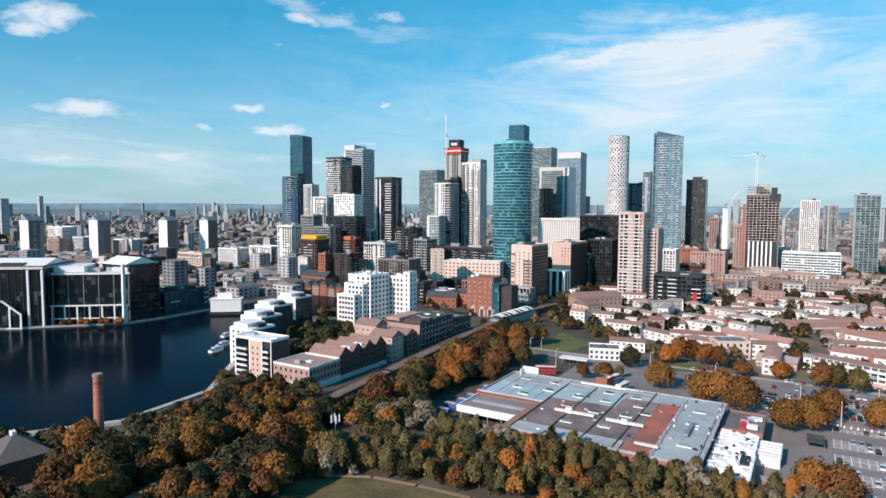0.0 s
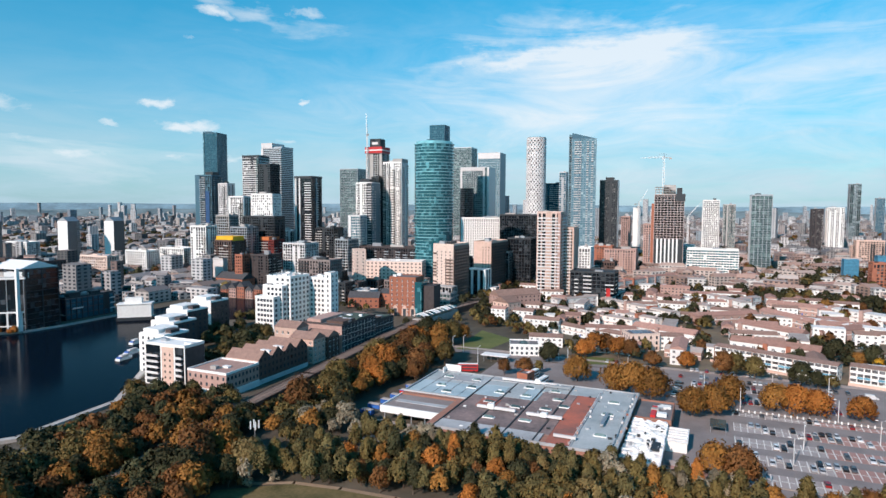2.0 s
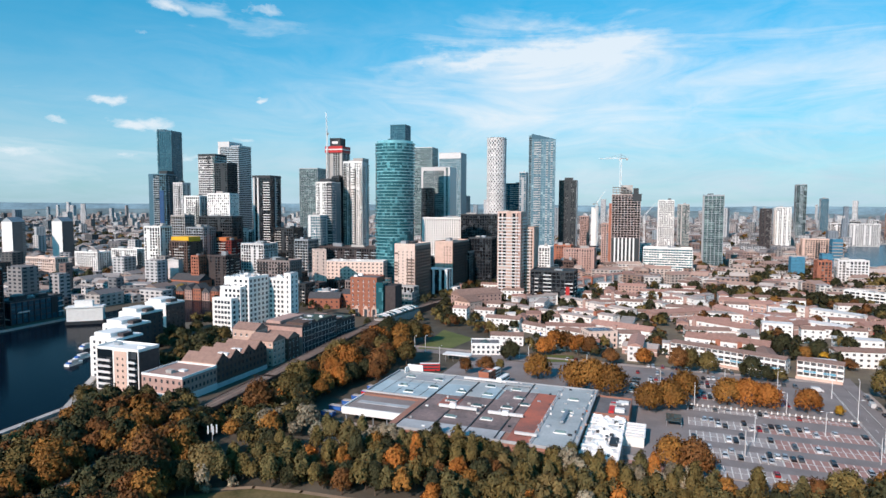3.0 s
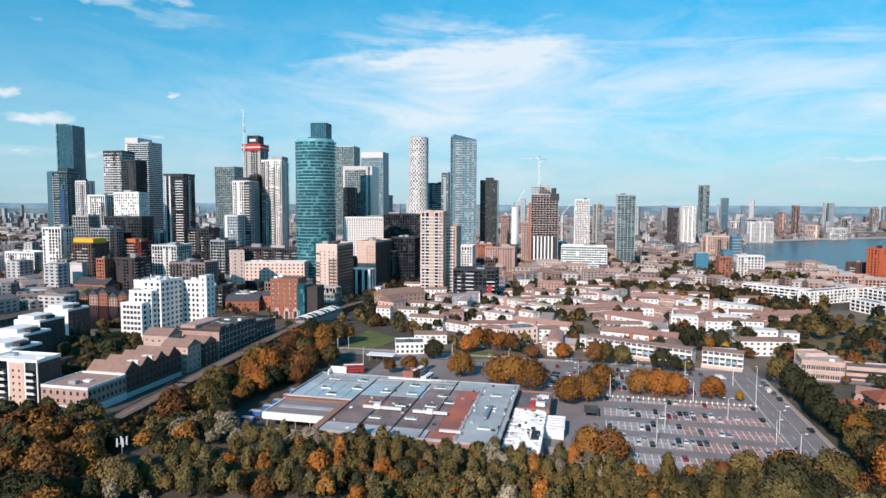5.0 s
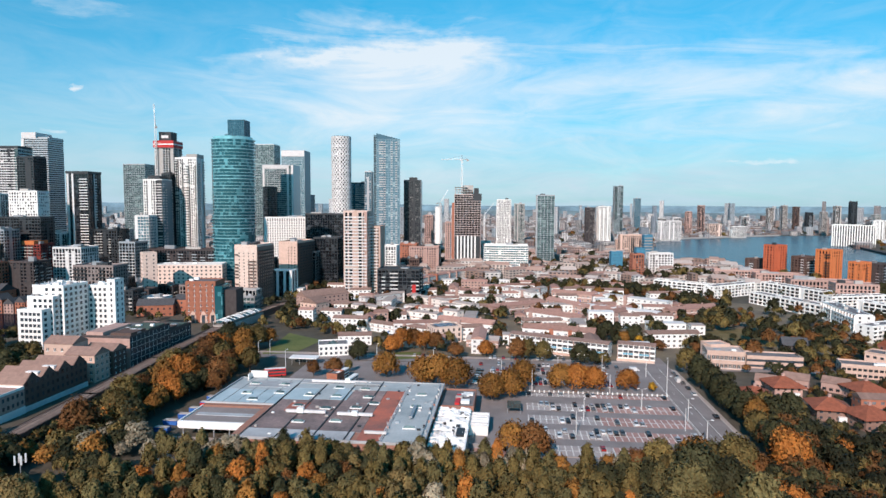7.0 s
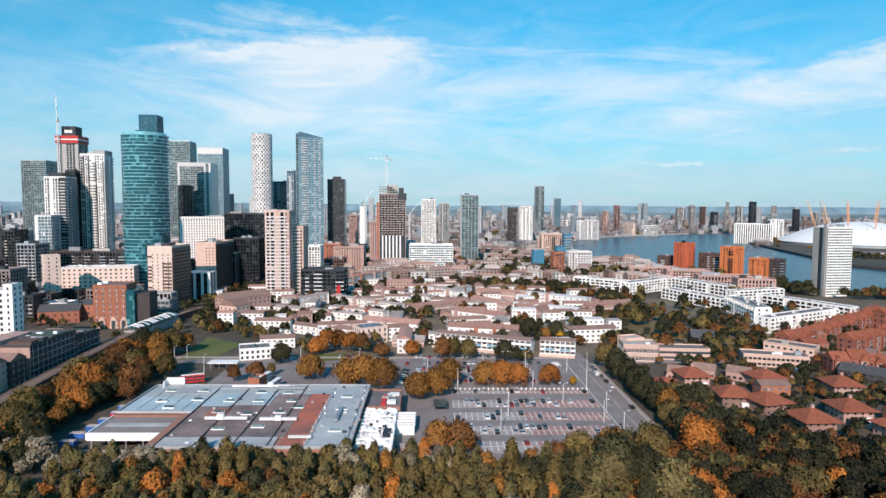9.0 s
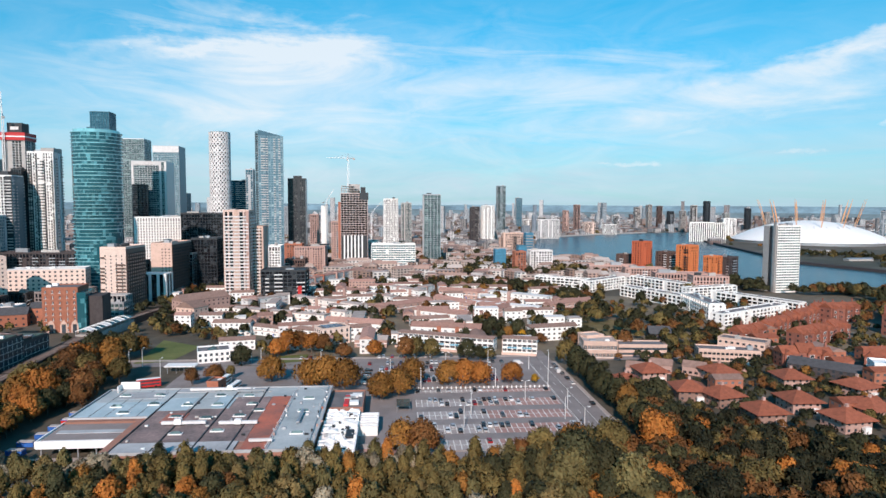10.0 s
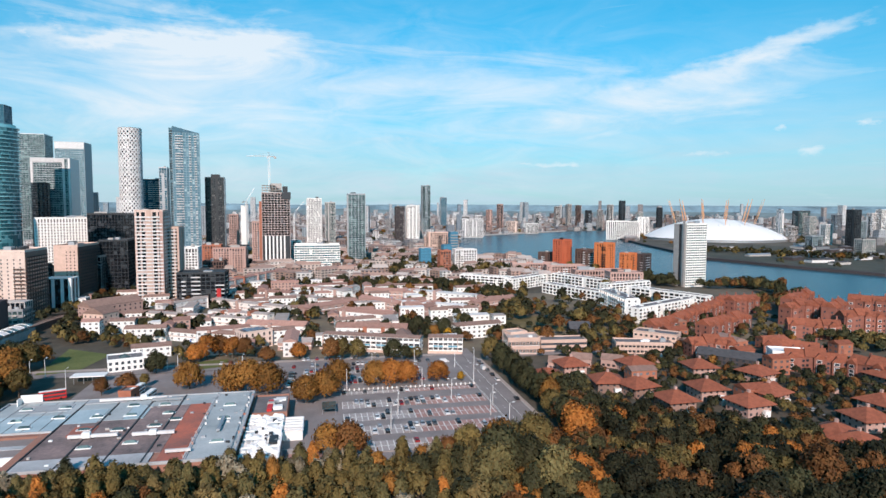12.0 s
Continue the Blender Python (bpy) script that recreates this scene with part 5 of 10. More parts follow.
tower("offices and flats across the river", 1702.0, 407.2, 18, 18, 55.0, -28, 3.6, 4.5, STEEL, G_GREY, band=0.9, pier=0.8, plant=1, name="riverside_block", group="blocks along the far river bank")
tower("offices and flats across the river", 1857.0, 401.8, 12, 18, 81.1, -28, 3.6, 4.5, WHITE, G_DARK, band=0.9, pier=0.8, plant=1, name="riverside_block", group="blocks along the far river bank")
tower("offices and flats across the river", 1438.7, 424.6, 27, 18, 28.0, -28, 3.6, 4.5, STEEL, G_GREY, band=0.9, pier=0.8, plant=1, name="riverside_block", group="blocks along the far river bank")
tower("offices and flats across the river", 1711.8, 556.6, 20, 18, 37.1, -28, 3.6, 4.5, CONCRETE, G_DARK, band=0.9, pier=0.8, plant=1, name="riverside_block", group="blocks along the far river bank")
tower("offices and flats across the river", 1363.6, 317.2, 30, 18, 28.3, -28, 3.6, 4.5, CONCRETE, G_GREY, band=0.9, pier=0.8, plant=1, name="riverside_block", group="blocks along the far river bank")
tower("offices and flats across the river", 1922.7, 1262.2, 16, 18, 73.2, -28, 3.6, 4.5, CONCRETE, G_DARK, band=0.9, pier=0.8, plant=1, name="riverside_block", group="blocks along the far river bank")
tower("offices and flats across the river", 1791.5, 1442.4, 20, 18, 55.3, -28, 3.6, 4.5, OFFWHITE, G_DARK, band=0.9, pier=0.8, plant=1, name="riverside_block", group="blocks along the far river bank")
tower("offices and flats across the river", 1994.3, 1145.8, 18, 18, 66.0, -28, 3.6, 4.5, CONCRETE, G_GREY, band=0.9, pier=0.8, plant=1, name="riverside_block", group="blocks along the far river bank")
tower("offices and flats across the river", 2230.9, 1128.3, 15, 18, 69.2, -28, 3.6, 4.5, CONCRETE, G_DARK, band=0.9, pier=0.8, plant=1, name="riverside_block", group="blocks along the far river bank")


# ---- white dome with its yellow masts across the river ----
def dome(x, y, r, h):
    t = thing("dome", x, y, 0, "white fabric dome hung from leaning yellow masts", "arena")
    b = Bits()
    k, rows = 72, 12
    R_ = (r * r + h * h) / (2 * h)
    prof = []
    for i in range(rows + 1):
        q = r * (1 - i / rows)
        prof.append((q, math.sqrt(R_ * R_ - q * q) - (R_ - h) + 6))
    for (r0, z0), (r1, z1) in zip(prof, prof[1:]):
        for j in range(k):
            a, c = 2 * math.pi * j / k, 2 * math.pi * (j + 1) / k
            b.quad([(r0 * math.cos(a), r0 * math.sin(a), z0), (r0 * math.cos(c), r0 * math.sin(c), z0), (r1 * math.cos(c), r1 * math.sin(c), z1), (r1 * math.cos(a), r1 * math.sin(a), z1)])
    part("canopy", b, WHITEPAINT, t)
    part("base_wall", Bits().prism([(r * 0.99 * math.cos(math.pi * j / 36), r * 0.99 * math.sin(math.pi * j / 36)) for j in range(72)], 0, 7), STEEL, t)
    for j in range(24):
        a = 2 * math.pi * j / 24
        part("valley_cable", Bits().tube((r * math.cos(a), r * math.sin(a), 6.5), (r * 0.55 * math.cos(a), r * 0.55 * math.sin(a), 6.5 + math.sqrt(R_ * R_ - (r * 0.55) ** 2) - (R_ - h) + 0.5), 0.5, 0.5, 4), STEEL, t)
    for j in range(12):
        a = 2 * math.pi * (j + 0.3) / 12
        p0 = Vector((r * 0.55 * math.cos(a), r * 0.55 * math.sin(a), 34))
        p1 = Vector((r * 0.68 * math.cos(a), r * 0.68 * math.sin(a), 108))
        m = Bits()
        side = Vector((-math.sin(a), math.cos(a), 0))
        mid = (p0 + p1) / 2
        for s in (-1, 0, 1):
            off = side * s * 1.8
            m.tube(p0, mid + off, 0.4, 0.5, 5)
            m.tube(mid + off, p1, 0.5, 0.35, 5)
        part("mast", m, YELLOWMAST, t, "yellow lattice mast")
    return t


YELLOWMAST = mat("yellow_mast_paint", (0.66, 0.34, 0.17), var=0.1)
dome(DOME[0], DOME[1], 180, 49)
# far bank flats of the peninsula
sheet("meadow_peninsula", [(1291.6, 673.2), (1071.1, 474.0), (1022.1, 331.3), (1000.4, 207.3), (1595.8, 333.2), (1412.3, 575.3)], 0.3, mat("peninsula_ground", (0.065, 0.062, 0.045), var=0.4, scale=0.02, fine=0.2, per_object=0), "rough brown green ground on the far bank", "meadow")

r_pen = random.Random(8)
shed_polygon = [(1251.6, 614.3), (1128.4, 489.2), (1084.4, 351.7), (1054.1, 218.7), (1686.9, 352.4), (1626.8, 504.7)]
made_sheds = 0
for k in range(400):
    x, y = r_pen.uniform(950, 1750), r_pen.uniform(180, 800)
    if in_poly(x, y, shed_polygon) and made_sheds < 26:
        made_sheds += 1
        w, d, h = r_pen.uniform(14, 50), r_pen.uniform(8, 18), r_pen.uniform(3, 8)
        t = thing("depot_shed", x, y, -20 + r_pen.uniform(-12, 12), "low grey shed on the far bank", "shed", "sheds of the far bank")
        part("wall", box(-w / 2, -d / 2, 0, w / 2, d / 2, h), r_pen.choice((CONCRETE, STEEL, DARKBRICK, OFFWHITE)), t)
        part("roof", Bits().gable(-w / 2, -d / 2, w / 2, d / 2, h, h + 1.6, "x", 0.3), r_pen.choice((GREYROOF, STEEL, SLATE)), t)


# ---- round the dock ----
def office(label, ax, ay, bx, by, depth, h, **kw):
    yaw, run = line_frame(ax, ay, bx, by)
    m = pose(ax, ay, 0, 0, 0, yaw) @ Vector((run / 2, depth / 2, 0))
    return tower(label, m.x, m.y, run, depth, h, yaw, **kw)


o1 = office("black glass dockside office with a white portal", -352, 436, -287.9, 443.1, 46, 44, fl=4.0, bay=5, wall=DARKMETAL, glass=G_DARK, band=0.0, pier=0.35, roof=OFFWHITE, plant=2, name="office_building", category="office")
part("roof_vault", Bits().gable(-28, -20, 30, 20, 44, 49, "x", 0.0), WHITEPAINT, o1)
part("portal_hall", box(-5.4, -28.6, 0, 17.8, -22.4, 10.6), G_DARK, o1, "black glazed entrance hall")
part("portal_gable", Bits().gable(-5.2, -28.6, 17.6, -22.4, 10.8, 19.4, "y", 0.0), G_DARK, o1)
for x, z in ((-6.2, 10.6), (1.2, 16.0), (11.2, 16.0), (18.6, 10.6)):
    part("portal_post", box(x - 0.6, -29.6, 0, x + 0.6, -28.7, z), WHITEPAINT, o1)
for s in (-1, 1):
    part("portal_rafter", Bits().tube((6.2 + s * 12.9, -29.2, 10.4), (6.2, -29.2, 20.6), 0.75, 0.75, 6), WHITEPAINT, o1)
part("portal_sill", box(-6.2, -29.5, 0.3, 18.6, -28.8, 1.2, bottom=True), WHITEPAINT, o1)
for x in (-8.8, 21.5, 31.2):
    part("corner_column", box(x - 0.7, -24.6, 0, x + 0.7, -23.2, 42), WHITEPAINT, o1)
part("roof_edge", box(-32, -24.2, 42.6, 32, -23.2, 44.4, bottom=True), OFFWHITE, o1)
o2 = office("black glass dockside office with white columns", -288.8, 453.7, -236.5, 461.7, 48, 38, fl=4.0, bay=10, wall=STEEL, glass=G_DARK, band=0.0, pier=0.35, roof=WHITEPAINT, plant=4, name="office_building", category="office")
part("end_column", box(-29.5, -26, 0, -27.6, -24.1, 39), WHITEPAINT, o2)
part("portico_beam", box(-29, -28, 14, 27, -26.8, 15.0, bottom=True), WHITEPAINT, o2)
part("portico_beam", box(-29, -28, 4.6, 27, -27.2, 5.3, bottom=True), WHITEPAINT, o2)
part("roof_edge", box(-29, -24.9, 37.2, 28, -24.2, 38.6, bottom=True), WHITEPAINT, o2)
for k in range(7):
    part("portico_post", box(-26.5 + k * 8.6, -27.8, 0, -25.5 + k * 8.6, -26.9, 14), WHITEPAINT, o2)
part("roof_slab", box(-30, -20, 38, -6, 8, 43), WHITEPAINT, o2)
part("roof_slab", box(14, -22, 38, 29, 10, 42), WHITEPAINT, o2)
part("stair_tower", box(-4, 4, 38, 6, 14, 50), BROWNBRICK, o2, "brown brick stair towers")
part("stair_tower", box(-2, -2, 38, 1.5, 3.4, 49), CREAM, o2)
o3 = office("dark glass corner wing of the dockside office", -235.6, 461.7, -223.2, 483.2, 46, 44, fl=4.0, bay=10, wall=DARKMETAL, glass=G_DARK, band=0.4, pier=0.7, plant=0, name="office_building", category="office")
part("end_column", box(-19, -24.5, 0, -17, -22.5, 45), WHITEPAINT, o3)
part("roof_wedge", Bits().gable(-14, -20, 14, 16, 44, 49, "y", 0.0), WHITEPAINT, o3)
office("low teal glass warehouse on the quay", -227.6, 500.9, -206.6, 538.3, 24, 17, fl=4.2, bay=5, wall=DARKMETAL, glass=G_BLUE, band=0.6, pier=0.8, roof=GREYROOF, plant=5, name="warehouse", category="warehouse")
boat = thing("floating_restaurant", -176.2, 502.3, 8, "white two storey floating pavilion moored at the quay", "boat")
part("hull", Bits().prism([(-14, -5), (12, -5), (15, 0), (12, 6), (-14, 6)], 0.2, 2.6), DARKMETAL, boat)
part("deck_house", box(-13, -4.2, 2.6, 11, 5, 12.5), WHITE, boat)
part("upper_deck", box(-13.6, -4.8, 12.5, 11.6, 5.6, 13.3), WHITEPAINT, boat)
part("wheel_house", box(-8, -2, 13.3, 4, 3.4, 17.5), WHITE, boat)
for x, y, l in ((-138.3, 373.1, 11), (-138.8, 388.3, 13), (-146.8, 415.4, 9)):
    b = thing("moored_boat", x, y, 65, "small white boat moored by the quay", "boat", "moored boats", z=0.1)
    part("hull", Bits().prism([(-l / 2, -1.7), (l * 0.3, -1.7), (l / 2, 0), (l * 0.3, 1.7), (-l / 2, 1.7)], 0, 1.3), WHITEPAINT, b)
    part("cabin", box(-l * 0.3, -1.2, 1.3, l * 0.15, 1.2, 2.9), OFFWHITE, b)
    part("cockpit_cover", box(-l * 0.45, -1.3, 1.3, -l * 0.31, 1.3, 2.1), BLUE, b)

# white stepped flats on the dock's near side
def balcony_stack(t, x0, x1, y, h, fl, material=STEEL):
    for k in range(1, int(h / fl)):
        q = box(x0, y - 1.5, k * fl, x1, y, k * fl + 0.2, bottom=True).box(x0, y - 1.5, k * fl + 0.2, x1, y - 1.4, k * fl + 1.2)
        part("balcony", q, material, t)


fa = block("white and peach brick flats with glazed balconies", -110, 322, -87, 309, 13, 20.5, WHITE, roof=WHITEPAINT, floors=7, n_front=0, n_side=3, win=(1.2, 1.3), trim=WHITEPAINT, plant=2)
FW = math.hypot(23, 13) / 2
part("brick_panel", box(-1.5, -6.75, 0, 6.0, -6.53, 19.6), PEACH, fa)
for k in range(6):
    for x in (0.6, 3.8):
        part("window", window_mesh(0.9, 1.1)[0], parent=fa, at=shift(x, -6.78, 1.0 + 2.9 * k))
balcony_stack(fa, -FW + 1.5, -3.0, -6.5, 20, 2.9, OFFWHITE)
balcony_stack(fa, 7.4, FW - 1.0, -6.5, 20, 2.9, OFFWHITE)
part("glazing", box(-FW + 1.2, -6.62, 0.6, -2.6, -6.52, 20), G_DARK, fa)
part("glazing", box(7.0, -6.62, 0.6, FW - 0.6, -6.52, 20), G_DARK, fa)
# Side away from the sun: its shade is put into dark brick.
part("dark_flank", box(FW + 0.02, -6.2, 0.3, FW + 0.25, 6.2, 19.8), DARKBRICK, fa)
for k, (x, y) in enumerate(((-107.5, 344.3), (-111.8, 376.0), (-114.1, 411.7), (-107.6, 443.9))):
    b = thing("stepped_block", x, y, GRID, "white stepped dockside flats with flat roofs", "building", "stepped flats by the dock")
    hh = 21.5 + 0.8 * k
    part("wall", box(-9, -8, 0, 9, 9, hh), WHITE, b)
    # The unlit side again, shade put into a darker brick face.
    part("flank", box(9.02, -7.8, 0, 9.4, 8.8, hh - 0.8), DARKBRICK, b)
    part("roof", box(-8.8, -7.8, hh, 8.8, 8.8, hh + 0.4), WHITEPAINT, b)
    part("roof_step", box(-8, -6, hh + 0.4, 3, 7, hh + 2.4), WHITEPAINT, b)
    part("stair_head", box(4.5, -3, hh + 0.4, 8.4, 3, hh + 2.2), DARKBRICK, b)
    for ang, off, nn in ((90, 9.42, 4), (0, 8.02, 4), (270, 9.02, 5)):
        windows(b, 16, off, ang, nn, 1.2, 2.9, 7, 1.4, 1.5)
# white flats with punched windows
GREENDECK = mat("green_roof_deck", (0.07, 0.1, 0.08), var=0.3)
# Brown pink brick; on the cream tower it also holds a side's shade.
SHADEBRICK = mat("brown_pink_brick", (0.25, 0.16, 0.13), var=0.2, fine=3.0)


def corner_block(label, x, y, yaw, run, depth, h, **kw):
    """A block whose left front corner stands at x, y."""
    c = pose(x, y, 0, 0, 0, yaw) @ Vector((run, 0, 0))
    return block(label, x, y, c.x, c.y, depth, h, WHITE, roof=WHITEPAINT, trim=WHITEPAINT, **kw)


corner_block("white rendered flats with small square windows", -76.9, 445.8, -33, 16.5, 11.2, 25.0, floors=7, n_front=5, n_side=2, win=(2.1, 1.9), plant=0, a=0.1, b=0.95)
corner_block("white middle step of the rendered flats", -72.4, 451.4, -33, 17.5, 5.6, 32.2, floors=9, n_front=4, n_side=1, win=(2.1, 1.9), plant=4, a=0.2, b=1.0)
wb = corner_block("taller white flats with a shaded long side", -70.4, 457.2, -33, 21.5, 21.4, 38.3, floors=11, n_front=3, n_side=5, win=(2.1, 1.9), plant=6, a=0.35, b=1.0)
rr = random.Random(4)
for k in range(16):
    x, y = rr.uniform(-9, 9), rr.uniform(-9, 9)
    part("roof_mast", box(x - 0.25, y - 0.25, 38.3, x + 0.25, y + 0.25, 38.3 + rr.uniform(1.5, 4.5)), rr.choice((STEEL, DARKMETAL, OFFWHITE)), wb)
corner_block("white framed flats with rows of dark windows", -40.6, 464.7, -33, 13.5, 14, 35.9, floors=10, n_front=4, n_side=3, win=(1.7, 1.9), plant=3)
corner_block("white end slab of the framed flats", -29.2, 456.6, -33, 5.7, 9, 39.9, floors=11, n_front=1, n_side=2, win=(1.2, 1.9), plant=1)

# brick gabled warehouse along the railway
gw = block("low brick annex with a white base and flat roof", *uv(-229, 217), *uv(-205, 217), 22.5, 11.0, PINK, roof=PINK, floors=3, n_front=7, n_side=9, win=(1.2, 1.6), plant=2, trim=WHITEPAINT)
part("white_base", box(-12.2, -11.65, 0, 12.2, -11.28, 3.2), WHITEPAINT, gw)
part("white_base", box(12.02, -11.2, 0, 12.3, 11.2, 3.2), WHITEPAINT, gw)
hall = thing("gabled_warehouse", *uv(-216, 260), GRID, "brown brick warehouse with a row of gables and tiled roofs", "warehouse")
for k in range(4):
    y0 = -20 + 10 * k
    part("wall", box(-10.5, y0, 0, 10.5, y0 + 9.98, 12.2), BROWNBRICK, hall)
    g = Bits()
    g.v.extend([(10.52, y0, 12.2), (10.52, y0 + 9.9, 12.2), (10.52, y0 + 5, 16.6), (10.1, y0, 12.2), (10.1, y0 + 9.9, 12.2), (10.1, y0 + 5, 16.6)])
    for q in ((0, 1, 2), (3, 5, 4), (0, 2, 5, 3), (1, 4, 5, 2)):
        g.f.append(q)
        g.uv.extend([(0.0, -1.0)] * len(q))
    part("gable_wall", g, BROWNBRICK, hall)
    part("roof", Bits().gable(-10.5, y0, 10.0, y0 + 9.9, 12.2, 16.2, "x", 0.25), TILE, hall)
    if k in (1, 2):
        part("skylight", box(2, y0 + 1.0, 13.0, 8, y0 + 3.4, 14.8), WHITEPAINT, hall)
# Peach end and brown sides: sun and shade put into one building's brick.
part("end_wall", box(-10.5, -20.4, 0, 10.5, -20.02, 12.2), PEACH, hall)
windows(hall, 40, 10.56, 90, 13, 1.0, 3.4, 4, 1.3, 1.7)
windows(hall, 21, 20.45, 0, 5, 4.0, 3.0, 3, 1.2, 1.4)
part("white_base", box(10.55, -20, 0, 10.8, 20, 2.4), OFFWHITE, hall)
for du, dv, lab, wl, hh in ((-229, 297, "peach brick flats with small windows", PEACH, 18), (-213, 291, "peach brick gabled house among the warehouses", PEACH, 14), (-212, 304, "dark brick gabled workshop beside the tracks", BROWNBRICK, 13)):
    ax, ay = uv(du - 8, dv - 6)
    bx, by = uv(du + 8, dv - 6)
    block(lab, ax, ay, bx, by, 11.5, hh, wl, floors=4, n_front=4, n_side=3, win=(1.2, 1.5), pitched=3.2, roof_mat=TILE, framed=True)
for v0, dd, hh in ((313, 40, 17.0), (353.2, 25, 12.5)):
    ax, ay = uv(-232, v0)
    bx, by = uv(-204, v0)
    gl = block("black glazed offices with white window grids along the railway", ax, ay, bx, by, dd, hh, DARKBRICK, roof=GREYROOF, floors=int(hh / 3.2), n_front=0, n_side=int(dd / 4), win=(3.2, 2.5), framed=True, plant=10, group="glazed railway offices")
    part("front_wall", box(-14, -dd / 2 - 0.4, 0, 14, -dd / 2 - 0.05, hh - 0.5), PINK, gl)
    part("roof_band", box(-13, -dd * 0.45, hh + 0.1, -3, dd * 0.2, hh + 2.2), PINK, gl)
    part("roof_band", box(0, -dd * 0.4, hh + 0.1, 12, -dd * 0.05, hh + 1.6), BROWNBRICK, gl)
    part("roof_deck", box(-2, dd * 0.02, hh + 0.1, 12, dd * 0.45, hh + 0.8), GREENDECK, gl)

# low brick hut before the annex
hut = block("low brown brick hut with a grey felt roof beside the tracks", *uv(-201, 191), *uv(-188, 191), 9, 3.6, SHADEBRICK, roof=GREYROOF, floors=1, n_front=3, n_side=2, win=(1.1, 1.1), name="hut", category="hut")
part("lean_to", box(6.6, -4.2, 0, 10.2, 3.0, 2.7), SHADEBRICK, hut)
part("lean_to_roof", box(6.5, -4.4, 2.7, 10.4, 3.2, 2.9, bottom=True), GREYROOF, hut)

# brick houses on the inner dock
for k in range(6):
    q = k / 5.0
    ax, ay = -139.5 + 43.4 * q, 619.9 - 25.2 * q
    block("pinkish brick gabled house on the inner quay", ax, ay, ax + 7.4, ay - 4.2, 12, 8 + (k % 3) * 1.6, PINK if k % 2 else BRICK, floors=3, n_front=3, n_side=2, win=(1.2, 1.6), pitched=4.5, roof_mat=SLATE, name="house", category="house", group="gabled quay houses", along="y")
block("red brick hall under a dark roof by the inner dock", -160, 690, -128, 668, 18, 11, BRICK, floors=2, n_front=6, n_side=2, pitched=6, roof_mat=SLATE, name="hall")
block("low red brick hall with dark hipped roofs", -14.7, 544.3, 12, 538, 16, 9, BRICK, floors=2, n_front=6, n_side=2, pitched=4.5, roof_mat=SLATE, name="hall")
block("red brick house beside the low hall", 13, 547, 24, 541, 14, 12, BRICK, floors=3, n_front=3, n_side=2, pitched=3.5, roof_mat=SLATE, name="house", category="house")

# red brick block with arches and a green glass corner
rb = block("red brick block with pale arched entrances and windows", 20.0, 502.3, 40.6, 492.6, 20, 31.1, BRICK, roof=GREYROOF, floors=8, n_front=5, n_side=0, win=(1.1, 1.9), plant=2, framed=True)
RH = 31.1
part("glass_corner", box(10.6, -10.2, 0, 16.5, 9.8, RH - 3), G_TEAL, rb, "green glass corner bay")
part("dark_wing", box(16.52, -7, 0, 26, 9.8, RH - 6), DARKBRICK, rb)
for x in (-6, 2.0, 9):
    arch = Bits()
    pts = [(x - 2.4, 0), (x + 2.4, 0), (x + 2.4, 5), (x + 1.6, 7.4), (x, 9.2), (x - 1.6, 7.4), (x - 2.4, 5)]
    arch.quad([(p, -10.42, z) for p, z in pts])
    arch.quad([(x + (p - x) * 0.6, -10.46, z * 0.82) for p, z in pts][::1])
    part("arch", arch, PEACH, rb)
    part("arch_window", box(x - 1.3, -10.6, 0, x + 1.3, -10.44, 6.0), WINDOW, rb)
windows(rb, 20, 16.55, 90, 5, 3, 3.3, 8, 2.6, 2.4, 0, 0.85, TEALWINDOW)

def clad(t, side, material, n, ww, wh, a=0.0, b=1.0, out=0.28):
    """Plain brickwork over one whole face of a tower, with its own windows."""
    w, d, h = t["size"]
    run, off, ang = ((w, d / 2, 0), (d, w / 2, 90), (w, d / 2, 180), (d, w / 2, 270))[side]
    strip(t, side, 0.0, 1.0, material, out, z1=h - 0.9, name="brick_face")
    windows(t, run, off + out, ang, n, 1.3, 2.95, int((h - 3) / 2.95), ww, wh, a, b)


# cream slabs and towers further along the railway
cs = block("long cream brick flats with a flat roof", 1.7, 667.5, 60.1, 646.9, 18, 30.1, CREAM, roof=OFFWHITE, floors=8, n_front=14, n_side=3, win=(1.7, 1.6), plant=7, trim=OFFWHITE)
block("cream stair tower of the long flats", -10.0, 619.9, 1.4, 622.0, 14, 44.9, CREAM, floors=13, n_front=2, n_side=3, win=(1.2, 1.4))
ctw = tower("cream brick tower with shade put into its brown balconied side", 83.7, 590.1, 21, 37, 52.7, -33, 2.95, 4, CREAM, G_HOME, band=1.6, pier=1.6, roof=CREAM, plant=3, balcony=[(1, -0.45, 0.45, 1.3)], bal_mat=BROWNBRICK, name="apartment_tower")
clad(ctw, 0, CREAM, 4, 1.0, 1.2, 0.1, 0.95)
# Brown face turned from the sun, with its shade put into the brick.
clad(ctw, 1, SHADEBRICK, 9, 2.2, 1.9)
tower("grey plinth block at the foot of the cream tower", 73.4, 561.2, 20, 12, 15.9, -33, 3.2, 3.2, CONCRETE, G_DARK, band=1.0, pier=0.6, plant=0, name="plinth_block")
ptw = tower("peach tower with shade put into its brown side", 136.0, 654.0, 20, 46, 51.4, -35, 2.95, 4, PEACH, G_HOME, band=1.8, pier=2.2, plant=3, balcony=[(1, -0.48, 0.48, 1.2)], bal_mat=BROWNBRICK, name="apartment_tower")
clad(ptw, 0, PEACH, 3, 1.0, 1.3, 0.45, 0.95)
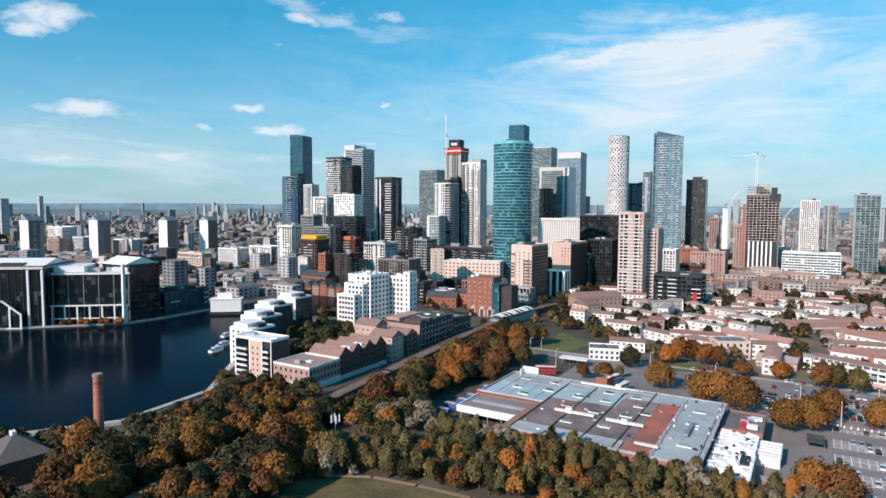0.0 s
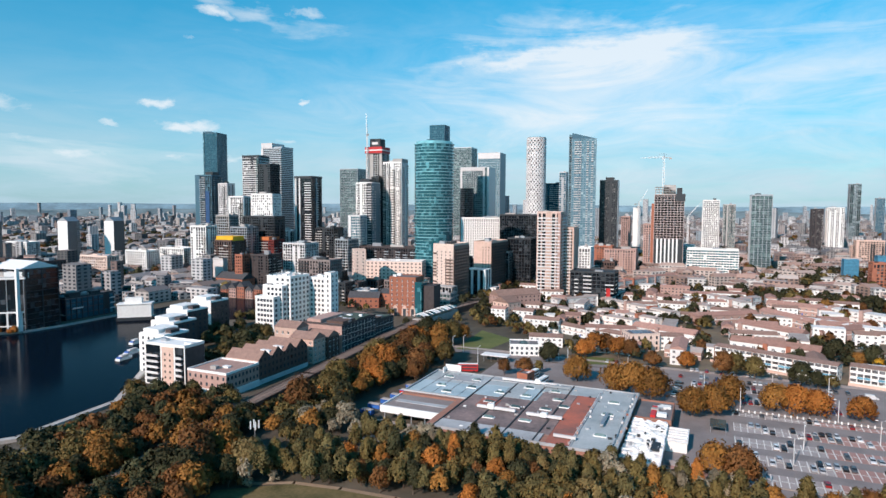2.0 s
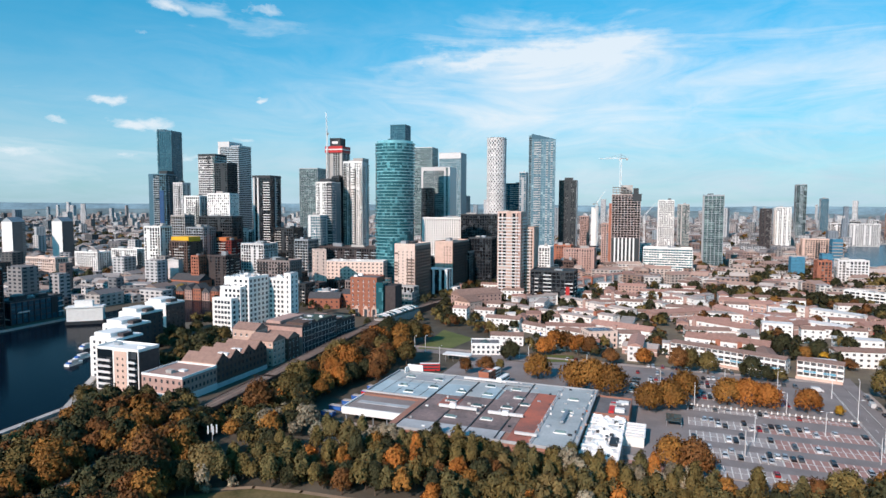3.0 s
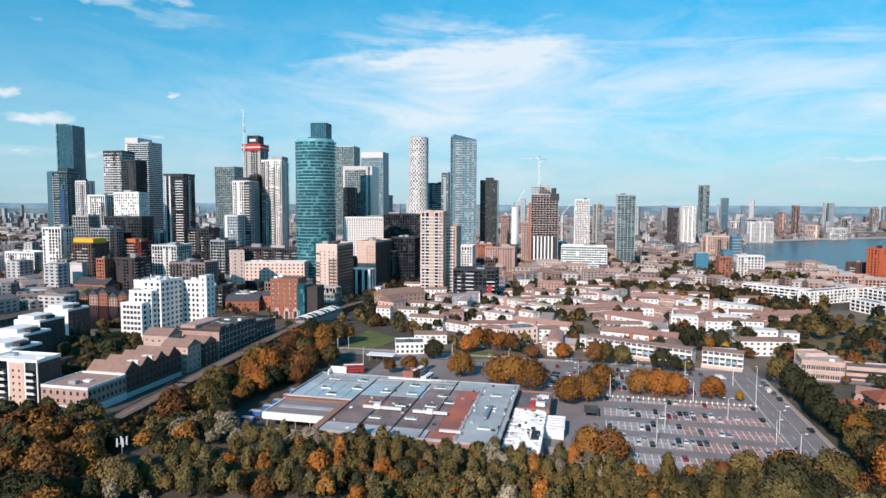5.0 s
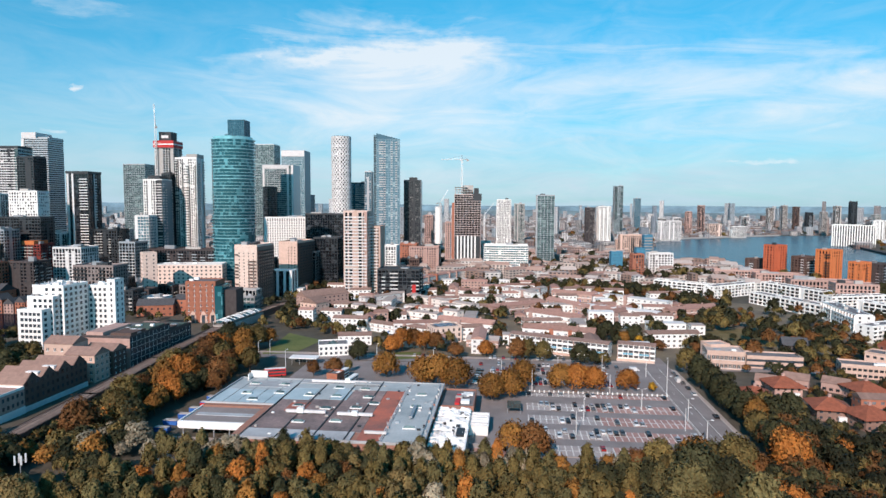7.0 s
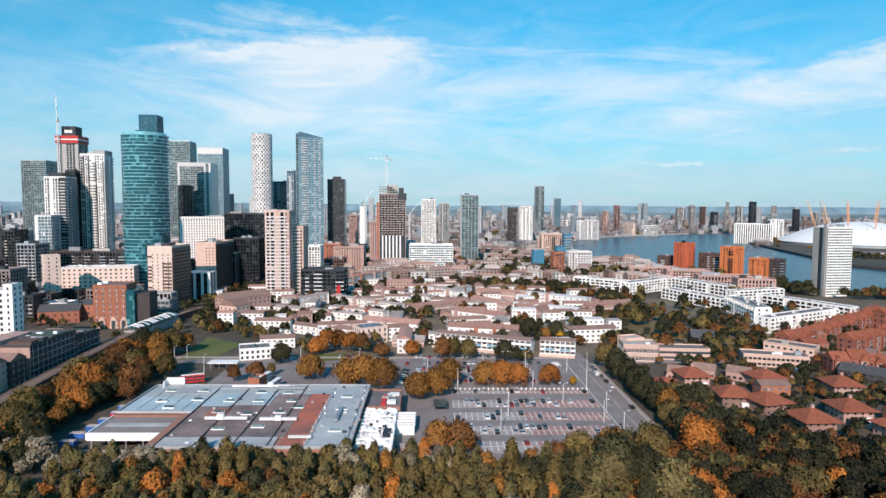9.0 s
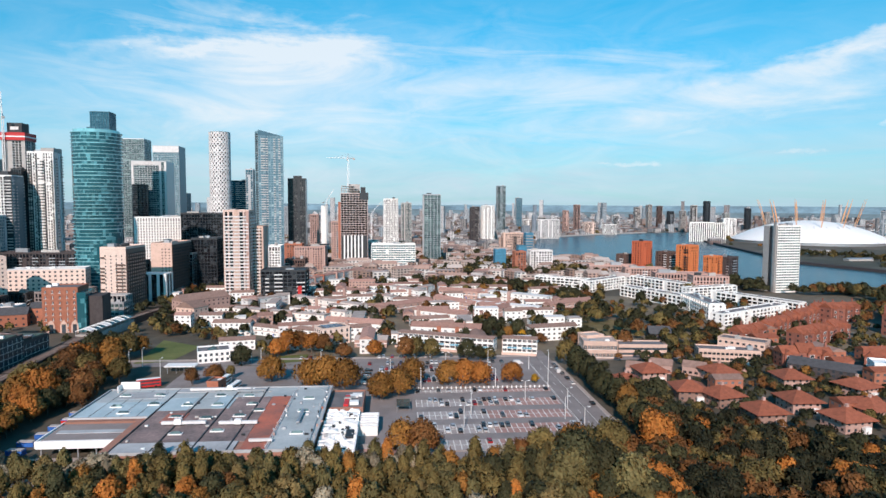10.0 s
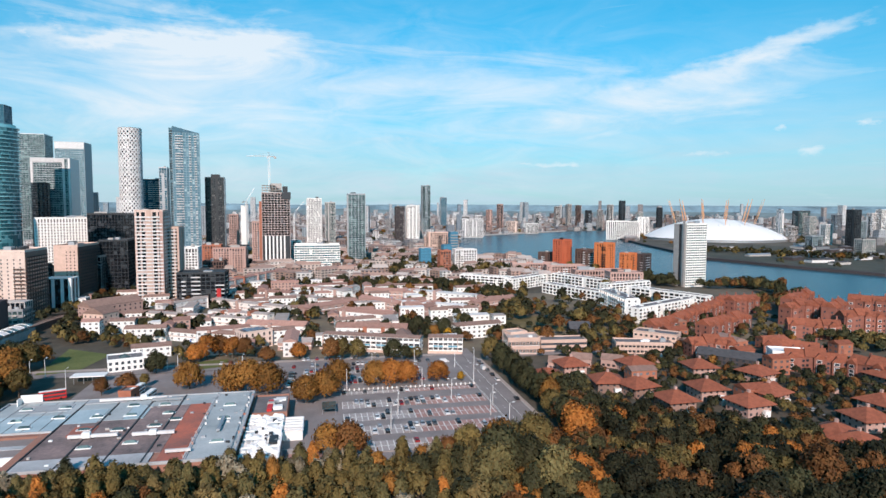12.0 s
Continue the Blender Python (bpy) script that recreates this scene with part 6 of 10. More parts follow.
# Likewise the peach tower: shade put into the dark brown of this face.
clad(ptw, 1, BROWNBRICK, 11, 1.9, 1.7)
tower("white framed black glass block under the peach tower", 115.7, 619.3, 22, 16, 25.5, -33, 3.2, 8, WHITEPAINT, G_DARK, band=0.0, pier=2.6, plant=0, name="apartment_block")
tower("grey balconied block beside the peach tower", 155.8, 672.2, 18, 18, 38.8, -40, 3.0, 3.4, STEEL, G_DARK, band=1.0, pier=0.5, plant=1, name="apartment_block")
tower("white office with tall fins over the street", 178.0, 887.3, 75, 24, 71.2, -13, 3.6, 3.3, WHITE, DARKBRICK, band=1.5, pier=1.9, plant=3, name="office_building", category="office", life=(0, 0, 0))
tower("black glass office tower", 218.7, 831.7, 60, 34, 77.2, -28, 3.6, 3.4, DARKMETAL, G_DARK, band=0.4, pier=0.25, plant=3, name="office_building", category="office")
tower("black glass office with a teal top", 176.3, 677.4, 26, 30, 53.5, -28, 3.6, 3.4, DARKMETAL, G_DARK, band=0.4, pier=0.25, plant=2, name="office_building", category="office")
tower("dark flats with grey balconies behind the long cream block", 30.6, 719.3, 82, 20, 41.2, -34, 3.0, 3.2, DARKBRICK, G_DARK, band=0.9, pier=0.7, plant=8, name="apartment_block")
TANBRICK = mat("tan_pink_brick", (0.55, 0.41, 0.355), var=0.15, fine=3.0)
tt = tower("tall pink and cream brick tower with recessed balconies", 181.0, 582.5, 23, 24, 83.3, -31, 3.1, 4.6, TANBRICK, G_DARK, band=0.9, pier=1.5, roof=CREAM, plant=2, balcony=[(0, -0.46, -0.1, 1.5), (0, 0.1, 0.4, 1.5), (1, -0.4, 0.4, 1.2)], bal_mat=OFFWHITE, name="apartment_tower")
TH = 83.3
part("brick_strip", box(-1.9, -12.75, 0, 1.9, -12.2, TH + 1.2), PEACH, tt)
part("brick_strip", box(8.6, -12.75, 0, 11.6, -12.2, TH), PINK, tt)
tower("lower wing of the pink and cream tower", 199.7, 587.0, 15, 22, 68.2, -31, 3.1, 3.6, PEACH, G_HOME, band=1.2, pier=1.5, plant=1, balcony=[(0, -0.35, 0.35, 1.2)], bal_mat=OFFWHITE, name="apartment_tower")
tower("dark glass health centre with stepped floors", 212.9, 550.2, 40, 26, 29.2, -31, 3.6, 4, DARKMETAL, G_DARK, band=0.7, pier=0.5, plant=2, name="office_building", category="office")
part("sign_pylon", box(0, 0, 0, 3.4, 2, 17), RED, thing("pylon", 212.4, 520.3, -31, "red sign pylon by the dark glass block", "sign"))
block("brown roofed brick flats by the station", 112.8, 510.1, 153.1, 522.2, 16, 13, PINK, floors=4, n_front=10, n_side=3, win=(1.2, 1.3), pitched=4.5, roof_mat=TILE)
block("brown roofed brick flats, gable wing by the station", 105.8, 499.4, 115.3, 484.7, 15, 11, PEACH, floors=3, n_front=4, n_side=3, win=(1.2, 1.3), pitched=4.5, roof_mat=TILE, along="y")

# blocks between the dock and the towers
DEEPRED = mat("deep_red_cladding", (0.17, 0.03, 0.025), var=0.2)
tower("grey shed with a long pale roof", -165.8, 726.3, 40, 26, 29.1, -31, 14, 30, OFFWHITE, OFFWHITE, band=0.5, pier=0.2, roof=CONCRETE, plant=2, name="apartment_block", category="building")
tower("red brick flats by the inner dock", -129.3, 688.0, 10, 18, 35.6, -31, 3.1, 3.4, BRICK, G_DARK, band=1.4, pier=1.2, plant=3, name="apartment_block", category="building")
tower("dark brick flats by the inner dock", -108.4, 691.6, 27, 22, 35.4, -31, 3.1, 3.4, DARKBRICK, G_DARK, band=1.2, pier=1.0, plant=3, name="apartment_block", category="building")
tower("orange topped dark flats", -112.4, 771.9, 22, 20, 46.9, -31, 3.1, 3.4, DEEPRED, G_DARK, band=1.2, pier=1.0, plant=3, name="apartment_block", category="building")
tower("yellow topped dark flats", -151.1, 724.4, 24, 24, 49.3, -31, 3.1, 3.4, BROWNBRICK, G_DARK, band=1.0, pier=1.2, plant=3, name="apartment_block", category="building")
tower("dark flats with grey balconies", -72.1, 716.4, 30, 26, 46.2, -31, 3.1, 3.4, OFFWHITE, G_DARK, band=0.9, pier=0.8, plant=3, name="apartment_block", category="building")
tower("brown flats with white frames", -42.4, 598.5, 36, 20, 37.5, -31, 3.1, 3.4, GREYBROWN, G_DARK, band=1.0, pier=1.2, plant=3, name="apartment_block", category="building")
tower("dark red flats near the white tower", -44.1, 798.8, 27, 22, 60.4, -31, 3.1, 3.4, DARKMETAL, G_DARK, band=0.9, pier=0.9, plant=3, name="apartment_block", category="building")
tower("black and white flats", -38.8, 819.1, 26, 20, 59.6, -31, 3.1, 3.4, OFFWHITE, G_DARK, band=0.9, pier=0.8, plant=3, name="apartment_block", category="building")
tower("dark office behind the brown flats", -19.7, 699.7, 17, 22, 51.3, -31, 3.1, 3.4, STEEL, G_DARK, band=0.8, pier=0.6, plant=3, name="apartment_block", category="building")
tower("white low flats on the dock's north side", -290.0, 852.0, 38, 20, 29.1, -31, 3.1, 3.4, WHITE, G_HOME, band=1.0, pier=1.2, plant=3, name="apartment_block", category="building")
tower("white terrace flats on the dock's north side", -243.6, 845.6, 42, 20, 32.8, -31, 3.1, 3.4, WHITE, G_HOME, band=1.0, pier=1.2, plant=3, name="apartment_block", category="building")
tower("grey lower flats behind the shed", -143.4, 766.7, 25, 20, 62.5, -31, 3.1, 3.4, STEEL, G_DARK, band=0.9, pier=0.7, plant=3, name="apartment_block", category="building")
tower("pale flats between the towers", -68.7, 927.5, 19, 20, 50.4, -31, 3.1, 3.4, CONCRETE, G_HOME, band=0.9, pier=0.9, plant=3, name="apartment_block", category="building")
tower("white flats at the foot of the black tower", -103.2, 894.1, 26, 20, 53.3, -31, 3.1, 3.4, OFFWHITE, G_HOME, band=0.9, pier=0.9, plant=3, name="apartment_block", category="building")
tower("low glass shops under the red block", 72.1, 555.3, 18, 14, 10.4, -31, 3.1, 3.4, STEEL, G_GREY, band=0.9, pier=0.6, plant=3, name="apartment_block", category="building")
tower("white office behind the blue tower", 263.4, 712.9, 17, 24, 40.1, -31, 3.1, 3.4, WHITE, G_HOME, band=1.2, pier=1.0, plant=3, name="apartment_block", category="building")
tower("brick flats in front of the dark tower", 317.8, 788.4, 23, 20, 36.4, -31, 3.1, 3.4, BRICK, G_HOME, band=1.4, pier=1.5, plant=3, name="apartment_block", category="building")
tower("brown brick flats with white windows", 333.7, 770.9, 40, 22, 33.5, -31, 3.1, 3.4, PINK, G_HOME, band=1.5, pier=1.5, plant=3, name="apartment_block", category="building")
tower("pink brick tower flats beside the frame", 392.3, 810.0, 16, 18, 65.0, -31, 3.1, 3.4, PINK, G_HOME, band=1.2, pier=1.2, plant=3, name="apartment_block", category="building")
tower("white and teal long office", 442.0, 737.7, 60, 26, 35.1, -31, 3.1, 3.4, WHITE, G_TEAL, band=1.2, pier=0.4, plant=3, name="apartment_block", category="building")
tower("white flats beside the concrete frame", 461.6, 830.3, 16, 18, 34.2, -31, 3.1, 3.4, WHITE, G_HOME, band=1.2, pier=1.0, plant=3, name="apartment_block", category="building")
tower("dark flats among the far blocks", 459.9, 888.0, 43, 20, 38.3, -31, 3.1, 3.4, CONCRETE, G_DARK, band=1.0, pier=0.9, plant=3, name="apartment_block", category="building")
tower("orange brick flats by the far tower", 463.8, 1052.3, 15, 14, 70.8, -31, 3.1, 3.4, PINK, G_HOME, band=1.2, pier=1.2, plant=3, name="apartment_block", category="building")
tower("red boxy flats on the dock street", -367.8, 710.5, 25, 24, 30.7, -31, 3.1, 3.4, PINK, G_DARK, band=1.4, pier=1.6, plant=3, name="apartment_block", category="building")
tower("dark brick flats on the dock street", -336.7, 703.6, 28, 24, 28.8, -31, 3.1, 3.4, DARKBRICK, G_DARK, band=1.2, pier=1.4, plant=3, name="apartment_block", category="building")
tower("cream low flats by the tower blocks", -317.6, 788.4, 47, 16, 27.6, -31, 3.1, 3.4, CREAM, G_HOME, band=1.3, pier=1.3, plant=3, name="apartment_block", category="building")
tower("white flats far beyond the offices", -656.6, 1063.7, 46, 24, 49.6, -31, 3.1, 3.4, WHITE, G_HOME, band=1.2, pier=1.0, plant=3, name="apartment_block", category="building")
tower("pinkish flats far beyond the offices", -645.3, 1035.4, 38, 20, 31.6, -31, 3.1, 3.4, PINK, G_HOME, band=1.2, pier=1.0, plant=3, name="apartment_block", category="building")
tower("white and pink flats by the first tower blocks", -604.6, 1036.5, 31, 20, 33.7, -31, 3.1, 3.4, OFFWHITE, G_HOME, band=1.2, pier=1.0, plant=3, name="apartment_block", category="building")
tower("white long sheds by the tower blocks", -523.1, 1024.1, 50, 20, 31.0, -31, 3.1, 3.4, WHITE, G_HOME, band=1.4, pier=0.8, plant=3, name="apartment_block", category="building")
part("roof_box", box(-12, -9, 0, 12, 9, 5), YELLOW, thing("roof_storey", -151.2, 723.4, -31, "yellow clad roof storey on dark flats", "roof storey", z=49.3))
part("roof_box", box(-9.6, -9.8, 0, 4, 9.8, 4), ORANGE, thing("roof_storey", -112.3, 770.9, -31, "orange clad roof storey on dark flats", "roof storey", z=46.9))

# orange and red flats by the river
tower("red orange clad tower of flats", 699.0, 518.0, 17, 20, 41.8, -92, 3.1, 4.4, RUST, G_DARK, band=1.3, pier=2.0, plant=1, name="apartment_tower", group="orange river flats")
tower("orange clad tower of flats with cream edge", 714.5, 460.3, 19, 20, 39.4, -92, 3.1, 3.8, ORANGE, G_DARK, band=1.1, pier=1.8, plant=1, name="apartment_tower", group="orange river flats")
tower("bright orange clad block of flats", 687.6, 409.0, 14, 17, 30.3, -92, 3.1, 3.6, ORANGE, G_DARK, band=1.1, pier=1.6, plant=1, name="apartment_tower", group="orange river flats")
tower("dark side block of the bright orange flats", 706.1, 401.0, 16, 18, 29.2, -92, 3.1, 4, DARKBRICK, G_DARK, band=1.3, pier=1.6, plant=1, name="apartment_tower", group="orange river flats")
tower("dark red flats between the orange towers", 725.4, 498.2, 18, 22, 28.4, -92, 3.1, 4, BROWNBRICK, G_DARK, band=1.3, pier=1.6, plant=1, name="apartment_tower", group="orange river flats")
tower("dark red low flats beside the red tower", 709.0, 554.3, 14, 18, 21.9, -92, 3.1, 4, BROWNBRICK, G_DARK, band=1.3, pier=1.6, plant=1, name="apartment_tower", group="orange river flats")
tower("low brick flats near the river", 636.4, 517.1, 60, 20, 13.5, -40, 3.0, 3.4, PINK, G_DARK, band=1.2, pier=1.4, plant=2, name="apartment_block", group="low flats near the river")
tower("low brick flats near the river", 644.8, 473.5, 50, 20, 13.3, -40, 3.0, 3.4, PINK, G_DARK, band=1.2, pier=1.4, plant=2, name="apartment_block", group="low flats near the river")
tower("low brick flats near the river", 618.6, 406.1, 60, 20, 14.7, -40, 3.0, 3.4, PINK, G_DARK, band=1.2, pier=1.4, plant=2, name="apartment_block", group="low flats near the river")
tower("low brick flats near the river", 599.5, 361.4, 36, 20, 17.2, -40, 3.0, 3.4, PINK, G_DARK, band=1.2, pier=1.4, plant=2, name="apartment_block", group="low flats near the river")
tower("low brick flats near the river", 607.0, 521.1, 40, 20, 9.2, -40, 3.0, 3.4, CONCRETE, G_DARK, band=1.2, pier=1.4, plant=2, name="apartment_block", group="low flats near the river")
tower("low brick flats near the river", 643.7, 600.1, 50, 20, 7.1, -40, 3.0, 3.4, CONCRETE, G_DARK, band=1.2, pier=1.4, plant=2, name="apartment_block", group="low flats near the river")
tower("building wrapped in blue scaffold sheeting", 562.0, 650.9, 15, 12, 28.2, -28, 4, 5, SHEET, SHEET, band=1.6, pier=0.5, plant=1, name="wrapped_building", group="sheeted works")
tower("building wrapped in blue scaffold sheeting", 611.6, 660.3, 12, 12, 31.2, -28, 4, 5, SHEET, SHEET, band=1.6, pier=0.5, plant=1, name="wrapped_building", group="sheeted works")
tower("building wrapped in blue scaffold sheeting", 639.4, 675.3, 12, 12, 48.1, -28, 4, 5, SHEET, SHEET, band=1.6, pier=0.5, plant=1, name="wrapped_building", group="sheeted works")
tower("red brick flats near the river", 541.5, 588.9, 14, 16, 30.3, -28, 3.1, 3.6, BRICK, G_HOME, band=1.2, pier=1.2, plant=1, name="apartment_block")
tower("white flats near the river", 581.7, 592.1, 30, 16, 29.8, -28, 3.1, 3.6, OFFWHITE, G_HOME, band=1.2, pier=1.2, plant=1, name="apartment_block")
tower("peach flats near the river", 795.0, 898.9, 30, 16, 26.9, -28, 3.1, 3.6, PEACH, G_HOME, band=1.2, pier=1.2, plant=1, name="apartment_block")
tower("low peach flats near the river", 769.8, 854.4, 40, 16, 38.0, -28, 3.1, 3.6, PEACH, G_HOME, band=1.2, pier=1.2, plant=1, name="apartment_block")
tower("pale river flats near the river", 1205.7, 1198.4, 60, 16, 51.0, -28, 3.1, 3.6, OFFWHITE, G_HOME, band=1.2, pier=1.2, plant=1, name="apartment_block")
tower("white ribbed block near the river", 1738.3, 989.1, 40, 16, 53.5, -28, 3.1, 3.6, WHITE, G_HOME, band=1.2, pier=1.2, plant=1, name="apartment_block")
tower("white block with close vertical ribs across the river", 1453.7, 881.4, 84, 40, 48.1, -60, 3.4, 5, WHITE, G_DARK, band=0.4, pier=2.2, plant=2, name="riverside_block")


# ---- the many small houses and flats that stand between those above ----
TAKEN = [(o.matrix_basis.translation.x, o.matrix_basis.translation.y, max([c.dimensions.x for c in o.children] + [10]) * 0.5) for o in scene.objects if o.parent is None and o.type == "EMPTY" and o.get("category")]
rf = random.Random(77)
SOFTWINDOW = mat("curtained_window_glass", (0.11, 0.11, 0.115), rough=0.2, var=0.5, scale=0.4, per_object=0.5, spec=0.6)


def room_for(x, y, size):
    for tx, ty, ts in TAKEN:
        if math.hypot(tx - x, ty - y) < size * 0.42 + ts * 0.62:
            return False
    u, v = CU * x - SU * y, SU * x + CU * y
    if -150 < u < 112 and v < 372:
        return False
    if in_poly(x, y, DOCK) or in_poly(x, y, RIVER):
        return False
    for (ax, ay), (bx, by) in zip(RAIL_LINE, RAIL_LINE[1:]):
        dx, dy = bx - ax, by - ay
        k = max(0, min(1, ((x - ax) * dx + (y - ay) * dy) / (dx * dx + dy * dy)))
        if math.hypot(ax + k * dx - x, ay + k * dy - y) < 9 + size * 0.3:
            return False
    return True


RAIL_LINE = [uv(-163, 90), uv(-170, 138), uv(-181.5, 204), uv(-186, 255), uv(-192.5, 320), uv(-198, 385), uv(-201, 440), uv(-193, 500), uv(-174, 580), uv(-136, 690)]


def fill_terraces(n, a0, a1, r0, r1, lengths, looks):
    """Short rows of houses on the estate's two directions, wherever there is room."""
    made = 0
    for k in range(n * 60):
        a, d = radians(rf.uniform(a0, a1)), rf.uniform(r0, r1)
        x, y = d * math.sin(a), d * math.cos(a)
        run, depth = rf.uniform(*lengths), rf.uniform(7.5, 9.5)
        if not room_for(x, y, run if run > 15 else run * 0.8):
            continue
        yaw = GRID + rf.choice((0, 0, 90, 12)) + rf.uniform(-2, 2)
        wall, roof_m, word = rf.choice(looks)
        h = rf.choice((6.4, 7.6, 9.2))
        t = thing("terrace", x, y, yaw, "short %s row of small two storey houses" % word, "terrace", "small rows of the estate")
        part("wall", box(-run / 2, -depth / 2, 0, run / 2, depth / 2, h), wall, t)
        if roof_m in (FLATROOF, OFFWHITE):
            part("roof", box(-run / 2 - 0.2, -depth / 2 - 0.2, h, run / 2 + 0.2, depth / 2 + 0.2, h + 0.4, bottom=True), roof_m, t)
        else:
            part("roof", Bits().gable(-run / 2, -depth / 2, run / 2, depth / 2, h, h + 1.7, "x"), roof_m, t)
        f = 3 if h > 8 else 2
        panes = Bits()
        for ang, off, length in ((0, depth / 2, run), (90, run / 2, depth), (270, run / 2, depth)):
            nn = max(1, int(length / 3.4))
            for i in range(nn * f):
                s = length * ((i % nn + 0.5) / nn - 0.5)
                panes.box(s - 0.75, -0.05, 0, s + 0.75, 0.02, 1.25, pose(0, 0, 0, 0, 0, ang) @ shift(0, -off, 0.9 + (i // nn) * (h - 0.3) / f), bottom=True)
        part("windows", panes, SOFTWINDOW, t, kind="stuff")
        TAKEN.append((x, y, run))
        made += 1
        if made >= n:
            return


WHITE_PINK = ((WHITE, PINKTILE, "white"), (WHITE, FLATROOF, "white flat roofed"), (PINK, PINKTILE, "brick"), (WHITE, TILE, "white"), (WHITE, OFFWHITE, "white flat roofed"), (OFFWHITE, PINKTILE, "white rendered"), (WHITE, TILE, "white brown roofed"))
fill_terraces(55, 14, 46, 380, 700, (14, 34), WHITE_PINK)
fill_terraces(40, 12, 48, 460, 720, (7, 15), WHITE_PINK)
fill_terraces(12, 60, 76, 300, 480, (10, 20), ((BRICK, REDTILE, "red brick"), (BRICK, TILE, "red brick")))


def fill_blocks(n, a0, a1, r0, r1, sizes, heights, looks, word):
    made = 0
    for k in range(n * 60):
        a, d = radians(rf.uniform(a0, a1)), rf.uniform(r0, r1)
        x, y = d * math.sin(a), d * math.cos(a)
        w, dd = rf.uniform(*sizes), rf.uniform(*sizes) * 0.8
        if not room_for(x, y, max(w, dd)):
            continue
        wall, glass = rf.choice(looks)
        tower("%s with flat roofs between the dock and the towers" % word, x, y, w, dd, rf.uniform(*heights), GRID, 3.1, 3.2, wall, glass, band=1.1, pier=1.1, plant=2, name="apartment_block", category="building", group="middle rise blocks")
        TAKEN.append((x, y, max(w, dd)))
        made += 1
        if made >= n:
            return


fill_blocks(20, -5, 6, 560, 780, (14, 26), (10, 22), ((DARKBRICK, G_DARK), (DARKMETAL, G_DARK), (GREYBROWN, G_DARK), (OFFWHITE, G_DARK), (BROWNBRICK, G_DARK)), "middle rise flats")
fill_blocks(26, -13, 24, 720, 1000, (18, 36), (14, 34), ((OFFWHITE, G_DARK), (CONCRETE, G_DARK), (DARKMETAL, G_DARK), (BROWNBRICK, G_DARK)), "middle rise blocks")


BLUEGLASS = mat("solar_panel_blue", (0.03, 0.06, 0.12), rough=0.2, var=0.2)


PALECREAM = mat("pale_cream_render", (0.74, 0.67, 0.62), var=0.12)
# ---- the estate of low flats and terraces ----
def long_flats(label, ax, ay, bx, by, depth, h, floors, wall=WHITE, group="white gallery flats"):
    """Long flats in bays: dark glazing between white cross walls, panels and railings at each floor."""
    t = block(label, ax, ay, bx, by, depth, h, wall, roof=GREYROOF, floors=floors, n_front=0, n_side=2, win=(1.4, 1.5), name="gallery_flats", group=group, plant=4, trim=WHITEPAINT)
    yaw, run = line_frame(ax, ay, bx, by)
    fl = (h - 0.4) / floors
    r_ = random.Random(int(abs(ax * 3 + by)))
    glass, white, deck = Bits(), Bits(), Bits()
    bays = max(4, int(run / 5.0))
    cell = run / bays
    for ang in (0, 180):
        turn = pose(0, 0, 0, 0, 0, ang)
        for i in range(bays + 1):
            x = -run / 2 + i * cell
            white.box(x - 0.15, -depth / 2 - 1.2, 0, x + 0.15, -depth / 2, h - 0.2, turn)
        for i in range(bays):
            x = -run / 2 + i * cell
            if r_.random() < 0.1:
                continue
            for k in range(floors):
                z = k * fl
                glass.box(x + 0.35, -depth / 2 - 0.05, z + 0.8, x + cell * r_.choice((0.6, 0.93, 0.93)), -depth / 2 + 0.02, z + fl - 0.35, turn, bottom=True)
                if r_.random() < 0.75:
                    deck.box(x + 0.15, -depth / 2 - 1.2, z + 0.05, x + cell - 0.15, -depth / 2 - 1.1, z + 0.95, turn, bottom=True)
                deck.box(x + 0.15, -depth / 2 - 1.2, z - 0.1, x + cell - 0.15, -depth / 2, z + 0.05, turn, bottom=True)
    part("glazing", glass, G_DARK, t, kind="stuff")
    part("cross_walls", white, WHITE, t, kind="stuff")
    part("balcony_fronts", deck, WHITEPAINT, t, kind="stuff")
    return t


def panel_flats(label, ax, ay, bx, by, depth, h, floors, bays):
    """Three storey flats: strips of windows with white posts, blue balcony panels, a brown roof with a thin eave."""
    t = block(label, ax, ay, bx, by, depth, h, WHITE, roof=TILE, floors=floors, n_front=0, n_side=2, win=(1.3, 1.3), name="panel_flats", pitched=1.0, roof_mat=TILE, group="flats beside the car park")
    yaw, run = line_frame(ax, ay, bx, by)
    fl, cell = (h - 0.3) / floors, run / bays
    r_ = random.Random(int(ax))
    for i in range(bays):
        x = -run / 2 + i * cell
        for k in range(floors):
            part("window", box(x + 0.3, -depth / 2 - 0.05, k * fl + 1.0, x + cell - 0.3, -depth / 2 + 0.02, (k + 1) * fl - 0.25, bottom=True), HOMEWINDOW if r_.random() < 0.7 else SOFTWINDOW, t)
            if k == floors - 2 and i % 3:
                part("balcony_panel", box(x + 0.1, -depth / 2 - 1.2, k * fl + 0.1, x + cell - 0.1, -depth / 2 - 1.1, k * fl + 1.1, bottom=True), BLUEPANEL, t, "blue balcony panel")
        part("cross_wall", box(x - 0.12, -depth / 2 - 1.25, 0, x + 0.12, -depth / 2, h - 0.4), PINK if i % 6 == 0 else WHITEPAINT, t)
    for k in range(1, floors):
        part("floor_edge", box(-run / 2, -depth / 2 - 1.25, k * fl - 0.1, run / 2, -depth / 2, k * fl + 0.1, bottom=True), WHITEPAINT, t)
    part("garden_wall", box(-run / 2, -depth / 2 - 6.2, 0, run / 2, -depth / 2 - 6.0, 1.5), PEACH, t, "low peach brick garden wall")
    return t


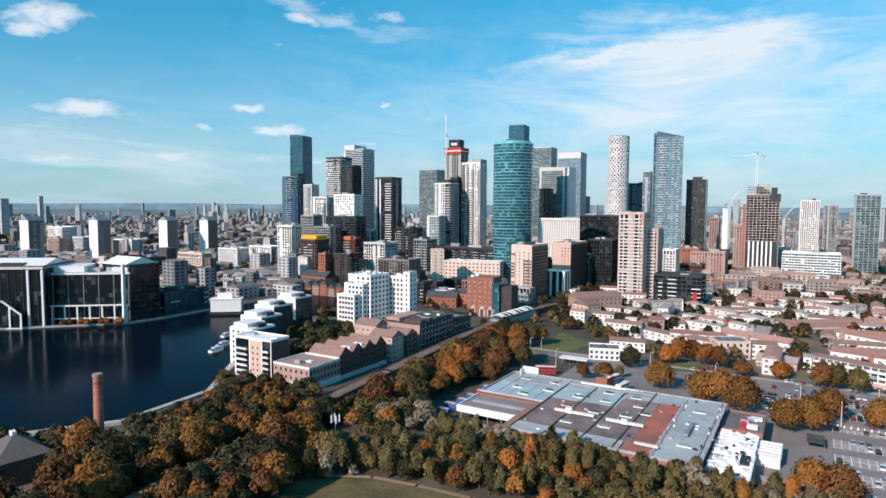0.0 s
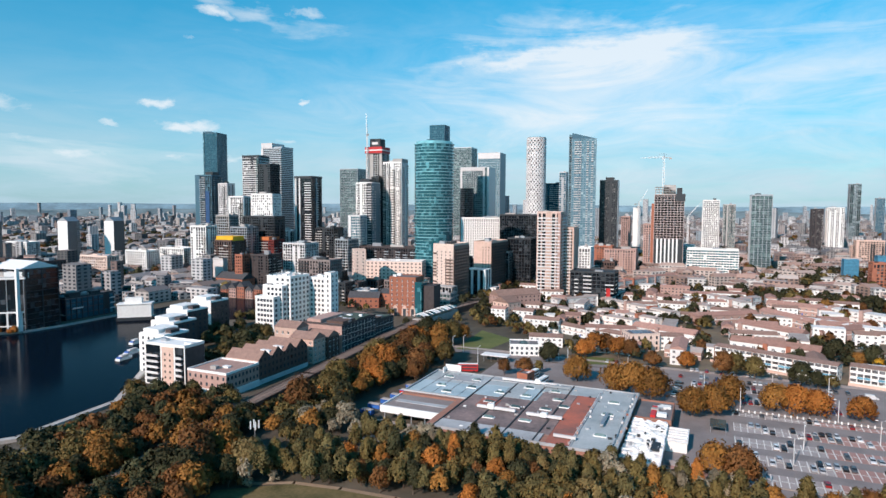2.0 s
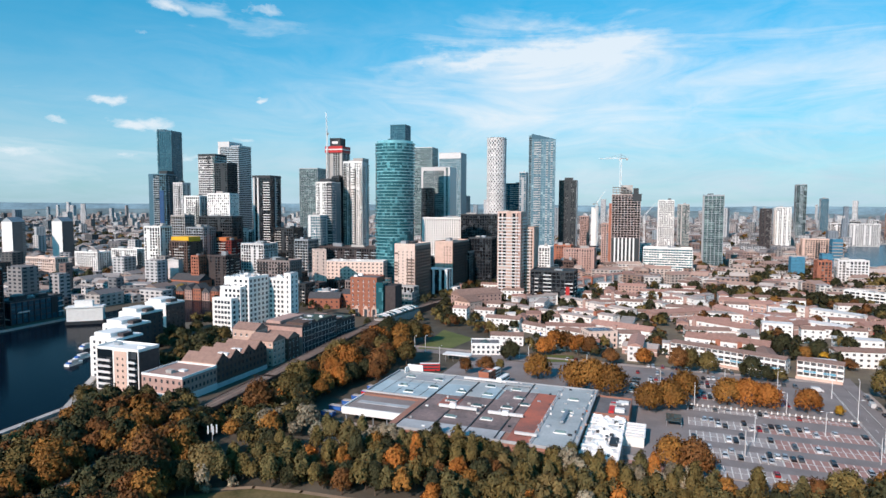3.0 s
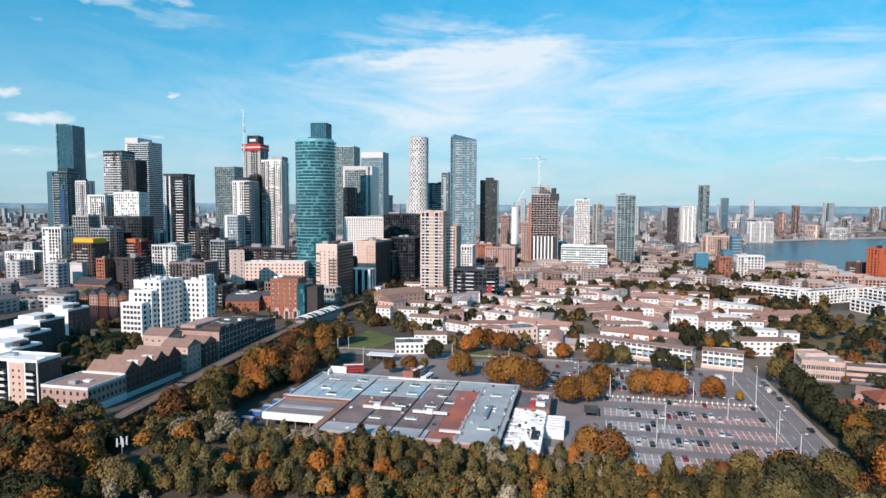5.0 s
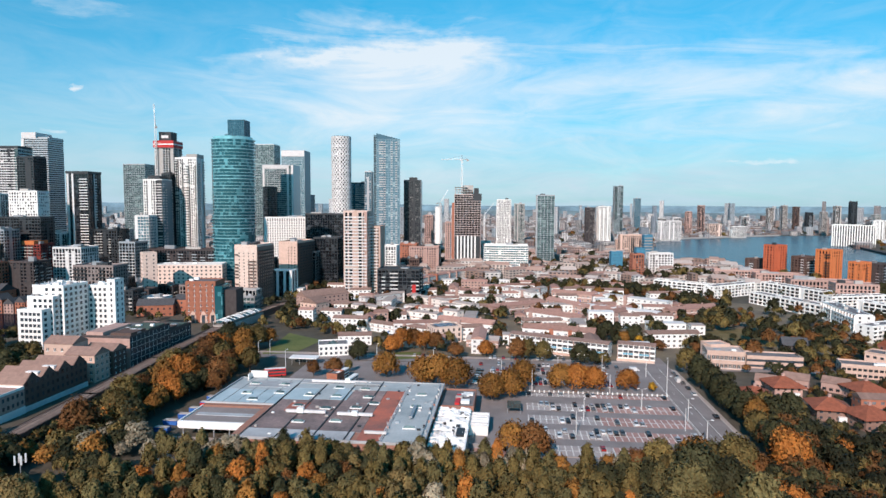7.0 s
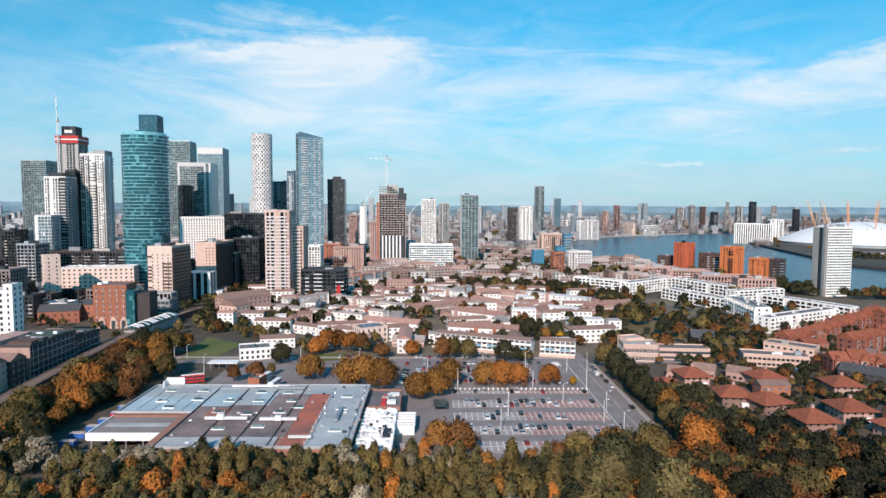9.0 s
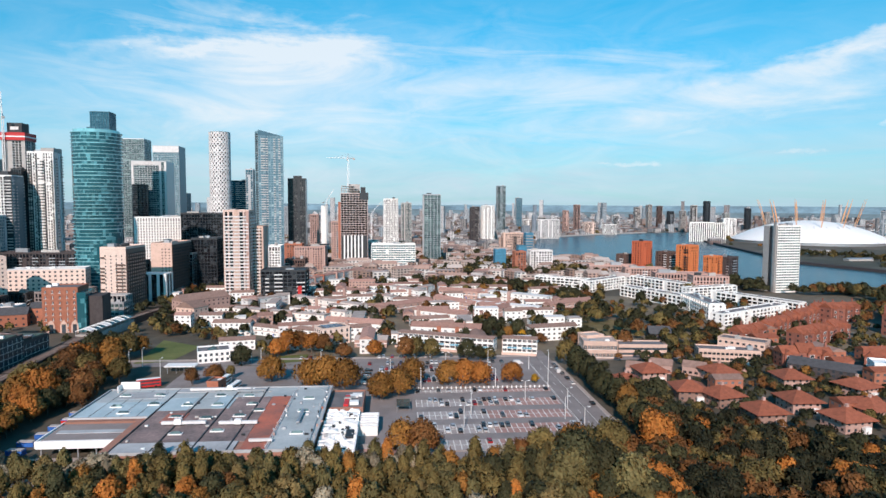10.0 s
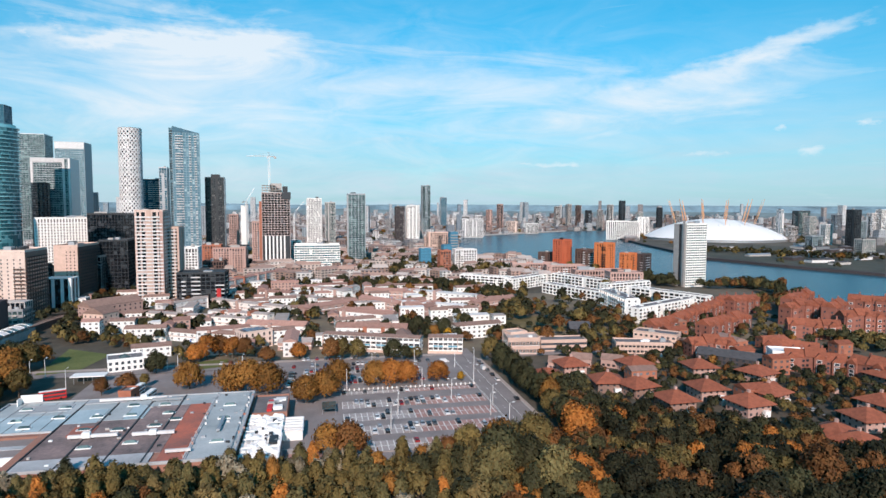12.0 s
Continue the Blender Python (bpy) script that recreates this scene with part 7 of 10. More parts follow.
panel_flats("white flats with blue balcony panels beside the car park", 203.8, 333.9, 240.4, 283.2, 9, 8.6, 3, 18)
panel_flats("white flats with blue balcony panels by the service road", 246.5, 282.0, 261.0, 266.8, 9, 8.8, 3, 7)
terrace("white terrace under a pink tiled roof", 223.9, 350.9, 256.9, 315.9, 9, 7.5, WHITE, PINKTILE, 2.8, 2, 9, chimneys=2, win=(1.7, 1.3))
terrace("white gabled terrace under a pink tiled roof", 181.8, 398.2, 208.7, 364.9, 9, 8, WHITE, PINKTILE, 2.8, 2, 8, chimneys=2, win=(1.7, 1.3))
terrace("low brick hall under a grey roof", 177.7, 344.2, 194.2, 332.2, 14, 5, PINK, FLATROOF, 1.5, 1, 4, chimneys=0, win=(1.7, 1.3))
terrace("cream terrace with flat eaves", 183.3, 461.2, 207.5, 417.2, 9, 9, PALECREAM, FLATROOF, 0.9, 3, 9, chimneys=0, win=(1.7, 1.3))
terrace("long cream terrace facing the trees", 143.7, 483.2, 189.0, 414.1, 9, 9, PALECREAM, FLATROOF, 0.9, 3, 14, chimneys=0, win=(1.7, 1.3))
terrace("cream upper terrace with a stepped roof", 205.6, 517.3, 232.8, 441.4, 9, 9, PALECREAM, FLATROOF, 0.9, 3, 10, chimneys=0, win=(1.7, 1.3))
terrace("upper cream terrace behind the trees", 164.9, 511.3, 207.6, 528.2, 9, 9, OFFWHITE, FLATROOF, 0.9, 3, 6, chimneys=0, win=(1.7, 1.3))
terrace("low brick terrace near the autumn trees", 132.6, 427.2, 148.8, 400.1, 8, 6, WHITE, TILE, 1.6, 2, 6, chimneys=2, win=(1.7, 1.3))
terrace("brown roofed terrace in the street", 151.2, 406.3, 169.8, 377.3, 8, 5.5, WHITE, TILE, 1.8, 2, 6, chimneys=2, win=(1.7, 1.3))
terrace("white flats with dark recesses", 265.9, 493.4, 276.5, 467.0, 10, 9, WHITE, FLATROOF, 0.9, 3, 5, chimneys=0, win=(1.7, 1.3))
terrace("white stepped flats with recessed balconies", 313.2, 529.2, 316.3, 481.3, 10, 9, WHITE, FLATROOF, 0.9, 3, 6, chimneys=0, win=(1.7, 1.3))
terrace("white stepped flats further on", 322.6, 490.9, 353.4, 508.9, 10, 9, WHITE, FLATROOF, 0.9, 3, 4, chimneys=0, win=(1.7, 1.3))
terrace("white flats under a pink roof", 260.9, 539.9, 277.3, 512.3, 9, 8, WHITE, PINKTILE, 2, 3, 5, chimneys=2, win=(1.7, 1.3))
terrace("long white flats with flat roofs", 368.5, 452.8, 390.7, 387.8, 11, 9, WHITE, OFFWHITE, 0.6, 3, 12, chimneys=0, win=(1.7, 1.3))
terrace("white flats with brick stairs", 319.3, 413.5, 348.7, 355.9, 10, 8, WHITE, OFFWHITE, 0.7, 3, 12, chimneys=0, win=(1.7, 1.3))
terrace("pink roofed houses in the court", 263.2, 407.2, 281.3, 363.8, 10, 7, WHITE, PINKTILE, 2.8, 2, 8, chimneys=2, win=(1.7, 1.3))
terrace("pink roofed terrace across the court", 247.7, 433.4, 303.6, 439.2, 9, 7, PINK, PINKTILE, 2.4, 2, 8, chimneys=2, win=(1.7, 1.3))
terrace("brick terrace with pink roof", 314.7, 455.3, 318.5, 405.0, 9, 7, PINK, PINKTILE, 2.2, 2, 7, chimneys=2, win=(1.7, 1.3))
terrace("pinkish terrace with many chimneys", 344.6, 489.5, 368.2, 452.4, 9, 7.5, PINK, PINKTILE, 2.2, 2, 9, chimneys=2, win=(1.7, 1.3))
terrace("long cream flats in an arc", 262.2, 619.6, 341.9, 676.0, 11, 9, PALECREAM, PINKTILE, 1.6, 3, 9, chimneys=2, win=(1.7, 1.3))
terrace("long cream flats continuing the arc", 341.9, 676.0, 398.5, 698.5, 11, 9, PALECREAM, PINKTILE, 1.6, 3, 6, chimneys=2, win=(1.7, 1.3))
terrace("white stepped flats on the far side", 406.1, 751.1, 433.3, 706.6, 11, 10, WHITE, FLATROOF, 0.8, 3, 6, chimneys=0, win=(1.7, 1.3))
terrace("pink roofed flats on the far side", 407.9, 664.9, 464.5, 673.4, 11, 9, WHITE, PINKTILE, 2, 3, 7, chimneys=2, win=(1.7, 1.3))
terrace("white house row among trees", 477.8, 593.2, 508.6, 594.5, 10, 8, WHITE, PINKTILE, 2.2, 2, 4, chimneys=2, win=(1.7, 1.3))
terrace("brick terrace behind the park trees", 371.0, 363.8, 422.5, 363.4, 9, 7, PINK, PINKTILE, 2.2, 2, 8, chimneys=2, win=(1.7, 1.3))
terrace("pink roofed terrace near the corner tree", 301.9, 370.4, 339.8, 376.4, 9, 7, PINK, PINKTILE, 2.4, 2, 5, chimneys=2, win=(1.7, 1.3))
long_flats("white gallery flats on the green", 478.0, 493.1, 498.9, 436.6, 10, 12, 4)
long_flats("white gallery flats facing the trees", 490.5, 426.6, 565.0, 434.1, 11, 12, 4)
long_flats("white gallery flats behind", 558.9, 428.1, 548.1, 355.9, 11, 13, 4)
long_flats("white gallery flats with dark strips", 502.8, 396.1, 487.4, 318.2, 11, 10, 3)
long_flats("white gallery flats at the park's end", 488.0, 318.2, 451.0, 269.2, 11, 13, 4)
long_flats("white gallery flats round the court", 541.6, 322.3, 534.0, 240.1, 10, 10, 3)
long_flats("white end flats by the red houses", 426.7, 243.8, 514.1, 239.9, 10, 11, 4)
long_flats("white flats along the court", 535.0, 340.5, 593.1, 326.8, 10, 11, 4)

# flats with solar panels, white pavilion, school and small houses
sp = block("cream modern flats with solar panels on the roof", 162.6, 358.5, 181.5, 357.9, 14, 10.5, CREAM, roof=GREYROOF, floors=3, n_front=5, n_side=4, win=(1.2, 2.0), plant=0)
for k in range(3):
    part("solar_panel", box(-6 + 4.2 * k, -5, 10.9, -2.4 + 4.2 * k, 5, 11.2), BLUEGLASS, sp, "dark blue solar panels")
pv = block("white pavilion with a glazed flat roof by the bus stand", 86.3, 357.4, 103.3, 353.5, 14, 6.3, WHITE, roof=GREYROOF, floors=2, n_front=6, n_side=3, win=(1.4, 1.6), trim=WHITEPAINT)
part("roof_light", Bits().hip(-3, -3, 3, 3, 6.4, 8.2, 0.0), G_GREY, pv)
shelter = thing("bus_shelter", 75.1, 344.9, -31, "white flat roofed bus shelter on thin posts", "shelter")
part("roof", box(-8, -3.6, 3.6, 8, 3.6, 4.1, bottom=True), WHITEPAINT, shelter)
for sx in (-6.5, -2, 2, 6.5):
    for sy in (-2.6, 2.6):
        part("post", Bits().tube((sx, sy, 0), (sx, sy, 3.6), 0.12, 0.12, 6), STEEL, shelter)
part("glass_screen", box(-6.5, 2.5, 0.4, 6.5, 2.6, 2.6), G_GREY, shelter)
kiosk = block("small brick kiosk with a white side", 77.0, 302.6, 81.3, 298.7, 8, 4.2, BRICK, roof=GREYROOF, floors=1, n_front=0, n_side=1)
sc = block("peach brick school hall with tall windows", 276.5, 243.6, 291.7, 231.2, 16, 9.5, PEACH, roof=FLATROOF, floors=2, n_front=9, n_side=4, win=(1.6, 2.2), framed=True, plant=2)
block("peach brick stair block of the school", 289.1, 259.7, 286.2, 249.9, 12, 10.5, PEACH, floors=2, n_front=2, n_side=2)
block("long low pale school wing", 297.4, 235.0, 320.9, 217.9, 12, 6.5, PEACH, roof=GREYROOF, floors=2, n_front=16, n_side=2, win=(1.8, 1.3))
block("far half of the long low school wing", 327.9, 201.7, 351.1, 177.3, 12, 6.5, PEACH, roof=GREYROOF, floors=2, n_front=14, n_side=2, win=(1.8, 1.3), plant=3)
block("square end block of the school", 354.9, 206.1, 361.0, 180.1, 12, 9.5, PEACH, roof=GREYROOF, floors=3, n_front=8, n_side=3, win=(1.6, 1.3), plant=2)
block("small brown roofed brick house below the school", 267.0, 205.9, 272.0, 198.3, 8, 4.6, PINK, floors=1, n_front=4, n_side=1, win=(1.6, 1.3), pitched=2.6, roof_mat=TILE, name="house", category="house", group="small houses below the school")
block("small brown roofed brick house below the school", 283.2, 202.6, 288.6, 192.9, 8, 4.6, PINK, floors=1, n_front=4, n_side=1, win=(1.6, 1.3), pitched=2.6, roof_mat=TILE, name="house", category="house", group="small houses below the school")
block("small brown roofed brick house below the school", 293.7, 190.0, 298.2, 179.6, 8, 4.6, PINK, floors=1, n_front=4, n_side=1, win=(1.6, 1.3), pitched=2.6, roof_mat=TILE, name="house", category="house", group="small houses below the school")
block("dark slate roofed hall among trees", 350.6, 252.0, 360.5, 241.9, 14, 4.5, DARKBRICK, floors=1, n_front=4, n_side=1, pitched=4.2, roof_mat=SLATE, name="hall")
block("long slate roofed terrace", 346.0, 160.2, 353.1, 127.7, 12, 5.0, DARKBRICK, floors=2, n_front=10, n_side=1, pitched=3.2, roof_mat=SLATE, name="terrace", category="terrace")
block("small white modern flats with square windows", 363.1, 125.1, 374.0, 109.2, 12, 9.2, WHITE, roof=WHITEPAINT, floors=3, n_front=7, n_side=2, win=(1.3, 1.2), trim=WHITEPAINT)


def pyramid_house(x, y, s, yaw, tag):
    """Square brick house under a broad hipped tile roof."""
    t = thing("house", x, y, yaw, "brick house under a broad orange hipped tile roof", "house", "hipped roof houses")
    part("wall", box(-s * 0.42, -s * 0.42, 0, s * 0.42, s * 0.42, 5.2), PINK if tag % 3 else SHADEBRICK, t)
    part("roof", Bits().hip(-s / 2, -s / 2, s / 2, s / 2, 5.2, 9.0, 0.5, 1.0), REDTILE, t)
    part("chimney", box(-0.6, -0.5, 8.2, 0.6, 0.5, 10.1), PINK, roof_of(t))
    windows(t, s * 0.84, s * 0.42 + 0.02, 0, 4, 0.9, 2.5, 2, 1.1, 1.1)
    windows(t, s * 0.84, s * 0.42 + 0.02, 270, 4, 0.9, 2.5, 2, 1.1, 1.1)
    part("porch", box(s * 0.1, -s * 0.42 - 1.6, 0, s * 0.3, -s * 0.42 - 0.03, 2.6), WHITEPAINT, t)
    return t


pyramid_house(260.1, 164.4, 15, -40, 0)
pyramid_house(300.1, 173.0, 15, -23, 1)
pyramid_house(320.6, 146.8, 15, -36, 2)
pyramid_house(264.1, 150.5, 15, -19, 3)
pyramid_house(285.1, 126.8, 15, -32, 4)
pyramid_house(330.8, 121.0, 15, -15, 5)
pyramid_house(257.6, 128.2, 15, -28, 6)
pyramid_house(299.5, 104.3, 15, -11, 7)
pyramid_house(277.0, 104.4, 15, -24, 8)
pyramid_house(244.9, 188.8, 15, -37, 9)
pyramid_house(320.7, 65.4, 15, -20, 10)
pyramid_house(293.3, 64.3, 15, -33, 11)
pyramid_house(259.2, 58.9, 15, -16, 12)
pyramid_house(272.0, 194.7, 15, -29, 13)
pyramid_house(263.4, 67.3, 15, -12, 14)
pyramid_house(373.2, 74.8, 15, -25, 15)


def red_house(label, ax, ay, bx, by, depth=10.0, h=8.5, gables=3):
    """Row of red brick houses that step up and down; each has a gabled bay with pale window frames and a raised party wall."""
    yaw, run = line_frame(ax, ay, bx, by)
    gables = max(1, round(run / 10.0))
    w = run / gables
    for k in range(gables):
        x0, y0 = ax + (bx - ax) * k / gables, ay + (by - ay) * k / gables
        x1, y1 = ax + (bx - ax) * (k + 1) / gables, ay + (by - ay) * (k + 1) / gables
        hh = h + (0.0, 0.7, -0.4, 1.1)[(k + int(h)) % 4]
        t = block(label, x0, y0, x1, y1, depth, hh, REDWALL, floors=3, n_front=0, n_side=2, win=(1.2, 1.4), pitched=(3.6, 4.4, 3.2)[k % 3], roof_mat=REDTILE, name="terrace_house", category="house", group="red brick riverside houses")
        b = min(2.3, w * 0.28)
        x = (-0.2, 0.15, 0.0)[k % 3] * w
        bay = part("bay_wall", box(x - b, -depth / 2 - 1.2, 0, x + b, -depth / 2 - 0.02, hh - 0.4), REDWALL, t)
        part("bay_roof", Bits().gable(x - b, -depth / 2 - 1.3, x + b, 0.0, hh - 0.4, hh + 2.2, "y", 0.2), REDTILE, bay)
        panes, frames = Bits(), Bits()
        for z in (1.0, hh * 0.36, hh * 0.68):
            frames.box(x - 1.25, -depth / 2 - 1.26, z - 0.15, x + 1.25, -depth / 2 - 1.2, z + 1.55, bottom=True)
            panes.box(x - 1.05, -depth / 2 - 1.3, z, x + 1.05, -depth / 2 - 1.22, z + 1.4, bottom=True)
            for q in (-0.4, 0.4):
                if abs(q * w - x) > b + 0.7:
                    panes.box(q * w - 0.6, -depth / 2 - 0.06, z, q * w + 0.6, -depth / 2, z + 1.3, bottom=True)
        part("window_frames", frames, WHITEPAINT, t, kind="stuff")
        part("windows", panes, WINDOW, t, kind="stuff")
        part("party_wall", box(w / 2 - 0.22, -depth / 2 - 0.3, hh - 0.5, w / 2 + 0.12, depth / 2, hh + 1.0), REDWALL, t)
        part("chimney", box(w * 0.3, 0.6, hh + 1.5, w * 0.3 + 1.0, 1.5, hh + 5.6), REDWALL, roof_of(t))


REDWALL = mat("warm_red_brick", (0.25, 0.098, 0.07), var=0.25, fine=3.0, per_object=0.2)
red_house("red brick gabled houses with orange tile roofs", 382.2, 205.5, 409.1, 203.2, 10, 9, 2)
red_house("red brick gabled houses with orange tile roofs", 418.8, 206.0, 546.2, 220.8, 10, 9, 5)
red_house("red brick gabled houses with orange tile roofs", 409.5, 181.5, 471.3, 177.9, 10, 9, 3)
red_house("red brick gabled houses with orange tile roofs", 517.0, 208.9, 549.3, 201.0, 10, 11, 3)
red_house("red brick gabled houses with orange tile roofs", 352.5, 165.9, 375.8, 149.3, 10, 8, 3)
red_house("red brick gabled houses with orange tile roofs", 501.9, 161.4, 544.3, 149.0, 10, 14, 3)
red_house("red brick gabled houses with orange tile roofs", 456.5, 148.1, 473.1, 120.5, 10, 9, 5)
red_house("red brick gabled houses with orange tile roofs", 504.3, 127.1, 526.7, 107.4, 10, 12, 4)
red_house("red brick gabled houses with orange tile roofs", 591.0, 147.5, 593.8, 121.6, 10, 13, 3)
red_house("red brick gabled houses with orange tile roofs", 513.9, 135.1, 535.3, 133.4, 10, 16, 1)
red_house("red brick gabled houses with orange tile roofs", 364.2, 118.9, 375.7, 92.3, 10, 8, 4)
red_house("red brick gabled houses with orange tile roofs", 375.7, 92.3, 370.6, 74.3, 10, 8, 3)
red_house("red brick gabled houses with orange tile roofs", 535.8, 170.5, 583.1, 170.5, 10, 15, 2)
red_house("red brick gabled houses with orange tile roofs", 383.3, 137.6, 392.6, 110.5, 10, 7.5, 4)


# ---- the supermarket ----
ROOFBLUE = mat("blue_grey_roof_sheet", (0.3, 0.355, 0.37), rough=0.6, var=0.2, scale=0.07, fine=1.1, second=(0.43, 0.45, 0.45), per_object=0.1)
ROOFLIGHT = mat("light_blue_roof_sheet", (0.31, 0.43, 0.48), rough=0.6, var=0.15, scale=0.08, fine=1.1, second=(0.42, 0.5, 0.53), per_object=0.08)
ROOFDARK = mat("stained_brown_roof_felt", (0.13, 0.115, 0.118), rough=0.9, var=0.3, scale=0.07, fine=1.0, second=(0.3, 0.215, 0.2))
ROOFRED = mat("red_oxide_roof", (0.2, 0.13, 0.12), rough=0.85, var=0.2, scale=0.09, fine=1.2, second=(0.5, 0.135, 0.08))
ROOFTAN = mat("worn_tan_roof", (0.27, 0.23, 0.22), rough=0.85, var=0.22, scale=0.08, fine=1.2)
ROOFPALE = mat("pale_grey_roof", (0.38, 0.39, 0.4), rough=0.7, var=0.3, scale=0.1, fine=1.5)
SHOPWALL = mat("shop_brick", (0.3, 0.15, 0.11), var=0.2, fine=3.0)
sx, sy = uv(-76, 240)
shop = thing("supermarket", sx, sy, GRID, "large flat roofed brick supermarket with blue grey and brown roof panels", "supermarket")
part("wall", box(-22, -35, 0, 48, 37, 7.4), SHOPWALL, shop)
part("wall", box(-48, -2, 0, -22.02, 37, 7.4), SHOPWALL, shop)
part("bay_back_wall", box(-48, -8, 0, -22.02, -2.02, 4.5), DARKBRICK, shop)
part("canopy", box(-48.2, -19, 4.6, -22, -2, 6.2, bottom=True), ROOFPALE, shop)


def roof_panel(u0, v0, u1, v1, z, material):
    return part("roof_panel", box(u0, v0, 0, u1, v1, 0.3), material, shop, at=shift(0, 0, z))


for args in ((-48, 20, -18.4, 37, 7.4, ROOFBLUE), (-48, 1, -18.4, 19.96, 7.38, ROOFLIGHT), (-48, -19, -18.4, 0.8, 6.3, ROOFTAN), (-18, 24, 8, 37, 7.5, ROOFBLUE), (8.2, 24, 33, 37, 7.5, ROOFBLUE),
             (-18, 8, -6.4, 23.9, 7.48, ROOFLIGHT), (-6.2, 9.5, 2, 23.9, 7.5, ROOFBLUE), (2.2, 10, 9.4, 26, 7.52, ROOFLIGHT), (9.6, 6, 24, 23.9, 7.46, ROOFDARK),
             (-18, -26, 24, 9.4, 7.42, ROOFDARK), (24.2, -35, 33, 23.8, 7.55, ROOFRED), (33.2, -35, 48, 37, 7.45, ROOFBLUE), (-18, 31, -2, 36, 7.84, ROOFPALE),
             (-18, -35, 22, -26.2, 7.6, ROOFPALE), (-46, -12, -22, -9, 6.5, ROOFPALE), (-12, -6, -4, 4, 7.62, ROOFRED), (-40, 24, -22, 33, 7.56, ROOFPALE)):
    roof_panel(*args)
# laps of the roof sheets, a hand's width proud
for k in range(5):
    part("sheet_lap", box(-47.6 + k * 6.0, 1.2, 7.7, -47.45 + k * 6.0, 36.6, 7.8), GREYROOF, shop)
for u in (-18.2, -5, 8.1, 20, 33.1):
    part("roof_rib", box(u - 0.25, -35, 7.7, u + 0.25, 37, 8.1), DARKMETAL if u in (-18.2, -5, 8.1, 20) else ROOFPALE, shop)
for q in (box(-22, -35.4, 7.2, 48.4, -34.9, 8.2, bottom=True), box(47.9, -34.9, 7.2, 48.4, 36.9, 8.2), box(-48.4, 36.9, 7.2, 48.4, 37.4, 8.2), box(-48.4, 0.4, 7.2, -47.9, 36.9, 8.2), box(-47.9, 0.4, 7.2, -18.6, 0.9, 8.1)):
    part("parapet", q, ROOFPALE, shop)
part("fascia", box(-48.6, -20.2, 4.2, -22, -19.3, 7.0, bottom=True), WHITEPAINT, shop, "long white fascia above the loading bay")
part("fascia", box(-49.2, -19.9, 4.4, -48.7, 0, 6.8, bottom=True), WHITEPAINT, shop)
part("sign_frame", box(-44, 37.2, 7.6, -36, 37.8, 11.2).box(-44, 33.5, 7.6, -43.6, 37.1, 10.4), WHITEPAINT, shop, "white sign frame at the roof corner")
part("loading_door", box(-40, -8.3, 0, -26, -8.05, 3.8), WHITEPAINT, shop)
for k in range(5):
    part("canopy_post", box(-47.6 + k * 6.2, -19.2, 0, -47.2 + k * 6.2, -18.8, 4.5), STEEL, shop)
r = random.Random(5)
# pipe supports and loose fittings along the two roof edges
for k in range(0, 56, 2):
    u, v = (33.2 if k % 4 else 47.0) + r.gauss(0, 0.8), -34 + 1.26 * k + r.uniform(-0.5, 0.5)
    part("pipe_support", box(u - 0.35, v - 0.12, 7.75, u + 0.35, v + 0.12, 8.2 + r.uniform(0, 0.9)), r.choice((DARKMETAL, PINK, OFFWHITE, STEEL, BRICK)), shop)
part("pipe", Bits().tube((32.6, -34, 8.25), (32.6, 30, 8.25), 0.16, 0.16, 6), OFFWHITE, shop)
part("pipe", Bits().tube((46.6, -34, 8.25), (46.6, 36, 8.25), 0.16, 0.16, 6), STEEL, shop)
# ducts, vents and skylights
for u, v, l, w, h, m in ((0, 33, 26, 1.0, 0.9, OFFWHITE), (14, 30, 12, 1.0, 1.0, STEEL), (-2, -9, 16, 1.1, 1.0, OFFWHITE), (18, -10, 14, 1.1, 1.0, OFFWHITE), (-4, -9.2, 2.6, 1.6, 2.0, WHITEPAINT), (18, -10.2, 2.4, 1.6, 1.8, WHITEPAINT),
                         (30, -28, 8, 0.9, 0.9, OFFWHITE), (40, -4, 1.2, 14, 0.8, STEEL), (4, 33.2, 2.4, 1.8, 2.0, WHITEPAINT)):
    part("duct", box(u - l / 2, v - w / 2, 8.3, u + l / 2, v + w / 2, 8.3 + h, bottom=True), m, shop)
    for k in (-0.42, 0, 0.42):
        part("duct_leg", box(u + l * k - 0.15, v - 0.3, 7.7, u + l * k + 0.15, v + 0.3, 8.3), DARKMETAL, shop)
for k in range(34):
    u, v = r.uniform(-17, 46), r.uniform(-33, 35)
    l, w, h = r.uniform(0.5, 1.5), r.uniform(0.4, 0.9), r.uniform(0.2, 0.6)
    part("roof_vent", box(u - l / 2, v - w / 2, 7.6, u + l / 2, v + w / 2, 7.9 + h), r.choice((WHITEPAINT, OFFWHITE, STEEL, DARKMETAL, CONCRETE)), shop)
for u, v in ((-38, 28), (-24, 28), (-36, 14), (-22, 16), (-30, 6), (2, 26), (14, 25), (-8, 14), (4, 14), (18, 14), (-8, 0), (4, -2), (16, 0), (-2, -18), (12, -16), (22, 6), (40, 20), (41, -20), (40, 4)):
    sl = part("skylight", Bits().hip(u - 2.2, v - 0.8, u + 2.2, v + 0.8, 8.0, 8.8, 0.0, 2.5), G_GREY, shop)
    part("skylight_kerb", rim_bits(2.4, 1.0, 0.25, 7.6, 8.1), WHITEPAINT, sl, at=shift(u, v, 0))
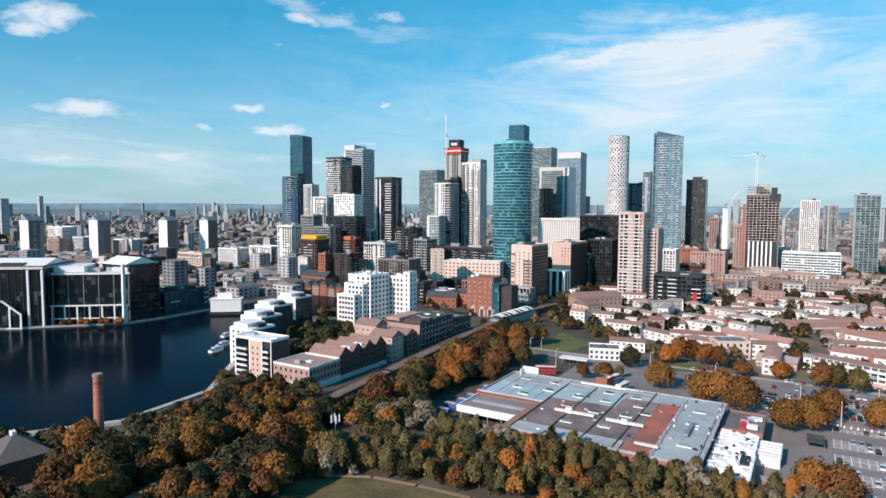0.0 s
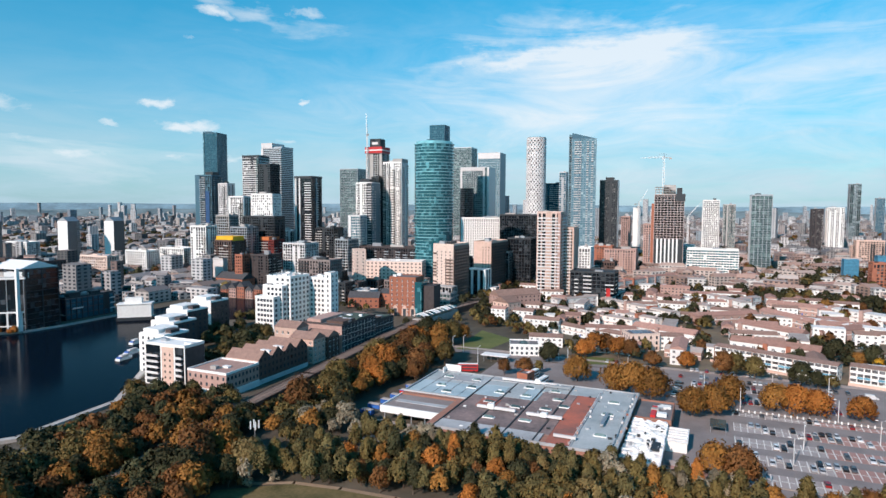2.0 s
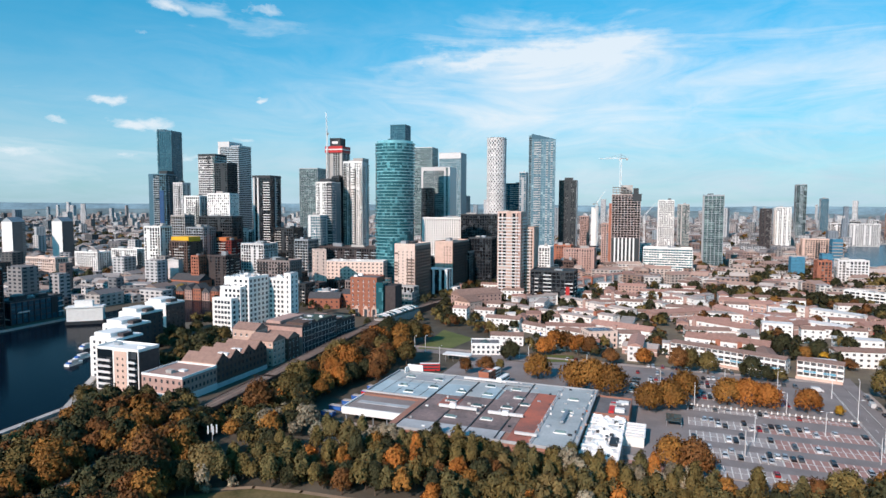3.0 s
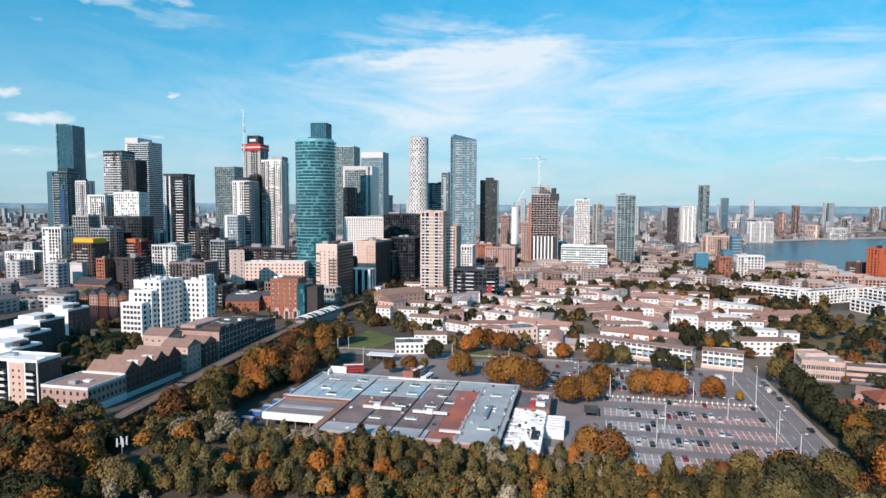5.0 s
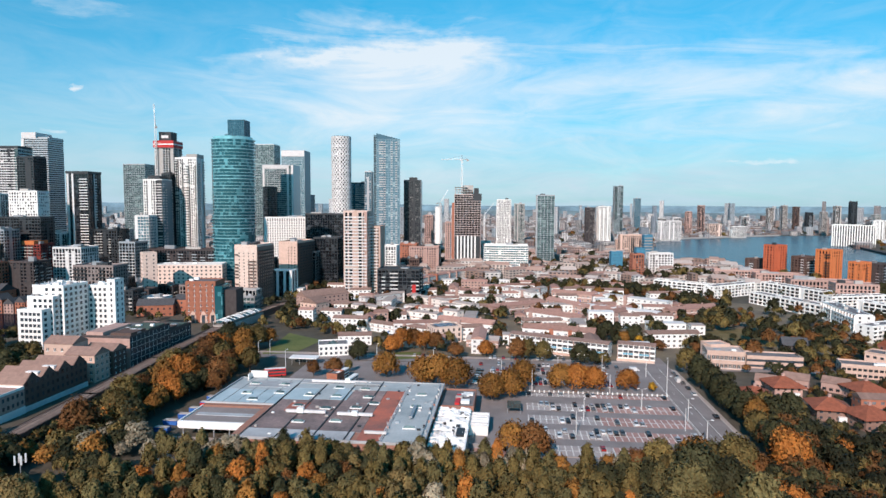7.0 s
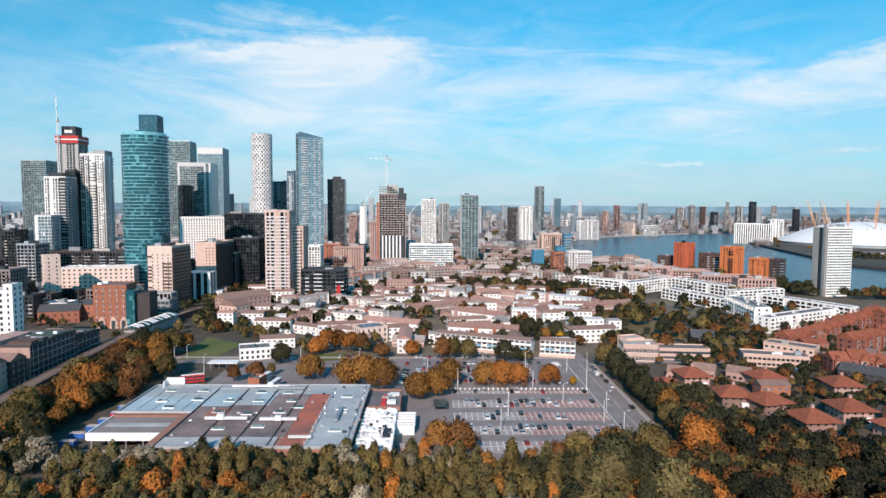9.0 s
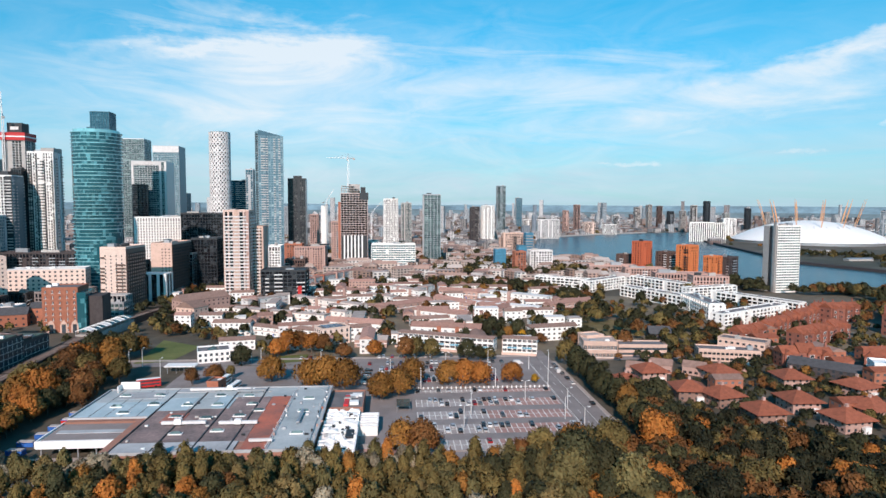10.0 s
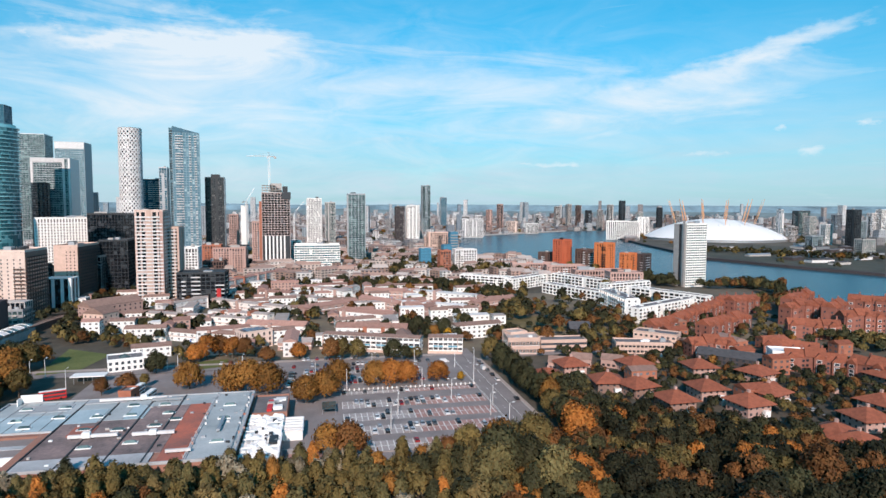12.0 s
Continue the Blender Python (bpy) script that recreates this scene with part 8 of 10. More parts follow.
for k in range(28):
    x, y = uv(-76 + r.uniform(-50, -24), 240 + r.uniform(-36, -21))
    a, b, h = r.uniform(0.4, 1.6), r.uniform(0.3, 1.2), r.uniform(0.4, 2.0)
    tagged(part("stacked_crate", box(-a, -b, 0, a, b, h), r.choice((WHITEPAINT, OFFWHITE, CONCRETE, PINK, STEEL)), at=pose(x, y, 0.0, 0, 0, r.uniform(0, 90))), "pale crate stacked in the loading yard", "crate", "crates in the loading yard")
sheet("yard_loading", rect(-128, 200, -98, 222), 0.05, PAVING, "worn concrete loading yard behind the shop", "yard")
# scaffolded white sheeted extension on the shop's east side
ex = thing("sheeted_extension", *uv(-20, 228), GRID, "white sheeted building works beside the supermarket", "building works")
part("wall", box(-7, -24, 0, 6, 23, 4.6), WHITE, ex)
part("wing", box(6.02, 8, 0, 13.5, 23, 3.9), WHITE, ex)
part("roof_sheet", box(-7.3, -24.3, 4.6, 6.3, 23.3, 4.85), WHITEPAINT, ex)
part("roof_sheet", box(6.35, 7.7, 3.9, 13.8, 23.3, 4.15), WHITEPAINT, ex)
for k in range(5):
    part("wing_rib", box(6.6, 9 + 3 * k, 4.15, 13.4, 9.35 + 3 * k, 4.7), OFFWHITE, ex)
tarp = Bits()
def tarp_z(i, j):
    return 5.1 + 0.55 * noise.noise((i * 0.55, j * 0.4, 2)) + (0.9 if noise.noise((i * 0.23, j * 0.3, 8)) > 0.16 else 0.0) + 0.25 * noise.noise((i * 2.1, j * 1.9, 5))
for i in range(17):
    for j in range(58):
        c4 = [(i, j), (i + 1, j), (i + 1, j + 1), (i, j + 1)]
        tarp.quad([(-7.2 + p * 0.78, -24.2 + q * 0.815, tarp_z(p, q)) for p, q in c4])
part("sheeting", tarp, WHITEPAINT, ex, "crumpled white sheeting over the works")
for k in range(34):
    u, v = r.uniform(-6, 5), r.uniform(-23, 22)
    a, b, h = r.uniform(0.2, 0.8), r.uniform(0.2, 0.7), r.uniform(0.4, 1.1)
    part("crate", box(u - a, v - b, 4.85, u + a, v + b, 5.2 + h), r.choice((WHITEPAINT, OFFWHITE, STEEL, DARKMETAL, DARKMETAL)), ex, at=None)
for v in (-18, -11, -3, 5, 13, 20):
    part("guard_rail", box(-7.2, v - 0.12, 5.6, 6, v + 0.12, 6.1, bottom=True), WHITEPAINT, ex)
part("edge_wall", box(6.1, -24, 0, 6.55, -0.4, 6.4), WHITEPAINT, ex)
for k in range(9):
    part("scaffold_pole", Bits().tube((6.6, -23 + k * 2.6, 0), (6.6, -23 + k * 2.6, 6.2), 0.1, 0.1, 5), STEEL, ex)
part("scaffold_net", box(2.2, -8, 5.3, 5.2, -1, 6.2), DARKMETAL, ex, "dark netting")
yard = thing("fenced_yard", *uv(-9, 214), GRID, "fenced paved yard with stacked pallets", "yard")
part("slab", box(-4.4, -8, 0.06, 10, 9, 0.16), BAY, yard)
part("fence", rim_bits(7.2, 8.5, 0.12, 0.16, 2.0), STEEL, yard, at=shift(2.8, 0.5, 0))
ent = block("brick entrance lobby between the shop and the works", *uv(-27.5, 253), *uv(-13, 253), 24, 5.2, SHOPWALL, roof=GREYROOF, floors=1, n_front=0, n_side=2, plant=5)
part("red_canopy", box(-1, -9, 5.3, 1, 4, 6.2), RED, ent)
cc = thing("cart_shelter", *uv(4, 268), GRID, "glass trolley shelter in the car park", "shelter")
part("roof", box(-3, -5, 2.5, 3, 5, 2.65, bottom=True), G_GREY, cc)
for a in (-2.8, 2.8):
    for b in (-4.8, 0, 4.8):
        part("post", box(a - 0.06, b - 0.06, 0.05, a + 0.06, b + 0.06, 2.5), STEEL, cc)
for k in range(6):
    x, y = uv(-134 + r.uniform(-2, 2), 226 + 8 * k)
    sk = thing("waste_skip", x, y, GRID + r.uniform(-8, 8), "blue steel waste skip in the service yard", "skip", "skips in the yard")
    part("body", Bits().prism([(-3, -1.2), (3, -1.2), (3, 1.2), (-3, 1.2)], 0.1, 1.7), BLUE if k != 4 else RED, sk)
    part("load", box(-2.7, -1.0, 1.7, 2.7, 1.0, 2.1), CONCRETE, sk)
    part("lip", rim_bits(3.1, 1.3, 0.15, 1.6, 1.85), BLUE, sk)

# ---- car park ----
def bay_row(u0, u1, v, wide, material, label):
    """Strip of parking bays with white lines between them."""
    t = tagged(part("parking_row", box(0, -wide / 2, 0, u1 - u0, wide / 2, 0.03), material, at=pose(*uv(u0, v), 0.06, 0, 0, GRID)), label, "parking bays", "rows of parking bays", kind="structure")
    lines = Bits()
    n = int((u1 - u0) / 2.5)
    for k in range(n + 1):
        lines.box(k * 2.5 - 0.16, -wide / 2 + 0.1, 0.035, k * 2.5 + 0.16, wide / 2 - 0.1, 0.05)
    lines.box(0, -0.16, 0.035, u1 - u0, 0.16, 0.05)
    part("bay_lines", lines, LINE, t, kind="stuff")


PAVEGREY = mat("grey_bay_paving", (0.34, 0.305, 0.295), var=0.22, scale=0.12, fine=2.0, per_object=0)
for v in (291.5, 274, 257.5, 241, 224.5):
    wide = 5.0 if v > 290 else 10.0
    bay_row(10, 40, v, wide, PAVEGREY, "grey paved parking bays with white lines")
    bay_row(40.2, 76, v, wide, BAY, "pinkish paved parking bays with white lines")
for u in (-8, 14, 36):
    bay_row(u, u + 18, 331, 10, PAVEGREY, "grey parking bays by the street")
    bay_row(u, u + 18, 312, 10, PAVEGREY, "grey parking bays by the street")
tagged(part("kerb", box(0, -0.6, 0, 68, 0.6, 0.2), PAVING, at=pose(*uv(10, 297.2), 0.05, 0, 0, GRID)), "pale kerbed strip between the car parks", "kerb", kind="structure")
tagged(part("kerb", box(0, -0.5, 0, 66, 0.5, 0.2), PAVING, at=pose(*uv(11, 219), 0.05, 0, 0, GRID)), "pale kerb at the car park's lower end", "kerb", kind="structure")
post = None
for k in range(32):
    p = thing("bollard", *uv(5 + k * 2.3, 295.4), GRID, "short white concrete bollard beside the hedge strip", "bollard", "row of white bollards")
    if post is None:
        bp = Bits()
        bp.prism([(0.32 * math.cos(j * math.pi / 4), 0.32 * math.sin(j * math.pi / 4)) for j in range(8)], 0, 0.95)
        bp.prism([(0.2 * math.cos(j * math.pi / 4), 0.2 * math.sin(j * math.pi / 4)) for j in range(8)], 0.95, 1.15)
        post = bp.mesh("post", WHITEPAINT)
    part("post", post, parent=p, at=shift(0, 0, 0.05))


def lamp_post(x, y, h, yaw, double=False):
    t = thing("street_lamp", x, y, yaw, "grey steel street lamp with a flat head", "street lamp", "street lamps")
    part("pole", Bits().tube((0, 0, 0), (0, 0, h), 0.2, 0.13, 6), OFFWHITE, t)
    arm = part("arm", Bits().tube((0, 0, h), (1.3, 0, h + 0.3), 0.06, 0.05, 5), STEEL, t)
    part("head", box(1.1, -0.2, h + 0.22, 2.1, 0.2, h + 0.42, bottom=True), WHITEPAINT, arm)
    if double:
        part("head", box(-2.1, -0.2, h + 0.22, -1.1, 0.2, h + 0.42, bottom=True), WHITEPAINT, t)
    return t


for u, v in ((13, 296.5), (50, 297), (33, 258), (60, 274), (76.2, 296), (76.4, 262), (76, 236), (72, 250), (28, 330), (52, 335), (-2, 318), (74, 330), (85, 330), (28, 241)):
    lamp_post(*uv(u, v), 9.5, GRID + 90 * (int(u) % 4), u in (33, 60, 28))
for a in ((38.3, 352.0), (90.0, 328.1), (113.7, 331.7), (112.9, 306.1), (138.7, 308.0), (53.3, 368.0), (59.9, 368.2), (63.4, 339.1), (112.2, 343.8)):
    lamp_post(a[0], a[1], 10, 40)

CAR_PAINT = [mat("car_paint_" + n, c, rough=0.25, var=0.08, metal=0.2, per_object=0.15, spec=0.6) for n, c in
             (("white", (0.7, 0.7, 0.7)), ("black", (0.015, 0.016, 0.018)), ("silver", (0.42, 0.43, 0.45)), ("grey", (0.12, 0.125, 0.13)), ("blue", (0.03, 0.06, 0.16)), ("red", (0.3, 0.02, 0.02)))]
CAR_NAME = ("white", "black", "silver", "dark grey", "dark blue", "red")
CARS = {}


def car(x, y, yaw, color, van=False):
    key = (color, van)
    if key in CARS:
        return copy_thing(CARS[key], pose(x, y, 0.09, 0, 0, yaw))
    t = thing("parked_van" if van else "parked_car", x, y, yaw, "parked %s %s on the asphalt" % (CAR_NAME[color], "van" if van else "hatchback car"), "van" if van else "car", "parked cars", z=0.09)
    L, W, H = (5.4, 2.0, 2.3) if van else (4.3, 1.8, 1.45)
    prof = [(-L / 2, 0.3), (L / 2, 0.3), (L / 2, 0.75), (L / 2 - 0.15, 0.85), (L * 0.26, 0.95), (-L / 2, 0.98)] if not van else [(-L / 2, 0.3), (L / 2, 0.3), (L / 2, 1.0), (L * 0.3, 1.25), (L * 0.2, H), (-L / 2, H)]
    b = Bits()
    n = len(prof)
    for s in (-1, 1):
        b.v.extend([(x_, s * W / 2, z_) for x_, z_ in prof])
    b.f.append(tuple(range(n))[::1])
    b.f.append(tuple(range(n, 2 * n))[::-1])
    b.uv.extend([(0.0, -1.0)] * (2 * n))
    for i in range(n):
        j = (i + 1) % n
        b.f.append((i, i + n, j + n, j))
        b.uv.extend([(0.0, -1.0)] * 4)
    part("body", b, CAR_PAINT[color], t)
    if not van:
        c = Bits()
        lo = [(-L * 0.46, 0.98), (L * 0.24, 0.95)]
        hi = [(-L * 0.36, H), (L * 0.06, H)]
        v = [(lo[0][0], -0.82, 0.97), (lo[1][0], -0.82, 0.94), (lo[1][0], 0.82, 0.94), (lo[0][0], 0.82, 0.97), (hi[0][0], -0.66, H - 0.05), (hi[1][0], -0.66, H - 0.05), (hi[1][0], 0.66, H - 0.05), (hi[0][0], 0.66, H - 0.05)]
        c.v.extend(v)
        for q in ((0, 1, 5, 4), (1, 2, 6, 5), (2, 3, 7, 6), (3, 0, 4, 7)):
            c.f.append(q)
            c.uv.extend([(0.0, -1.0)] * 4)
        part("glazing", c, WINDOW, t)
        part("car_roof", box(hi[0][0], -0.67, H - 0.06, hi[1][0], 0.67, H, bottom=True), CAR_PAINT[color], t)
    else:
        part("windscreen", box(L * 0.21, -0.85, 1.3, L * 0.285, 0.85, 2.0), WINDOW, t)
    for a in (-L * 0.32, L * 0.32):
        pair = Bits()
        for s in (-1, 1):
            pair.tube((a, s * W * 0.42, 0.31), (a, s * W * 0.5, 0.31), 0.31, 0.31, 10)
        part("axle", pair, TYRE, t)
    CARS[key] = t
    return t


r = random.Random(21)


def park_row(u0, u1, v, share, flip=0):
    n = int((u1 - u0) / 2.5)
    for k in range(n):
        if r.random() < share:
            x, y = uv(u0 + (k + 0.5) * 2.5, v + r.uniform(-0.4, 0.4))
            car(x, y, GRID + 90 + (180 if r.random() < 0.5 else 0) + r.uniform(-2, 2), r.choice((0, 0, 0, 1, 1, 1, 2, 2, 3, 3, 0, 4, 5)))


for v, share in ((291.5, 0.3), (276.5, 0.55), (271.3, 0.4), (260, 0.36), (254.8, 0.28), (243.5, 0.28), (238.5, 0.18), (227, 0.14)):
    park_row(10, 55, v, share)
    park_row(55, 76, v, share * 0.35)
for u in (-8, 14, 36):
    for v in (328.5, 333.5, 309.5, 314.5):
        park_row(u, u + 18, v, 0.88)
park_row(-60, 60, 359.2, 0.28)
park_row(-30, 72, 344.2, 0.5)
for v in (306, 312, 318, 324, 330):
    x, y = uv(-14 + r.uniform(-0.5, 0.5), v)
    car(x, y, GRID, r.choice((0, 1, 2)))
for u, v, c in ((92.8, 268, 1), (92.9, 300, 0), (92.7, 318, 3), (92.8, 330, 1), (92.8, 336, 3), (92.8, 309, 1)):
    car(*uv(u - 3.2, v), GRID + 90, c)
car(*uv(88, 322), GRID + 90, 0, True)
car(*uv(70, 340), GRID, 0, True)


def bus(x, y, yaw, material, label):
    t = thing("bus", x, y, yaw, label, "bus", "buses at the stand", z=0.09)
    part("body", box(-5.4, -1.25, 0.4, 5.4, 1.25, 4.2), material, t)
    part("roof", box(-5.3, -1.15, 4.2, 5.3, 1.15, 4.32), WHITEPAINT, t)
    for z0, z1 in ((1.3, 2.1), (2.9, 3.7)):
        for s in (-1, 1):
            part("window_strip", box(-5.1, s * 1.27 - 0.02, z0, 5.1, s * 1.27 + 0.02, z1, bottom=True), WINDOW, t)
    for a in (-3.4, 3.2):
        for s in (-1, 1):
            part("wheel", Bits().tube((a, s * 1.05, 0.48), (a, s * 1.28, 0.48), 0.48, 0.48, 10), TYRE, t)
    return t


bus(55.4, 325.1, -10, RED, "red double deck bus parked behind the supermarket")
bus(86.7, 307.5, 50, WHITEPAINT, "white single coach at the bus stand")
bus(87.6, 293.9, 50, WHITEPAINT, "white coach waiting at the bus stand")

# ---- railway on its viaduct ----
RUSTRAIL = mat("rusty_rail", (0.2, 0.15, 0.13), rough=0.5, var=0.2, metal=0.4)
RAIL = RAIL_LINE
rail = thing("railway", RAIL[0][0], RAIL[0][1], 0, "double track railway on a low brick viaduct", "railway", kind="structure")
for (ax, ay), (bx, by) in zip(RAIL, RAIL[1:]):
    yaw, run = line_frame(ax, ay, bx, by)
    m = shift(ax - RAIL[0][0], ay - RAIL[0][1], 0, yaw)
    part("viaduct", box(-1, -3.9, 0, run + 1, 3.9, 4.4), BROWNBRICK, rail, at=m)
    part("ballast", box(-1, -3.6, 4.4, run + 1, 3.6, 4.6), RAILBED, rail, at=m)
    for s in (-2.7, -1.3, 1.3, 2.7):
        part("rail", box(-1, s - 0.06, 4.6, run + 1, s + 0.06, 4.76), RUSTRAIL, rail, at=m)
    for s in (-3.75, 3.75):
        part("parapet", box(-1, s - 0.15, 4.4, run + 1, s + 0.15, 4.9), BROWNBRICK, rail, at=m)
st = thing("station_canopy", 55.5, 474.0, 55, "pale curved glass and steel station canopy over the tracks", "station")
for k in range(9):
    q = Bits()
    pts = [(-5.4 + 10.8 * i / 8, 7.6 + 1.5 * math.sin(math.pi * i / 8)) for i in range(9)]
    for (y0, z0), (y1, z1) in zip(pts, pts[1:]):
        q.quad([(-27 + 6 * k, y0, z0), (-27 + 6 * k + 5.4, y0, z0), (-27 + 6 * k + 5.4, y1, z1), (-27 + 6 * k, y1, z1)])
    part("roof_bay", q, G_GREY if k % 3 else OFFWHITE, st)
    rib = Bits()
    for (y0, z0), (y1, z1) in zip(pts, pts[1:]):
        rib.tube((-27.3 + 6 * k, y0, z0 + 0.1), (-27.3 + 6 * k, y1, z1 + 0.1), 0.25, 0.25, 4)
    part("rib", rib, WHITEPAINT, st)
    for s in (-5.2, 5.2):
        part("column", Bits().tube((-27.3 + 6 * k, s, 0), (-27.3 + 6 * k, s, 7.6), 0.2, 0.2, 5), STEEL, st)
part("platform", box(-28, -5.2, 0, 28, 5.2, 5.4), CONCRETE, st)

# ---- aerials above the scrub ----
mast = thing("aerial_mast", -38, 215, 20, "white panel aerials on a steel mast above the trees", "mast")
part("pole", Bits().tube((0, 0, 0), (0, 0, 15.0), 0.2, 0.14, 8), STEEL, mast)
part("head_frame", Bits().tube((-1.4, 0, 13.4), (1.4, 0, 13.4), 0.08, 0.08, 6).tube((0, -1.2, 13.4), (0, 1.2, 13.4), 0.08, 0.08, 6), STEEL, mast)
for ax_, ay_ in ((-1.4, 0.0), (1.4, 0.0), (0.0, -1.3), (0.0, 1.3)):
    part("aerial", box(ax_ - 0.22, ay_ - 0.16, 12.6, ax_ + 0.22, ay_ + 0.16, 15.4, bottom=True), WHITEPAINT, mast)

# ---- brick chimney and the old house by the park ----
ch = thing("brick_chimney", -124.3, 218.5, 0, "tall round red brick chimney with a worn top", "chimney")
cb = Bits()
k = 20
CH = 28.0
for i in range(24):
    z0, z1 = CH * i / 24, CH * (i + 1) / 24
    r0, r1 = 1.8 - 0.35 * i / 24, 1.8 - 0.35 * (i + 1) / 24
    for j in range(k):
        a, b = 2 * math.pi * j / k, 2 * math.pi * (j + 1) / k
        cb.quad([(r0 * math.cos(a), r0 * math.sin(a), z0), (r0 * math.cos(b), r0 * math.sin(b), z0), (r1 * math.cos(b), r1 * math.sin(b), z1), (r1 * math.cos(a), r1 * math.sin(a), z1)])
part("shaft", cb, mat("weathered_chimney_brick", (0.36, 0.14, 0.09), var=0.35, scale=0.6, fine=4.0, bump=0.5), ch)
part("cap", ring_mesh(1.7, 0.9, 20, PINK), parent=ch, at=shift(0, 0, CH))
part("band", ring_mesh(1.62, 0.5, 20, BROWNBRICK), parent=ch, at=shift(0, 0, CH - 2.5))
oh = thing("old_house", -141, 198, -38, "old brick house with a grey hipped slate roof", "house")
part("wall", box(-9, -8, 0, 9, 8, 8.5), BROWNBRICK, oh)
part("roof", Bits().hip(-9, -8, 9, 8, 8.5, 14.5, 0.6, 1.5), mat("weathered_slate", (0.12, 0.108, 0.1), var=0.3, scale=0.5, fine=4.0, bump=0.4), oh)
part("roof_cap", box(-1.2, -0.7, 14.0, 1.2, 0.7, 15.4), WHITEPAINT, oh)
windows(oh, 18, 8.02, 0, 4, 1.2, 3.6, 2, 1.2, 1.8)
windows(oh, 16, 9.02, 90, 4, 1.2, 3.6, 2, 1.2, 1.8)


# ---- trees ----
def crown_arrays(shape, seed, cards, size, open_top=False):
    """Corners and soft normals of many small leaf sprays on a crown that is broken up into lobes; gaps and an uneven outline."""
    r = np.random.default_rng(seed)
    h, rad, low = {"broad": (11.0, 4.6, 0.9), "tall": (12.5, 3.3, 0.8), "round": (9.0, 4.4, 0.6), "bush": (4.4, 2.6, 0.2), "big": (14.5, 6.6, 1.0), "dome": (12.0, 7.0, 0.5)}[shape]
    n_l = {"broad": 46, "tall": 54, "round": 40, "bush": 14, "big": 80, "dome": 90}[shape]
    cz, hz = (h + low) / 2, (h - low) / 2
    d = r.normal(size=(n_l, 3))
    d /= np.linalg.norm(d, axis=1)[:, None]
    d[:, 2] = np.where(d[:, 2] < (0.0 if open_top else -0.6), -d[:, 2], d[:, 2])
    q = r.uniform(0.5, 0.8, n_l) * np.where(r.random(n_l) < 0.14, 1.2, 1.0)
    taper = 1.0 - {"dome": 0.05, "tall": 0.45}.get(shape, 0.2) * np.maximum(d[:, 2], 0)
    mid = np.stack([d[:, 0] * rad * q * taper, d[:, 1] * rad * q * taper, cz + d[:, 2] * hz * q], 1)
    size_l = r.uniform(0.2, 0.38, n_l) * rad
    w = size_l ** 2
    pick = r.choice(n_l, cards, p=w / w.sum())
    e = r.normal(size=(cards, 3))
    e /= np.linalg.norm(e, axis=1)[:, None]
    stretch = np.array([1, 1, {"dome": 1.05, "tall": 2.0}.get(shape, 1.25)])
    p = mid[pick] + e * (size_l[pick] * r.uniform(0.45, 1.2, cards) ** 0.6)[:, None] * stretch
    out = (p - np.array([0, 0, cz - 0.15 * hz])) / np.array([rad, rad, hz])
    out /= np.linalg.norm(out, axis=1)[:, None] + 1e-6
    # sprays on the inner side of a lobe turn outwards, so that none is wasted inside the crown
    flip = (e * out).sum(1) < -0.25
    p[flip] += out[flip] * (size_l[pick][flip] * 1.1)[:, None]
    soft = e * np.where(flip, 0.1, 0.6)[:, None] + out * 0.9 + r.normal(size=(cards, 3)) * 0.3
    soft /= np.linalg.norm(soft, axis=1)[:, None]
    nrm = soft + r.normal(size=(cards, 3)) * 0.45
    nrm /= np.linalg.norm(nrm, axis=1)[:, None]
    t1 = np.cross(nrm, np.cross(np.array([0, 0, 1.0]) + r.normal(size=(cards, 3)) * 0.6, nrm))
    t1 /= np.linalg.norm(t1, axis=1)[:, None] + 1e-6
    t2 = np.cross(nrm, t1)
    s = (size * r.uniform(0.55, 1.35, cards))[:, None]
    k = r.uniform(0.5, 0.9, (cards, 1))
    a, b, c = p - t1 * s * 0.8 - t2 * s * k, p - t1 * s * r.uniform(0.2, 1.0, (cards, 1)) + t2 * s * k, p + t1 * s * 1.15
    away = (np.cross(b - a, c - a) * soft).sum(1) < 0
    b[away], c[away] = c[away].copy(), b[away].copy()
    return np.stack([a, b, c], 1).reshape(-1, 3), low, h, np.repeat(soft, 3, 0)


def cards_mesh(name, v, material, normals):
    n = len(v) // 3
    me = bpy.data.meshes.new(name)
    me.vertices.add(len(v))
    me.vertices.foreach_set("co", v.astype(np.float32).ravel())
    me.loops.add(3 * n)
    me.loops.foreach_set("vertex_index", np.arange(3 * n, dtype=np.int32))
    me.polygons.add(n)
    me.polygons.foreach_set("loop_start", np.arange(0, 3 * n, 3, dtype=np.int32))
    me.materials.append(material)
    me.update(calc_edges=True)
    me.polygons.foreach_set("use_smooth", [True] * n)
    me.normals_split_custom_set_from_vertices(normals.tolist())
    return me


def trunk_bits(shape, low, h, seed):
    r = random.Random(seed)
    b = Bits()
    top = low + (h - low) * 0.55
    b.tube((0, 0, 0), (0.15, 0.1, low), 0.32, 0.24, 7, False)
    b.tube((0.15, 0.1, low), (0.0, 0.0, top), 0.24, 0.1, 6)
    for k in range(5):
        a = r.uniform(0, 6.28)
        z = r.uniform(low * 0.9, top * 0.85)
        l = r.uniform(1.6, 3.0)
        b.tube((0.1, 0.08, z), (l * math.cos(a), l * math.sin(a), z + l * 0.8), 0.12, 0.04, 5)
    return b


